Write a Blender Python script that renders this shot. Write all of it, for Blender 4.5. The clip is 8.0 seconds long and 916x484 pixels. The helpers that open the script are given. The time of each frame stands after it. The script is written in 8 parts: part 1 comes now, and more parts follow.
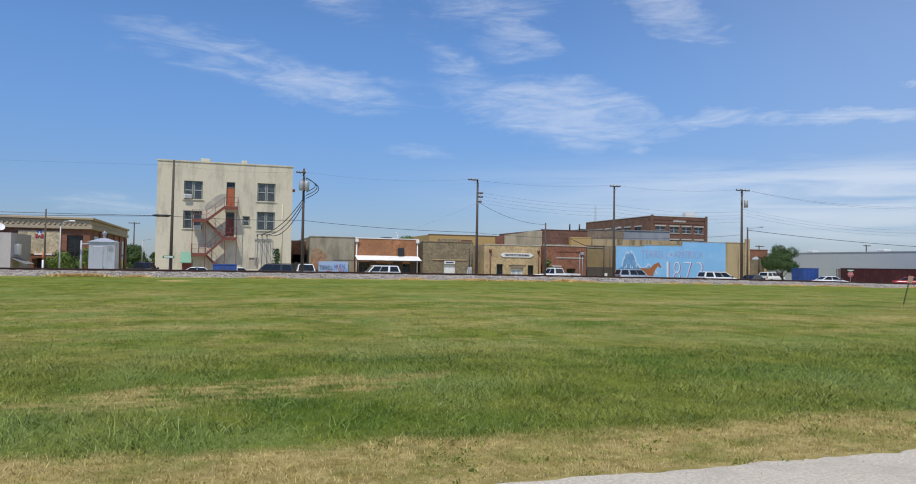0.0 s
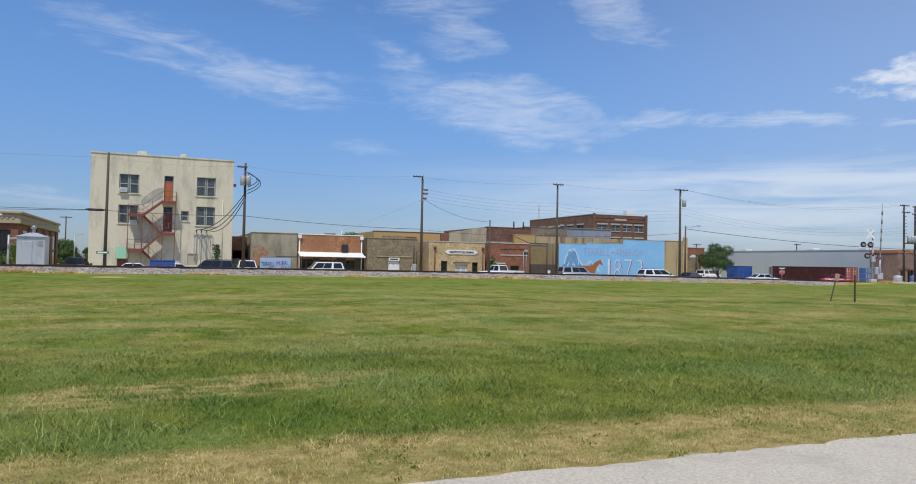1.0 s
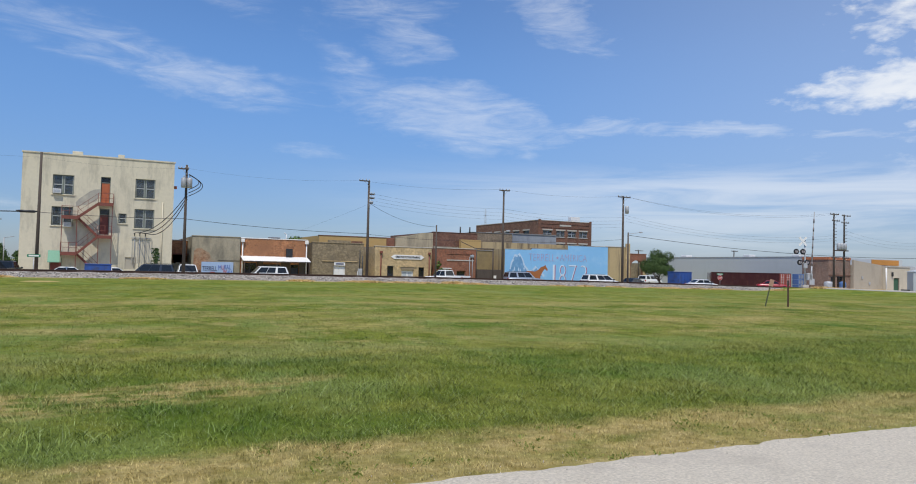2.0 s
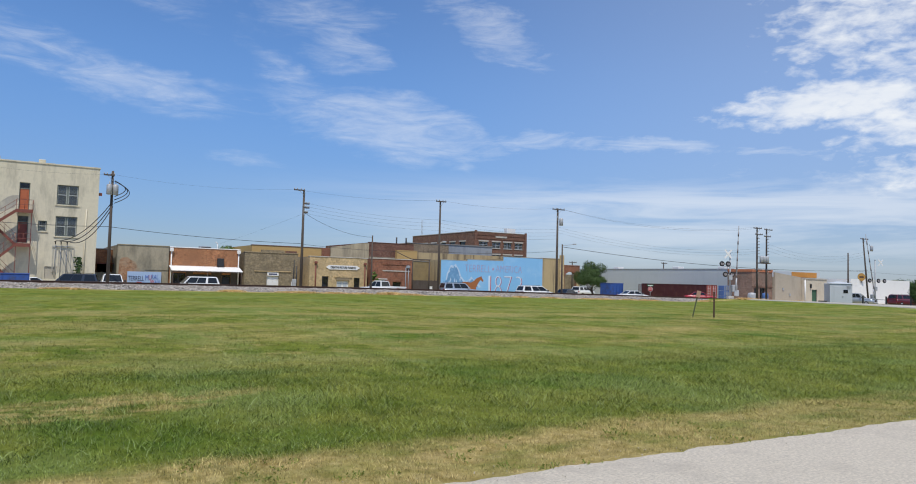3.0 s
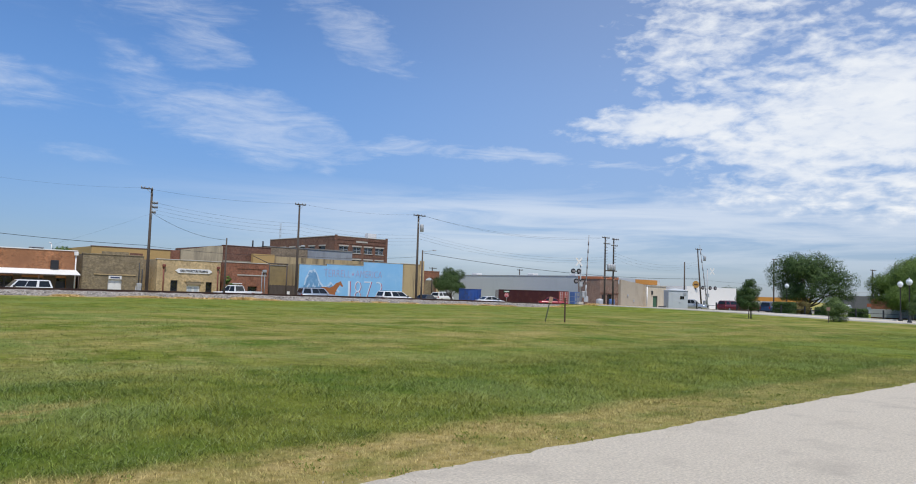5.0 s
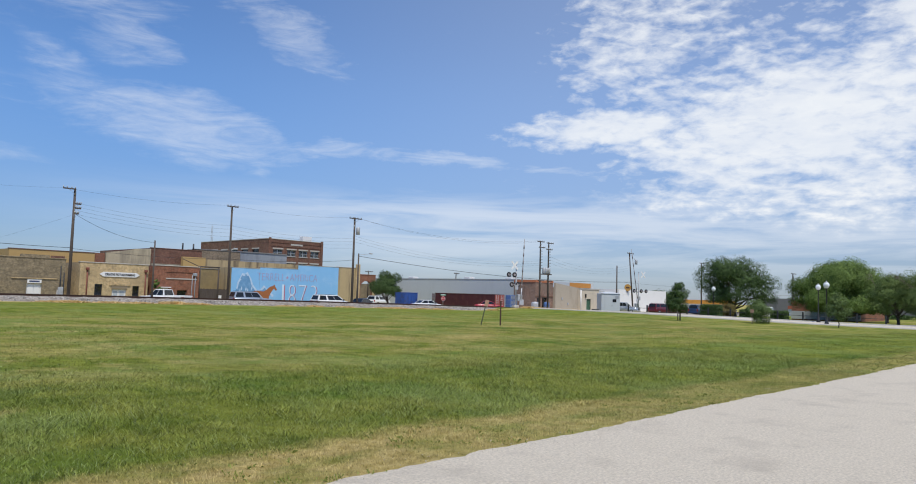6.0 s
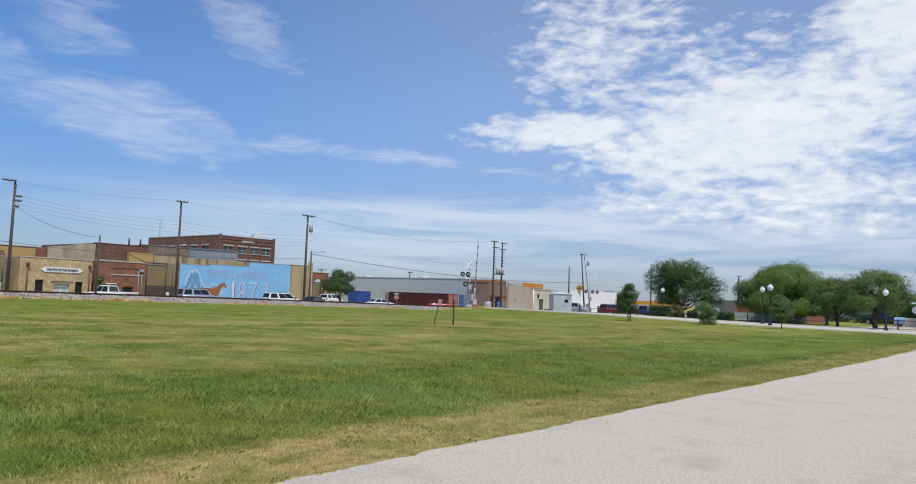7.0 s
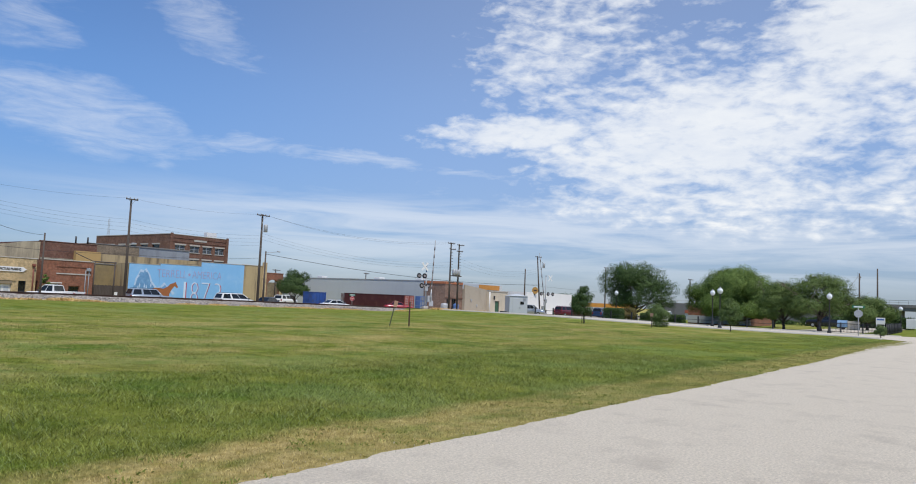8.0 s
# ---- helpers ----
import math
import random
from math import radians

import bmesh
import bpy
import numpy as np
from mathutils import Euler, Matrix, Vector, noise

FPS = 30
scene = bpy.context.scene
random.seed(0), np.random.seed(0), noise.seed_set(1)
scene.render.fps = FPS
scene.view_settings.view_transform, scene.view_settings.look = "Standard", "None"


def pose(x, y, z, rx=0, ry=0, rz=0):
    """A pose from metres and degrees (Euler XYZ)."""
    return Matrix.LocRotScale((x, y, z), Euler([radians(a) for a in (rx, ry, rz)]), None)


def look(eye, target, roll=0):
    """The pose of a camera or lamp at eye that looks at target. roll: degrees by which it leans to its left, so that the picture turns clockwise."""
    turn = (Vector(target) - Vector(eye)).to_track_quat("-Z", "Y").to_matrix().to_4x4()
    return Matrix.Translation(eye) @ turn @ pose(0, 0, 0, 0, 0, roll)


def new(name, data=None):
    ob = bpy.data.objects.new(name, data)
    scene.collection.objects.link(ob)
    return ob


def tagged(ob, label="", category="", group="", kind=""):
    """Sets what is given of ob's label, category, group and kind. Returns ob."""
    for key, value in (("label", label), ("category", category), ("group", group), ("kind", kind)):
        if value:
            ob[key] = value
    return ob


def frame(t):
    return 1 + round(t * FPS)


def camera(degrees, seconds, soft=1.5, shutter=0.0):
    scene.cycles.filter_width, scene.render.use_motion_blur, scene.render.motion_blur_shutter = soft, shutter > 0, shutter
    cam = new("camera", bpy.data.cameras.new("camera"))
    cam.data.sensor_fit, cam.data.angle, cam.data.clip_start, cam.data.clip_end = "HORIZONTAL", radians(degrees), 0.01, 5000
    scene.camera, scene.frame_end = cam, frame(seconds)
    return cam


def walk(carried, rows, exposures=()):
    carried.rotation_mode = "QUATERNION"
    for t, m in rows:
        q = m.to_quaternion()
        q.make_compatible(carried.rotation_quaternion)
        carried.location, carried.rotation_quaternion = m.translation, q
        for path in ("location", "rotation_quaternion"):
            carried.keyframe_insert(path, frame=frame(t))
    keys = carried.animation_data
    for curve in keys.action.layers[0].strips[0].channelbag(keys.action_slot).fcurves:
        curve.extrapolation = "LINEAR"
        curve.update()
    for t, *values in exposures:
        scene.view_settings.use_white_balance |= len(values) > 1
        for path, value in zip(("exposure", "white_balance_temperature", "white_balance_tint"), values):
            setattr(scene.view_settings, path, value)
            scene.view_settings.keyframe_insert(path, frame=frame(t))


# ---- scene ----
cam = camera(63.73, 8.0, soft=1.0)
PATH = [
    (0.0, pose(0.000, 0.000, 1.60, 91.750, -0.900, -17.500)),
    (0.5, pose(0.005, -0.000, 1.60, 91.801, -0.963, -19.500)),
    (1.0, pose(0.013, -0.001, 1.60, 91.585, -1.096, -21.802)),
    (2.5, pose(0.041, -0.003, 1.60, 92.569, -1.377, -28.274)),
    (3.0, pose(0.065, -0.004, 1.60, 93.020, -1.465, -30.906)),
    (3.5, pose(0.079, -0.005, 1.60, 93.321, -1.483, -33.336)),
    (4.0, pose(0.098, -0.006, 1.60, 93.472, -1.544, -36.155)),
    (4.5, pose(0.113, -0.007, 1.60, 93.577, -1.557, -38.553)),
    (5.0, pose(0.135, -0.008, 1.60, 93.747, -1.758, -41.715)),
    (6.5, pose(0.165, -0.010, 1.60, 94.258, -1.740, -48.519)),
    (7.0, pose(0.178, -0.011, 1.60, 94.225, -2.127, -50.234)),
    (7.5, pose(0.186, -0.011, 1.60, 94.172, -2.205, -51.572)),
    (8.0, pose(0.206, -0.013, 1.60, 94.482, -2.423, -53.613)),
]
walk(cam, PATH)

# ---- world, sun ----
SUN_AZ, SUN_EL = radians(211), radians(63)      # compass bearing from +y, clockwise


def node(tree, kind, links=(), **values):
    n = tree.nodes.new(kind)
    for key, value in values.items():
        if key == "op":
            n.operation = value
        elif key == "blend":
            n.blend_type = value
        elif key == "data":
            n.data_type = value
    for slot, source in dict(links).items():
        socket = n.inputs[slot]
        if isinstance(source, bpy.types.NodeSocket):
            tree.links.new(source, socket)
        else:
            socket.default_value = source
    return n


def num(tree, op, a, b=0.0, c=0.0, clamp=False):
    n = node(tree, "ShaderNodeMath", {0: a, 1: b, 2: c}, op=op)
    n.use_clamp = clamp
    return n.outputs[0]


world = bpy.data.worlds.new("sky")
scene.world = world
world.use_nodes = True
wt = world.node_tree
wt.nodes.clear()
sky = wt.nodes.new("ShaderNodeTexSky")
sky.sky_type, sky.sun_disc = "NISHITA", False
sky.sun_elevation, sky.sun_rotation = SUN_EL, SUN_AZ
sky.air_density, sky.dust_density, sky.ozone_density = 1.0, 0.35, 2.6
way = wt.nodes.new("ShaderNodeTexCoord").outputs["Generated"]
split = node(wt, "ShaderNodeSeparateXYZ", {0: way})
wx, wy, wz = split.outputs
az = num(wt, "MULTIPLY", num(wt, "ARCTAN2", wx, wy), 57.2958)
el = num(wt, "MULTIPLY", num(wt, "ARCSINE", wz), 57.2958)
flat = node(wt, "ShaderNodeCombineXYZ", {0: az, 1: el}).outputs[0]


def cloud_noise(turn, sx, sy, detail, rough, seed, warp=0.6):
    """Streaky noise over the sky, in degrees of bearing and height, stretched along a slanting line."""
    m = node(wt, "ShaderNodeMapping", {0: flat, 1: (seed, seed * 0.7, 0), 2: (0, 0, radians(turn)), 3: (1 / sx, 1 / sy, 1)})
    n = node(wt, "ShaderNodeTexNoise", {0: m.outputs[0], "Scale": 1.0, "Detail": detail, "Roughness": rough, "Distortion": warp})
    return n.outputs[0]


def drift(seed, size, reach):
    """A slow wander that bends the outlines of the cloud banks."""
    m = node(wt, "ShaderNodeMapping", {0: flat, 1: (seed, seed * 1.3, 0), 3: (1 / size, 1.7 / size, 1)})
    n = node(wt, "ShaderNodeTexNoise", {0: m.outputs[0], "Scale": 1.0, "Detail": 5.0, "Roughness": 0.6})
    return num(wt, "MULTIPLY", num(wt, "SUBTRACT", n.outputs[0], 0.5), reach)


bent_az, bent_el = num(wt, "ADD", az, drift(11.3, 4.0, 5.0)), num(wt, "ADD", el, drift(4.9, 4.0, 2.2))


def bank(a, e, length, width, turn, weight=1.0):
    """A soft oval of cloud round bearing a, height e, with wandering edges."""
    c, s = math.cos(radians(turn)), math.sin(radians(turn))
    da, de = num(wt, "SUBTRACT", bent_az, a), num(wt, "SUBTRACT", bent_el, e)
    u = num(wt, "MULTIPLY_ADD", da, c / length, num(wt, "MULTIPLY", de, s / length))
    v = num(wt, "MULTIPLY_ADD", da, -s / width, num(wt, "MULTIPLY", de, c / width))
    r = num(wt, "ADD", num(wt, "MULTIPLY", u, u), num(wt, "MULTIPLY", v, v))
    return num(wt, "MULTIPLY", num(wt, "SUBTRACT", 1.0, r, clamp=True), weight)


def total(parts):
    out = parts[0]
    for p in parts[1:]:
        out = num(wt, "MAXIMUM", out, p)
    return out


def ramp(value, lo, hi):
    n = node(wt, "ShaderNodeMapRange", {0: value, 1: lo, 2: hi, 3: 0.0, 4: 1.0})
    n.interpolation_type = "SMOOTHSTEP"
    return n.outputs[0]


# cirrus streaks, the mackerel field and the thin veil over the horizon
CIRRUS = [(-0.5, 14.9, 11, 2.3, -9, 0.72), (7.5, 13.2, 10.5, 2.2, -5, 0.95), (25.5, 11.8, 12.5, 3.3, -9, 1.1), (18.3, 14.4, 8.0, 1.8, -31, 0.8), (21.6, 17.0, 5.0, 2.3, -10, 0.85), (19.3, 19.4, 9.0, 2.8, -6, 0.7),
          (7.5, 19.6, 7.5, 2.0, -20, 0.6), (33.2, 19.0, 7.4, 3.0, -27, 0.95), (14.2, 8.7, 4.2, 0.8, -4, 0.62), (-8.0, 3.9, 9.0, 1.0, -3, 0.65), (45.4, 20.0, 1.2, 0.8, 0, 0.7), (51.0, 8.9, 11.0, 1.2, -4, 0.5), (40.0, 8.2, 8.0, 1.3, -2, 0.4)]
THREAD = [(38.0, 10.9, 8.0, 1.1, -3, 0.8), (46.5, 10.5, 9.0, 1.0, -5, 0.95), (53.5, 9.8, 6.0, 0.9, -6, 0.75)]
MACKEREL = [(60.5, 19.2, 10.5, 7.6, 10, 0.8), (58.0, 12.9, 11.5, 2.4, 3, 1.05), (72.0, 12.8, 18.0, 6.4, 10, 1.25), (68.0, 17.2, 13.0, 4.5, 14, 0.75), (84.5, 19.6, 12.0, 7.0, 16, 1.3), (102.0, 15.0, 28, 11, 0, 1.4), (76.0, 8.4, 24.0, 4.0, 0, 0.8), (66.0, 23.5, 13.0, 3.0, 0, 0.75)]


def gather(mask, grain, weight, lo, hi):
    """Cloud where the bank and the grain together are thick enough, so that its edges fray."""
    g = num(wt, "MULTIPLY", num(wt, "SUBTRACT", grain, 0.5), 1.9)
    return num(wt, "MULTIPLY", ramp(num(wt, "ADD", num(wt, "MULTIPLY", mask, weight), g), lo, hi), ramp(mask, 0.0, 0.55))


wisps = num(wt, "ADD", num(wt, "MULTIPLY", cloud_noise(-12, 6.0, 1.3, 10, 0.64, 3.1, 0.9), 0.74), num(wt, "MULTIPLY", cloud_noise(-16, 2.6, 0.45, 8, 0.66, 5.3, 0.5), 0.26))
cells = num(wt, "ADD", num(wt, "MULTIPLY", cloud_noise(16, 1.7, 0.75, 6, 0.56, 7.7, 0.25), 0.6), num(wt, "MULTIPLY", cloud_noise(8, 7.5, 2.6, 8, 0.6, 2.2, 0.5), 0.4))
streaks = gather(total([bank(*b) for b in CIRRUS]), wisps, 0.74, 0.16, 1.35)
thread = gather(total([bank(*b) for b in THREAD]), wisps, 0.8, 0.15, 1.2)
puffs = gather(total([bank(*b) for b in MACKEREL]), cells, 0.74, 0.12, 0.90)
low = num(wt, "MULTIPLY", num(wt, "MULTIPLY", ramp(el, 9.2, 6.0), ramp(el, -1.0, 5.0)), num(wt, "MULTIPLY", ramp(az, 8, 50), 0.9))
veil = num(wt, "MULTIPLY", low, ramp(cloud_noise(0, 16.0, 1.5, 8, 0.6, 1.9), 0.18, 0.66))
ripple = num(wt, "MULTIPLY_ADD", cloud_noise(8, 3.6, 1.2, 7, 0.6, 6.1, 0.4), 0.42, 0.66)
cover = num(wt, "ADD", num(wt, "MULTIPLY", num(wt, "MAXIMUM", streaks, thread), 0.52), num(wt, "ADD", num(wt, "MULTIPLY", puffs, ripple), num(wt, "MULTIPLY", veil, 0.62)), clamp=True)
haze = num(wt, "MULTIPLY", ramp(az, 18, 64), 0.16)
cover = num(wt, "MULTIPLY", num(wt, "MAXIMUM", cover, haze), num(wt, "GREATER_THAN", wz, 0.0))
hue_low = node(wt, "ShaderNodeMix", {0: ramp(az, 30, 88), 6: (0.60, 0.715, 1.02, 1), 7: (0.47, 0.605, 0.93, 1)}, data="RGBA").outputs[2]
hue = node(wt, "ShaderNodeMix", {0: ramp(el, 0.0, 17.0), 6: hue_low, 7: (0.825, 1.11, 1.47, 1)}, data="RGBA").outputs[2]
tint = node(wt, "ShaderNodeMix", {0: 1.0, 6: sky.outputs[0], 7: hue}, data="RGBA", blend="MULTIPLY")
mix = node(wt, "ShaderNodeMix", {0: cover, 6: tint.outputs[2], 7: (9.5, 9.8, 10.15, 1)}, data="RGBA")
back = node(wt, "ShaderNodeBackground", {0: mix.outputs[2], 1: 0.094})
wt.links.new(back.outputs[0], wt.nodes.new("ShaderNodeOutputWorld").inputs[0])

sun = new("sun", bpy.data.lights.new("sun", "SUN"))
sun.data.energy, sun.data.angle, sun.data.color = 3.6, radians(0.53), (1.0, 0.95, 0.87)
sun_at = Vector((math.sin(SUN_AZ) * math.cos(SUN_EL), math.cos(SUN_AZ) * math.cos(SUN_EL), math.sin(SUN_EL)))
sun.matrix_world = look(sun_at * 100, (0, 0, 0))

# ---- materials ----
def surface(name, colour, rough=0.8, metal=0.0, vary=0.25, scale=6.0, stain=None, stain_scale=0.6, bump=0.0, bump_scale=40.0, per_piece=0.0, streak=1.0, stain_range=(0.5, 0.72)):
    """A procedural surface: a base colour, varied finely and coarsely, with stains of a second colour and fine relief."""
    m = bpy.data.materials.new(name)
    m.use_nodes = True
    t = m.node_tree
    b = t.nodes["Principled BSDF"]
    at = t.nodes.new("ShaderNodeTexCoord").outputs["Object"]
    fine = node(t, "ShaderNodeTexNoise", {0: at, "Scale": scale, "Detail": 6.0, "Roughness": 0.65}).outputs[0]
    lo = tuple(c * (1 - vary) for c in colour) + (1,)
    hi = tuple(min(1, c * (1 + vary)) for c in colour) + (1,)
    col = node(t, "ShaderNodeMix", {0: fine, 6: lo, 7: hi}, data="RGBA").outputs[2]
    if stain:
        sm = node(t, "ShaderNodeMapping", {0: at, 3: (1, 1, streak)}).outputs[0]
        s = node(t, "ShaderNodeTexNoise", {0: sm, "Scale": stain_scale, "Detail": 7.0, "Roughness": 0.7}).outputs[0]
        r = node(t, "ShaderNodeMapRange", {0: s, 1: stain_range[0], 2: stain_range[1]})
        col = node(t, "ShaderNodeMix", {0: r.outputs[0], 6: col, 7: (*stain, 1)}, data="RGBA").outputs[2]
    if per_piece:
        w = t.nodes.new("ShaderNodeObjectInfo").outputs["Random"]
        v = node(t, "ShaderNodeMapRange", {0: w, 3: 1 - per_piece, 4: 1 + per_piece}).outputs[0]
        h = node(t, "ShaderNodeHueSaturation", {"Value": v, "Color": col})
        col = h.outputs[0]
    t.links.new(col, b.inputs["Base Color"])
    b.inputs["Roughness"].default_value, b.inputs["Metallic"].default_value = rough, metal
    if bump:
        n = node(t, "ShaderNodeTexNoise", {0: at, "Scale": bump_scale, "Detail": 4.0}).outputs[0]
        t.links.new(node(t, "ShaderNodeBump", {"Strength": bump, "Distance": 0.02, "Height": n}).outputs[0], b.inputs["Normal"])
    return m


def brickwork(name, one, two, mortar, stain=None, stain_range=(0.5, 0.7)):
    """Brick courses 75 mm high on upright walls of either direction, with stains."""
    m = bpy.data.materials.new(name)
    m.use_nodes = True
    t = m.node_tree
    b = t.nodes["Principled BSDF"]
    at = t.nodes.new("ShaderNodeTexCoord").outputs["Object"]
    s = node(t, "ShaderNodeSeparateXYZ", {0: at}).outputs
    run = num(t, "ADD", s[0], s[1])
    uv = node(t, "ShaderNodeCombineXYZ", {0: run, 1: s[2]}).outputs[0]
    br = node(t, "ShaderNodeTexBrick", {0: uv, 1: (*one, 1), 2: (*two, 1), 3: (*mortar, 1), "Scale": 1.0, "Mortar Size": 0.008, "Brick Width": 0.23, "Row Height": 0.075})
    n = node(t, "ShaderNodeTexNoise", {0: at, "Scale": 0.9, "Detail": 7.0, "Roughness": 0.7}).outputs[0]
    fleck = node(t, "ShaderNodeTexNoise", {0: at, "Scale": 3.6, "Detail": 8.0, "Roughness": 0.75}).outputs[0]
    v = num(t, "MULTIPLY", node(t, "ShaderNodeMapRange", {0: n, 1: 0.3, 2: 0.7, 3: 0.66, 4: 1.3}).outputs[0], node(t, "ShaderNodeMapRange", {0: fleck, 1: 0.32, 2: 0.68, 3: 0.74, 4: 1.26}).outputs[0])
    col = node(t, "ShaderNodeHueSaturation", {"Value": v, "Color": br.outputs[0]}).outputs[0]
    if stain:
        q = node(t, "ShaderNodeTexNoise", {0: at, "Scale": 0.45, "Detail": 6.0, "Roughness": 0.6}).outputs[0]
        r = node(t, "ShaderNodeMapRange", {0: q, 1: stain_range[0], 2: stain_range[1]}).outputs[0]
        col = node(t, "ShaderNodeMix", {0: r, 6: col, 7: (*stain, 1)}, data="RGBA").outputs[2]
    t.links.new(col, b.inputs["Base Color"])
    b.inputs["Roughness"].default_value = 0.9
    t.links.new(node(t, "ShaderNodeBump", {"Strength": 0.5, "Distance": 0.01, "Height": br.outputs[1]}).outputs[0], b.inputs["Normal"])
    return m


def glassy(name, tint, rough=0.03):
    m = bpy.data.materials.new(name)
    m.use_nodes = True
    b = m.node_tree.nodes["Principled BSDF"]
    b.inputs["Base Color"].default_value = (*tint, 1)
    b.inputs["Roughness"].default_value = rough
    b.inputs["Transmission Weight"].default_value = 0.85
    b.inputs["IOR"].default_value = 1.45
    return m


def car_paint(name, colour, metal=0.0):
    m = surface(name, colour, 0.28, metal, 0.05, 3.0)
    m.node_tree.nodes["Principled BSDF"].inputs["Coat Weight"].default_value = 0.6
    return m


def turf(name, blades):
    """Mown grass: green with straw-coloured bands along the mowing lines and bare patches; the dry strip along the road."""
    m = bpy.data.materials.new(name)
    m.use_nodes = True
    t = m.node_tree
    b = t.nodes["Principled BSDF"]
    at = t.nodes.new("ShaderNodeNewGeometry").outputs["Position"]
    s = node(t, "ShaderNodeSeparateXYZ", {0: at}).outputs

    def spots(sx, sy, detail, lo, hi, seed):
        mp = node(t, "ShaderNodeMapping", {0: at, 1: (seed, seed, 0), 3: (sx, sy, 0.0)}).outputs[0]
        n = node(t, "ShaderNodeTexNoise", {0: mp, "Scale": 1.0, "Detail": detail, "Roughness": 0.62}).outputs[0]
        return node(t, "ShaderNodeMapRange", {0: n, 1: lo, 2: hi}).outputs[0]

    green = node(t, "ShaderNodeMix", {0: spots(1.3, 0.8, 8, 0.34, 0.66, 2.0), 6: (0.097, 0.138, 0.013, 1), 7: (0.240, 0.264, 0.043, 1)}, data="RGBA").outputs[2]
    deep = node(t, "ShaderNodeMix", {0: spots(0.24, 0.26, 7, 0.50, 0.68, 9.0), 6: green, 7: (0.088, 0.158, 0.018, 1)}, data="RGBA").outputs[2]
    lush = node(t, "ShaderNodeMix", {0: num(t, "MULTIPLY", spots(0.30, 0.24, 8, 0.50, 0.60, 12.0), 0.75), 6: deep, 7: (0.190, 0.248, 0.058, 1)}, data="RGBA").outputs[2]
    straw = node(t, "ShaderNodeMix", {0: spots(5, 5, 4, 0.3, 0.7, 5.0), 6: (0.34, 0.265, 0.080, 1), 7: (0.58, 0.455, 0.195, 1)}, data="RGBA").outputs[2]
    # bands of dry grass: more of them far up the field, few in the lush belt beyond the strip
    wob = num(t, "MULTIPLY", num(t, "SUBTRACT", spots(0.35, 0.2, 5, 0.0, 1.0, 4.0), 0.5), 1.6)
    yy = num(t, "ADD", s[1], wob)
    strip = node(t, "ShaderNodeMapRange", {0: yy, 1: 6.80, 2: 6.40}).outputs[0]
    far = node(t, "ShaderNodeMapRange", {0: yy, 1: 11.0, 2: 16.0}).outputs[0]
    belt = num(t, "MULTIPLY", far, node(t, "ShaderNodeMapRange", {0: yy, 1: 44.0, 2: 27.0, 3: 0.12, 4: 1.0}).outputs[0])
    dry = num(t, "MULTIPLY", num(t, "MAXIMUM", spots(0.20, 0.34, 9, 0.44, 0.68, 3.0), num(t, "MULTIPLY", spots(0.9, 0.6, 8, 0.50, 0.64, 7.5), 0.7)), num(t, "MULTIPLY_ADD", belt, 0.70, 0.10))
    fadeout = node(t, "ShaderNodeMapRange", {0: s[0], 1: 4.0, 2: 14.0, 3: 1.0, 4: 0.48}).outputs[0]
    stripdry = num(t, "MULTIPLY", num(t, "MULTIPLY", strip, fadeout), num(t, "MULTIPLY_ADD", spots(0.9, 1.5, 7, 0.46, 0.66, 8.0), -0.66, 1.04))
    # the bare streak of dead grass, and a small scraped patch below the track
    px = num(t, "DIVIDE", num(t, "SUBTRACT", s[0], 0.3), 3.0)
    py = num(t, "DIVIDE", num(t, "SUBTRACT", num(t, "MULTIPLY_ADD", px, -0.7, yy), 9.45), 0.75)
    patch = num(t, "SUBTRACT", 1.0, num(t, "ADD", num(t, "MULTIPLY", px, px), num(t, "MULTIPLY", py, py)), clamp=True)
    patch = num(t, "MULTIPLY", num(t, "POWER", patch, 0.5), spots(1.3, 3.0, 8, 0.42, 0.56, 6.0), clamp=True)
    qx, qy = num(t, "DIVIDE", num(t, "ADD", s[0], 2.9), 1.1), num(t, "DIVIDE", num(t, "SUBTRACT", s[1], 47.5), 1.6)
    scrape = num(t, "MULTIPLY", num(t, "SUBTRACT", 1.0, num(t, "ADD", num(t, "MULTIPLY", qx, qx), num(t, "MULTIPLY", qy, qy)), clamp=True), 2.0, clamp=True)
    patch = num(t, "MAXIMUM", patch, scrape)
    bank_edge = num(t, "MULTIPLY", node(t, "ShaderNodeMapRange", {0: s[1], 1: 53.6, 2: 55.6}).outputs[0], spots(0.22, 0.3, 5, 0.44, 0.56, 1.0))
    worn = num(t, "MAXIMUM", num(t, "MAXIMUM", dry, stripdry), num(t, "MAXIMUM", patch, bank_edge))
    col = node(t, "ShaderNodeMix", {0: worn, 6: lush, 7: straw}, data="RGBA").outputs[2]
    w = t.nodes.new("ShaderNodeNewGeometry").outputs["Random Per Island"] if blades else num(t, "MULTIPLY_ADD", spots(3.2, 2.2, 8, 0.25, 0.75, 6.5), 0.65, num(t, "MULTIPLY", spots(14, 14, 4, 0.2, 0.8, 1.5), 0.35))
    v = node(t, "ShaderNodeMapRange", {0: w, 3: 0.50 if blades else 0.62, 4: 1.55 if blades else 1.32}).outputs[0]
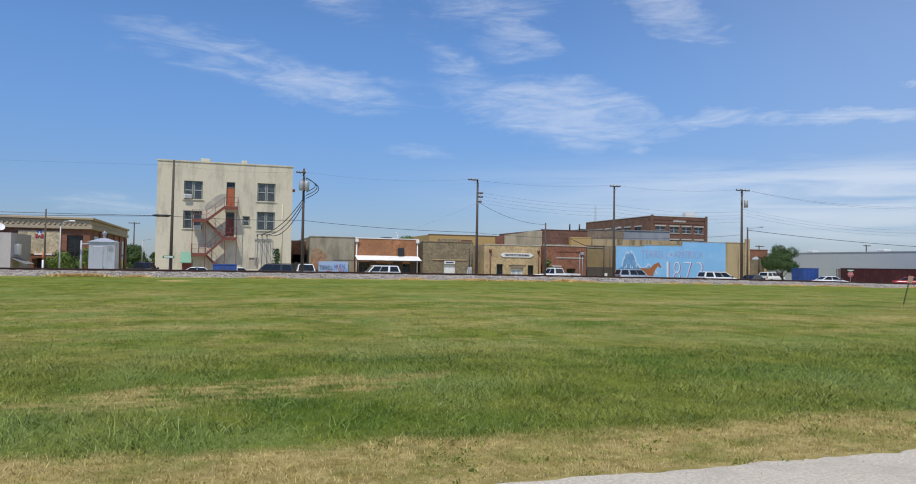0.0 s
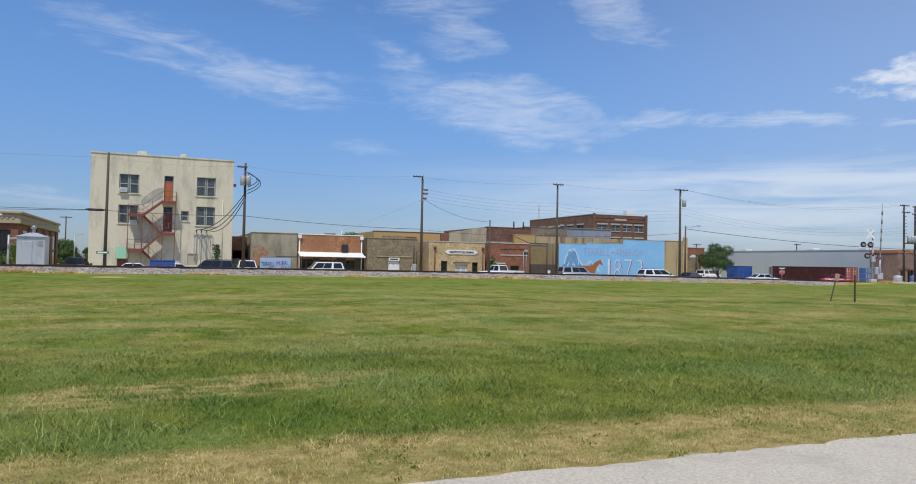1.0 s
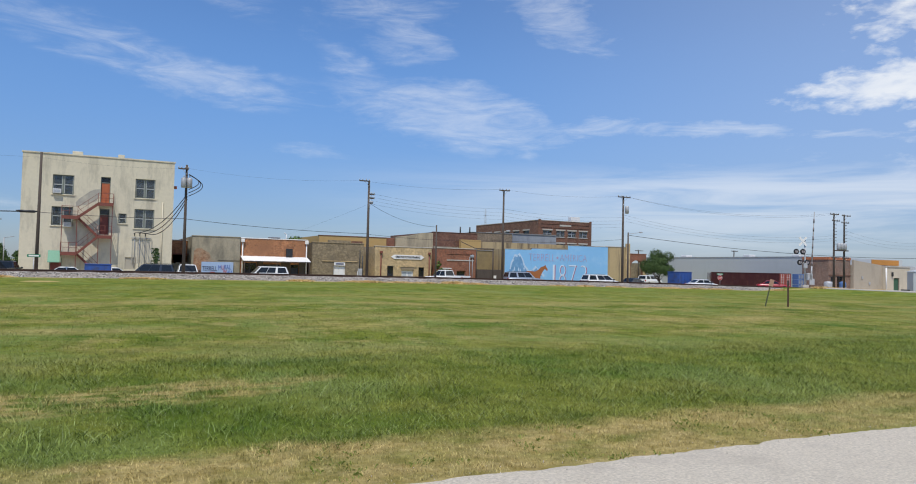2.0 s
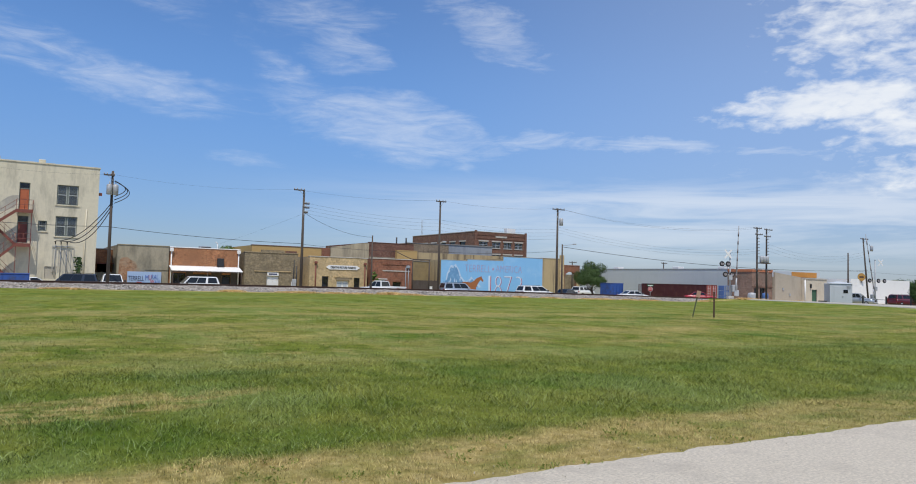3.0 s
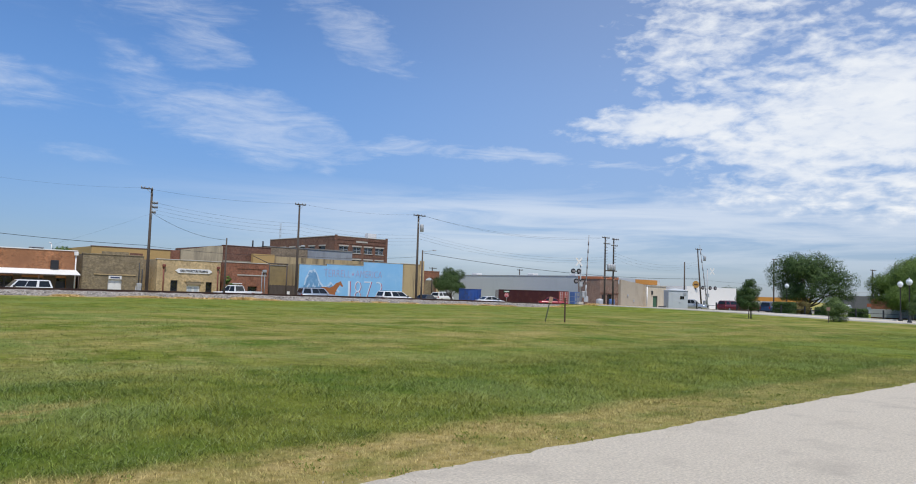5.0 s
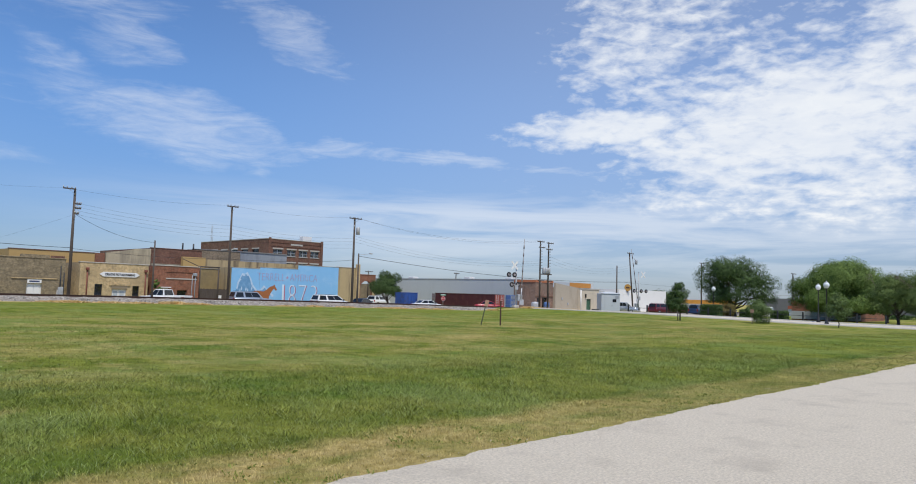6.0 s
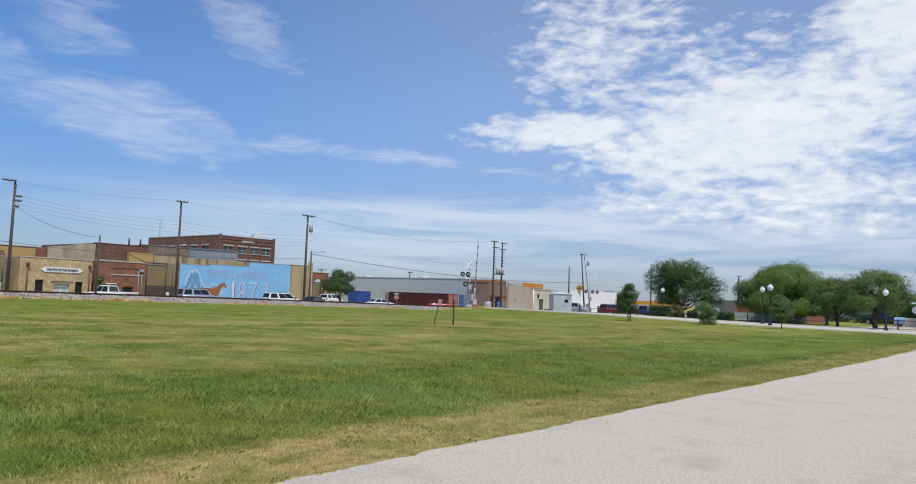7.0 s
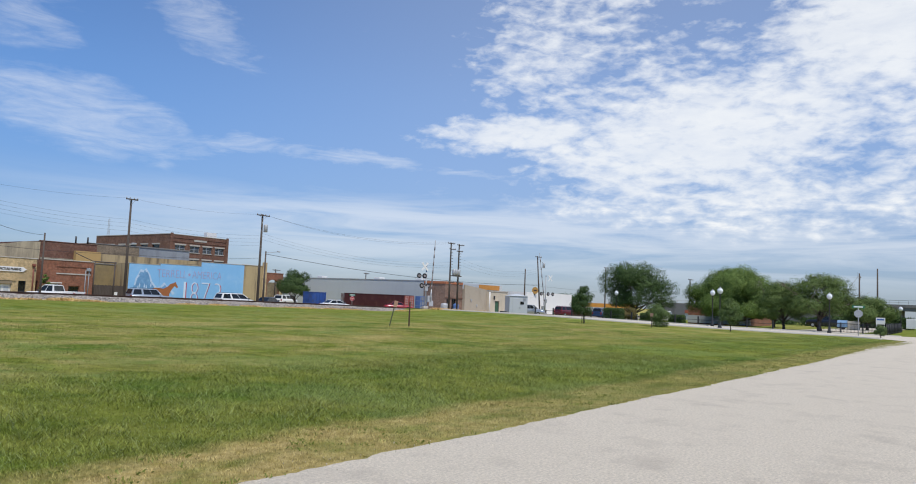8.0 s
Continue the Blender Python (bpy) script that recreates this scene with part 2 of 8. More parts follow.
    if blades:
        # every fifth blade or so is pale and bluish: reflected sky put into its colour
        sky_sheen = node(t, "ShaderNodeMapRange", {0: num(t, "FRACT", num(t, "MULTIPLY", w, 37.0)), 1: 0.76, 2: 0.84}).outputs[0]
        col = node(t, "ShaderNodeMix", {0: num(t, "MULTIPLY", sky_sheen, num(t, "MULTIPLY_ADD", worn, -0.45, 0.45, clamp=True)), 6: col, 7: (0.270, 0.330, 0.150, 1)}, data="RGBA").outputs[2]
    col = node(t, "ShaderNodeHueSaturation", {"Value": v, "Color": col}).outputs[0]
    t.links.new(col, b.inputs["Base Color"])
    b.inputs["Roughness"].default_value = 0.62 if blades else 0.95
    b.inputs["Specular IOR Level"].default_value = 0.3 if blades else 0.05
    if not blades:
        n = node(t, "ShaderNodeTexNoise", {0: at, "Scale": 9.0, "Detail": 6.0, "Roughness": 0.7}).outputs[0]
        t.links.new(node(t, "ShaderNodeBump", {"Strength": 0.9, "Distance": 0.12, "Height": n}).outputs[0], b.inputs["Normal"])
    return m


def leafy(name, dark, light):
    m = bpy.data.materials.new(name)
    m.use_nodes = True
    t = m.node_tree
    b = t.nodes["Principled BSDF"]
    r = t.nodes.new("ShaderNodeNewGeometry").outputs["Random Per Island"]
    col = node(t, "ShaderNodeMix", {0: r, 6: (*dark, 1), 7: (*light, 1)}, data="RGBA").outputs[2]
    t.links.new(col, b.inputs["Base Color"])
    b.inputs["Roughness"].default_value = 0.6
    b.inputs["Specular IOR Level"].default_value = 0.25
    return m


TURF, BLADES = turf("turf", False), turf("grass_blades", True)
STREET = surface("worn_street", (0.57, 0.505, 0.40), 0.95, 0, 0.66, 34, (0.40, 0.35, 0.28), 1.1, 1.0, 80, stain_range=(0.52, 0.80))
CONCRETE = surface("concrete", (0.46, 0.43, 0.38), 0.9, 0, 0.12, 8, (0.33, 0.31, 0.27), 0.7, 0.2, 60)
def stony(name):
    """Crushed stone: each stone its own grey, pinkish or brown, with dark gaps."""
    m = bpy.data.materials.new(name)
    m.use_nodes = True
    t = m.node_tree
    b = t.nodes["Principled BSDF"]
    at = t.nodes.new("ShaderNodeTexCoord").outputs["Object"]
    cell = node(t, "ShaderNodeTexVoronoi", {0: at, "Scale": 7.0})
    pick = node(t, "ShaderNodeSeparateXYZ", {0: cell.outputs["Color"]}).outputs
    col = node(t, "ShaderNodeMix", {0: pick[0], 6: (0.24, 0.205, 0.165, 1), 7: (0.74, 0.655, 0.55, 1)}, data="RGBA").outputs[2]
    col = node(t, "ShaderNodeMix", {0: num(t, "MULTIPLY", pick[1], 0.35), 6: col, 7: (0.42, 0.33, 0.26, 1)}, data="RGBA").outputs[2]
    gap = node(t, "ShaderNodeMapRange", {0: cell.outputs["Distance"], 1: 0.05, 2: 0.11, 3: 1.0, 4: 0.55}).outputs[0]
    dirt = node(t, "ShaderNodeTexNoise", {0: at, "Scale": 0.5, "Detail": 5.0}).outputs[0]
    v = num(t, "MULTIPLY", gap, node(t, "ShaderNodeMapRange", {0: dirt, 1: 0.3, 2: 0.7, 3: 0.75, 4: 1.15}).outputs[0])
    t.links.new(node(t, "ShaderNodeHueSaturation", {"Value": v, "Color": col}).outputs[0], b.inputs["Base Color"])
    b.inputs["Roughness"].default_value = 0.95
    t.links.new(node(t, "ShaderNodeBump", {"Strength": 0.9, "Distance": 0.06, "Height": cell.outputs["Distance"]}).outputs[0], b.inputs["Normal"])
    return m


GRAVEL = stony("ballast_stone")

RUST = surface("rusty_rail", (0.085, 0.048, 0.034), 0.75, 0.4, 0.3, 12)
TIE = surface("creosote_tie", (0.06, 0.047, 0.04), 0.95, 0, 0.3, 8, per_piece=0.3)
POLE = surface("weathered_pole", (0.088, 0.070, 0.058), 0.95, 0, 0.3, 5, (0.07, 0.052, 0.042), 1.2, 0.3, 30, streak=0.2)
STUCCO = surface("cream_stucco", (0.63, 0.57, 0.425), 0.92, 0, 0.13, 3.2, (0.34, 0.31, 0.235), 0.75, 0.3, 20, streak=0.26, stain_range=(0.50, 0.74))
STEEL_RED = surface("rust_red_steel", (0.20, 0.062, 0.042), 0.7, 0.1, 0.25, 7)
GLASS = glassy("window_glass", (0.34, 0.38, 0.40))
DARK_GLASS = glassy("dark_glass", (0.10, 0.11, 0.12))
FRAME_GREEN = surface("green_grey_frame", (0.16, 0.18, 0.15), 0.6, 0, 0.12, 9)
DOOR_ORANGE = surface("orange_door_paint", (0.42, 0.115, 0.045), 0.6, 0, 0.12, 5)
DOOR_MAROON = surface("maroon_door_paint", (0.20, 0.05, 0.035), 0.6, 0, 0.12, 5)
ROOFING = surface("grey_roofing", (0.22, 0.21, 0.20), 0.95, 0, 0.2, 2)
BRICK_ORANGE = brickwork("orange_brick", (0.45, 0.185, 0.075), (0.34, 0.13, 0.055), (0.33, 0.22, 0.13), (0.27, 0.125, 0.06))
BRICK_RED = brickwork("red_brick", (0.31, 0.11, 0.055), (0.22, 0.075, 0.042), (0.28, 0.18, 0.12), (0.17, 0.085, 0.055))
BRICK_BROWN = brickwork("brown_brick", (0.185, 0.08, 0.05), (0.145, 0.062, 0.042), (0.2, 0.14, 0.1))
BRICK_TAN = brickwork("tan_brick", (0.59, 0.43, 0.225), (0.50, 0.365, 0.185), (0.44, 0.35, 0.22), (0.36, 0.265, 0.145))
BRICK_WORN = brickwork("worn_brick", (0.30, 0.225, 0.145), (0.22, 0.165, 0.11), (0.26, 0.21, 0.15), (0.16, 0.125, 0.09))
BRICK_BARE = brickwork("brick_under_plaster", (0.40, 0.19, 0.095), (0.27, 0.12, 0.06), (0.33, 0.26, 0.18), (0.31, 0.26, 0.185), (0.42, 0.62))
DARK_BOARD = surface("dark_brown_boarding", (0.085, 0.062, 0.047), 0.8, 0, 0.3, 6)
OLIVE_TAN = surface("olive_tan_paint", (0.30, 0.225, 0.105), 0.9, 0, 0.12, 3, (0.22, 0.165, 0.085), 0.5)
STAINED = surface("stained_buff_plaster", (0.46, 0.385, 0.255), 0.95, 0, 0.2, 4.5, (0.21, 0.18, 0.13), 0.7, 0.3, 25, streak=0.2, stain_range=(0.47, 0.70))
GREY_SHEET = surface("weathered_grey_sheet", (0.30, 0.32, 0.345), 0.7, 0.1, 0.12, 3, (0.22, 0.23, 0.25), 0.8, streak=0.3)
BRICK_DARK = brickwork("sooty_brick", (0.29, 0.225, 0.13), (0.19, 0.15, 0.095), (0.24, 0.2, 0.135), (0.12, 0.10, 0.07))
PLASTER = surface("grey_plaster", (0.34, 0.30, 0.22), 0.95, 0, 0.32, 4.5, (0.17, 0.155, 0.12), 0.6, 0.3, 25, streak=0.35, stain_range=(0.46, 0.68))
TAN_WALL = surface("tan_painted_wall", (0.44, 0.335, 0.18), 0.92, 0, 0.1, 2.5, (0.17, 0.13, 0.08), 0.9, 0.2, 25, streak=0.08, stain_range=(0.47, 0.64))
OCHRE = surface("ochre_paint", (0.47, 0.31, 0.12), 0.9, 0, 0.08, 2)
GREY_METAL = surface("pale_grey_siding", (0.47, 0.50, 0.52), 0.7, 0.0, 0.05, 2, (0.42, 0.45, 0.47), 0.4, streak=0.3)
WAREHOUSE = surface("pale_warehouse_sheet", (0.53, 0.55, 0.55), 0.75, 0, 0.04, 2, (0.48, 0.50, 0.50), 0.3, streak=0.3)
WHITE = surface("white_paint", (0.76, 0.75, 0.72), 0.6, 0, 0.05, 4, (0.6, 0.58, 0.54), 1.0, stain_range=(0.55, 0.9))
SILVER = surface("dull_silver", (0.43, 0.44, 0.45), 0.6, 0.3, 0.15, 5, (0.30, 0.29, 0.28), 1.6)
BLACK = surface("black_paint", (0.022, 0.022, 0.024), 0.5, 0, 0.2, 6)
SKYBLUE = surface("mural_blue", (0.22, 0.47, 0.74), 0.85, 0, 0.05, 1.5, (0.30, 0.53, 0.76), 0.5)
BARK = surface("bark", (0.085, 0.065, 0.05), 0.95, 0, 0.3, 9, None, 1, 0.6, 20)

# ---- building helpers ----
def linked(name, bm, material, parent=None):
    me = bpy.data.meshes.new(name)
    bm.normal_update()
    bm.to_mesh(me)
    bm.free()
    me.materials.append(material)
    ob = new(name, me)
    ob.parent = parent
    return ob


def part(name, bm, material, parent, label=""):
    ob = linked(name, bm, material, parent)
    return tagged(ob, label) if label else ob


def thing(name, label, category, at=(0, 0, 0), turn=0.0, group="", kind=""):
    ob = new(name)
    ob.empty_display_size = 0.2
    ob.matrix_basis = pose(*at, 0, 0, turn)
    return tagged(ob, label, category, group, kind)


def box(bm, x0, x1, y0, y1, z0, z1, bevel=0.0):
    vs = [bm.verts.new((x, y, z)) for z in (z0, z1) for x, y in ((x0, y0), (x1, y0), (x1, y1), (x0, y1))]
    fs = [bm.faces.new([vs[i] for i in q]) for q in ((3, 2, 1, 0), (4, 5, 6, 7), (0, 1, 5, 4), (1, 2, 6, 5), (2, 3, 7, 6), (3, 0, 4, 7))]
    if bevel:
        es = {e for f in fs for e in f.edges}
        bmesh.ops.bevel(bm, geom=list(es), offset=bevel, segments=1, affect="EDGES")
    return bm


def boxes(*rows, bevel=0.0):
    bm = bmesh.new()
    for r in rows:
        box(bm, *r, bevel=bevel)
    return bm


def rod(bm, a, b, r0, r1=None, sides=8):
    """A tapered round bar from a to b."""
    a, b = Vector(a), Vector(b)
    r1 = r0 if r1 is None else r1
    q = (b - a).to_track_quat("Z", "Y")
    rings = []
    for p, r in ((a, r0), (b, r1)):
        rings.append([bm.verts.new(p + q @ Vector((r * math.cos(6.28319 * i / sides), r * math.sin(6.28319 * i / sides), 0))) for i in range(sides)])
    for i in range(sides):
        f = bm.faces.new((rings[0][i], rings[0][(i + 1) % sides], rings[1][(i + 1) % sides], rings[1][i]))
        f.smooth = True
    bm.faces.new(rings[0][::-1])
    bm.faces.new(rings[1])
    return bm


def rods(*rows, sides=8):
    bm = bmesh.new()
    for r in rows:
        rod(bm, *r, sides=sides)
    return bm


def disc(bm, centre, axis, r, depth, sides=16):
    c, a = Vector(centre), Vector(axis).normalized() * depth / 2
    return rod(bm, c - a, c + a, r, r, sides)


def lathe(bm, profile, sides=14, at=(0, 0, 0)):
    rings = []
    for r, z in profile:
        rings.append([bm.verts.new((at[0] + r * math.cos(6.28319 * i / sides), at[1] + r * math.sin(6.28319 * i / sides), at[2] + z)) for i in range(sides)])
    for a, b in zip(rings, rings[1:]):
        for i in range(sides):
            f = bm.faces.new((a[i], a[(i + 1) % sides], b[(i + 1) % sides], b[i]))
            f.smooth = True
    bm.faces.new(rings[0][::-1])
    bm.faces.new(rings[-1])
    return bm


def prism(bm, outline, y0, y1):
    """An outline in x and z, given anticlockwise as seen from -y, with depth from y0 to y1."""
    a = [bm.verts.new((x, y0, z)) for x, z in outline]
    b = [bm.verts.new((x, y1, z)) for x, z in outline]
    bm.faces.new(a)
    bm.faces.new(b[::-1])
    n = len(a)
    for i in range(n):
        bm.faces.new((a[(i + 1) % n], a[i], b[i], b[(i + 1) % n]))
    return bm


def pierced(bm, u0, u1, z0, z1, holes, place, thick):
    """A wall from u0 to u1 and z0 to z1 with rectangular openings right through it. place(u, depth, z) gives the point."""
    us = sorted({u0, u1, *[h[0] for h in holes], *[h[1] for h in holes]})
    zs = sorted({z0, z1, *[h[2] for h in holes], *[h[3] for h in holes]})

    def solid(i, j):
        if not (0 <= i < len(us) - 1 and 0 <= j < len(zs) - 1):
            return False
        u, z = (us[i] + us[i + 1]) / 2, (zs[j] + zs[j + 1]) / 2
        return not any(h[0] < u < h[1] and h[2] < z < h[3] for h in holes)

    seen = {}

    def v(i, d, j):
        if (i, d, j) not in seen:
            seen[i, d, j] = bm.verts.new(place(us[i], d * thick, zs[j]))
        return seen[i, d, j]

    for i in range(len(us) - 1):
        for j in range(len(zs) - 1):
            if not solid(i, j):
                continue
            bm.faces.new((v(i, 0, j), v(i + 1, 0, j), v(i + 1, 0, j + 1), v(i, 0, j + 1)))
            bm.faces.new((v(i, 1, j + 1), v(i + 1, 1, j + 1), v(i + 1, 1, j), v(i, 1, j)))
            if not solid(i - 1, j):
                bm.faces.new((v(i, 0, j), v(i, 0, j + 1), v(i, 1, j + 1), v(i, 1, j)))
            if not solid(i + 1, j):
                bm.faces.new((v(i + 1, 1, j), v(i + 1, 1, j + 1), v(i + 1, 0, j + 1), v(i + 1, 0, j)))
            if not solid(i, j - 1):
                bm.faces.new((v(i, 1, j), v(i + 1, 1, j), v(i + 1, 0, j), v(i, 0, j)))
            if not solid(i, j + 1):
                bm.faces.new((v(i, 0, j + 1), v(i + 1, 0, j + 1), v(i + 1, 1, j + 1), v(i, 1, j + 1)))
    return bm


def shell(owner, x0, x1, y0, y1, z0, z1, material, holes=(), side_holes=(), thick=0.35, roof_z=None, parapet=0.35):
    """Four walls and a roof under their parapet; holes pierce the front (y0), side_holes the side at x0 (as y from, y to, z from, z to)."""
    bm = bmesh.new()
    pierced(bm, x0, x1, z0, z1, holes, lambda u, d, z: (u, y0 + d, z), thick)
    part("front_wall", bm, material, owner)
    bm = bmesh.new()
    pierced(bm, -y1 + 0.003, -y0 - thick - 0.003, z0, z1, [(-h[1], -h[0], h[2], h[3]) for h in side_holes], lambda u, d, z: (x0 + 0.003 + d, -u, z), thick)
    part("side_wall", bm, material, owner)
    part("side_wall", boxes((x1 - thick, x1 - 0.003, y0 + thick + 0.003, y1 - 0.003, z0, z1)), material, owner)
    part("back_wall", boxes((x0 + thick + 0.006, x1 - thick - 0.006, y1 - thick, y1, z0, z1)), material, owner)
    rz = z1 - parapet if roof_z is None else roof_z
    part("roof", boxes((x0 + thick + 0.01, x1 - thick - 0.01, y0 + thick + 0.01, y1 - thick - 0.01, rz - 0.2, rz)), ROOFING, owner, "flat grey roof")

# ---- ground, field, tracks, streets ----
RAIL_Y = 60.0
ROAD_EDGE = 5.1


def rail_z(x):
    """Top of the rails: level on the west, sinking gently to the crossing."""
    return 0.87 - 0.000105 * max(x, 0.0) ** 2 if x < 100 else -0.18


def soft(a, b, t):
    t = min(1.0, max(0.0, (t - a) / (b - a)))
    return t * t * (3 - 2 * t)


def ground_z(x, y):
    """The lie of the land: the field climbs to the tracks, the street beyond lies lower, the crossing is a hump."""
    rz = rail_z(min(max(x, -60), 100))
    hump = soft(63, 72, x) * (1 - soft(88, 97, x))
    top = rz - 0.5 + 0.48 * hump
    beyond = -0.5 - 0.12 * soft(40, 80, x)
    z = top * soft(12, 55, y) if y < 55 else top + (beyond - top) * soft(62.5, 68, y)
    z -= 0.17 * soft(42, 72, x) * (1 - soft(22, 46, y))
    if 5.3 < y < 56 and x < 66:
        z += 0.06 * noise.noise((x * 0.12, y * 0.12, 0.3)) * soft(5.3, 8, y) * (1 - soft(52, 56, y))
    return z


def steps(*spans):
    out = []
    for a, b, d in spans:
        n = max(1, round((b - a) / d))
        out += [a + (b - a) * i / n for i in range(n)]
    return out + [spans[-1][1]]


bm = bmesh.new()
gx = steps((-1500, -150, 150), (-150, -20, 6), (-20, 70, 1.5), (70, 150, 5), (150, 1500, 150))
gy = steps((-1500, -60, 160), (-60, 5.1, 5), (5.1, 20, 0.8), (20, 70, 1.6), (70, 150, 8), (150, 2500, 200))
grid = [[bm.verts.new((x, y, ground_z(x, y) - (0.05 if y < 5.1 else 0.0))) for x in gx] for y in gy]
for j in range(len(gy) - 1):
    for i in range(len(gx) - 1):
        bm.faces.new((grid[j][i], grid[j][i + 1], grid[j + 1][i + 1], grid[j + 1][i])).smooth = True
ground = tagged(linked("ground", bm, TURF), "mown green and straw-coloured grass field rising to the tracks", "ground", kind="structure")


def sheet(name, rows, label, material, lift, category="road", skirt=0.0):
    """A paved strip that follows the ground: rows of (left point, right point) along it."""
    bm = bmesh.new()
    prev = None
    for a, b in rows:
        cur = []
        for k in range(7):
            p = Vector(a).lerp(Vector(b), k / 6)
            cur.append(bm.verts.new((p.x, p.y, ground_z(p.x, p.y) + lift)))
        if prev:
            for k in range(6):
                bm.faces.new((prev[k], prev[k + 1], cur[k + 1], cur[k])).smooth = True
        prev = cur
    if skirt:
        r = bmesh.ops.extrude_face_region(bm, geom=list(bm.faces))
        bmesh.ops.translate(bm, vec=(0, 0, -skirt), verts=[g for g in r["geom"] if isinstance(g, bmesh.types.BMVert)])
        bmesh.ops.recalc_face_normals(bm, faces=list(bm.faces))
    return tagged(linked(name, bm, material), label, category, kind="structure")


def ragged(x):
    return ROAD_EDGE + 0.06 * noise.noise((x * 0.7, 1.7, 0)) + 0.05 * noise.noise((x * 3.1, 4.7, 0)) + 0.04 * noise.noise((x * 8.0, 2.7, 0)) + 0.9 * soft(20, 60, x) ** 1.5


xs = steps((-160, -6, 8), (-6, 24, 0.08), (24, 58, 1.0), (58, 240, 12))
near_road = sheet("road", [((x, -3.6, 0), (x, ragged(x), 0)) for x in xs][::1], "pale worn chip-seal street with a ragged grassy edge", STREET, 0.004)
# the cross street that climbs over the tracks, with its two sidewalks
ys = steps((4.0, 12, 1.0), (12, 44, 4), (44, 72, 1.5), (72, 160, 10))
cross = sheet("road", [((74.4 - 9 * soft(12, 4, y), y, 0), (82.0 + 4 * soft(12, 4, y), y, 0)) for y in ys][::-1], "pale concrete cross street over the railway", STREET, 0.02)
far_street = sheet("road", [((x, 69.5, 0), (x, 83.0, 0)) for x in steps((-120, 72, 6), (72, 190, 8))], "grey street and parking strip before the shops", STREET, 0.012)
east_lot = sheet("road", [((x, 12.5, 0), (x, 19.0, 0)) for x in steps((84, 180, 8))], "pale driveway east of the cross street", STREET, 0.014)
for a, w, to in ((72.0, 1.5, 57.5), (82.7, 1.4, 57.5)):
    sheet("sidewalk", [((a - (4 if a < 80 else 0) * soft(12, 6, y), y, 0), (a + w - (4 if a < 80 else 0) * soft(12, 6, y), y, 0)) for y in ys if 7 < y < to][::-1], "pale concrete sidewalk beside the cross street", CONCRETE, 0.09, "sidewalk", 0.3)

# track: ballast bank, ties, two rails
bm = bmesh.new()
prof = [(-3.4, -0.62), (-2.0, -0.20), (-1.4, -0.14), (1.4, -0.14), (2.0, -0.2), (3.6, -0.75)]
prev = None
bx = steps((-130, -40, 2.5), (-40, 88, 0.5), (88, 150, 2.5))
for x in bx:
    cur = []
    for k in range(19):
        f = k / 18 * 5
        i = min(4, int(f))
        y = prof[i][0] + (prof[i + 1][0] - prof[i][0]) * (f - i)
        z = prof[i][1] + (prof[i + 1][1] - prof[i][1]) * (f - i)
        w = 0.06 * noise.noise((x * 2.1, y * 2.1, 2.0)) + 0.05 * noise.noise((x * 6.0, y * 6.0, 5.0))
        cur.append(bm.verts.new((x, RAIL_Y + y + 0.25 * noise.noise((x * 0.5, y, 7.0)) * (abs(y) > 2), rail_z(x) + z + w)))
    if prev:
        for k in range(18):
            bm.faces.new((prev[k + 1], prev[k], cur[k], cur[k + 1]))
    prev = cur
bmesh.ops.recalc_face_normals(bm, faces=list(bm.faces))
tagged(linked("ballast", bm, GRAVEL), "bank of grey crushed stone under the railway track", "ballast", kind="stuff")


def loose_stones(count):
    """Angular stones lying on the near shoulder of the bank."""
    rs = np.random.RandomState(17)
    shape = np.array([(1, 0, 0), (-1, 0, 0), (0, 1, 0), (0, -1, 0), (0, 0, 1), (0, 0, -1)], float)
    tri = np.array([(0, 2, 4), (2, 1, 4), (1, 3, 4), (3, 0, 4), (2, 0, 5), (1, 2, 5), (3, 1, 5), (0, 3, 5)])
    x, off = rs.uniform(-40, 88, count), rs.uniform(-3.4, -1.75, count)
    z = np.interp(off, [p[0] for p in prof], [p[1] for p in prof]) + np.array([rail_z(a) for a in x]) + rs.uniform(-0.06, 0.0, count)
    size = rs.uniform(0.035, 0.08, count)[:, None, None] * rs.uniform(0.6, 1.3, (count, 6, 1))
    turn = rs.uniform(0, 6.283, count)
    c, s = np.cos(turn)[:, None], np.sin(turn)[:, None]
    co = shape[None] * size
    at = np.stack([co[..., 0] * c - co[..., 1] * s, co[..., 0] * s + co[..., 1] * c, co[..., 2] + 0.4 * co[..., 0]], 2)
    at += np.stack([x, RAIL_Y + off, z], 1)[:, None]
    me = bpy.data.meshes.new("loose_stones")
    me.from_pydata(at.reshape(-1, 3).tolist(), [], (np.arange(count)[:, None, None] * 6 + tri).reshape(-1, 3).tolist())
    me.materials.append(leafy("crushed_stone", (0.085, 0.078, 0.068), (0.55, 0.51, 0.455)))
    tagged(new("ballast_stones", me), "loose grey crushed stones on the shoulder of the track", "ballast", kind="stuff")


loose_stones(17000)

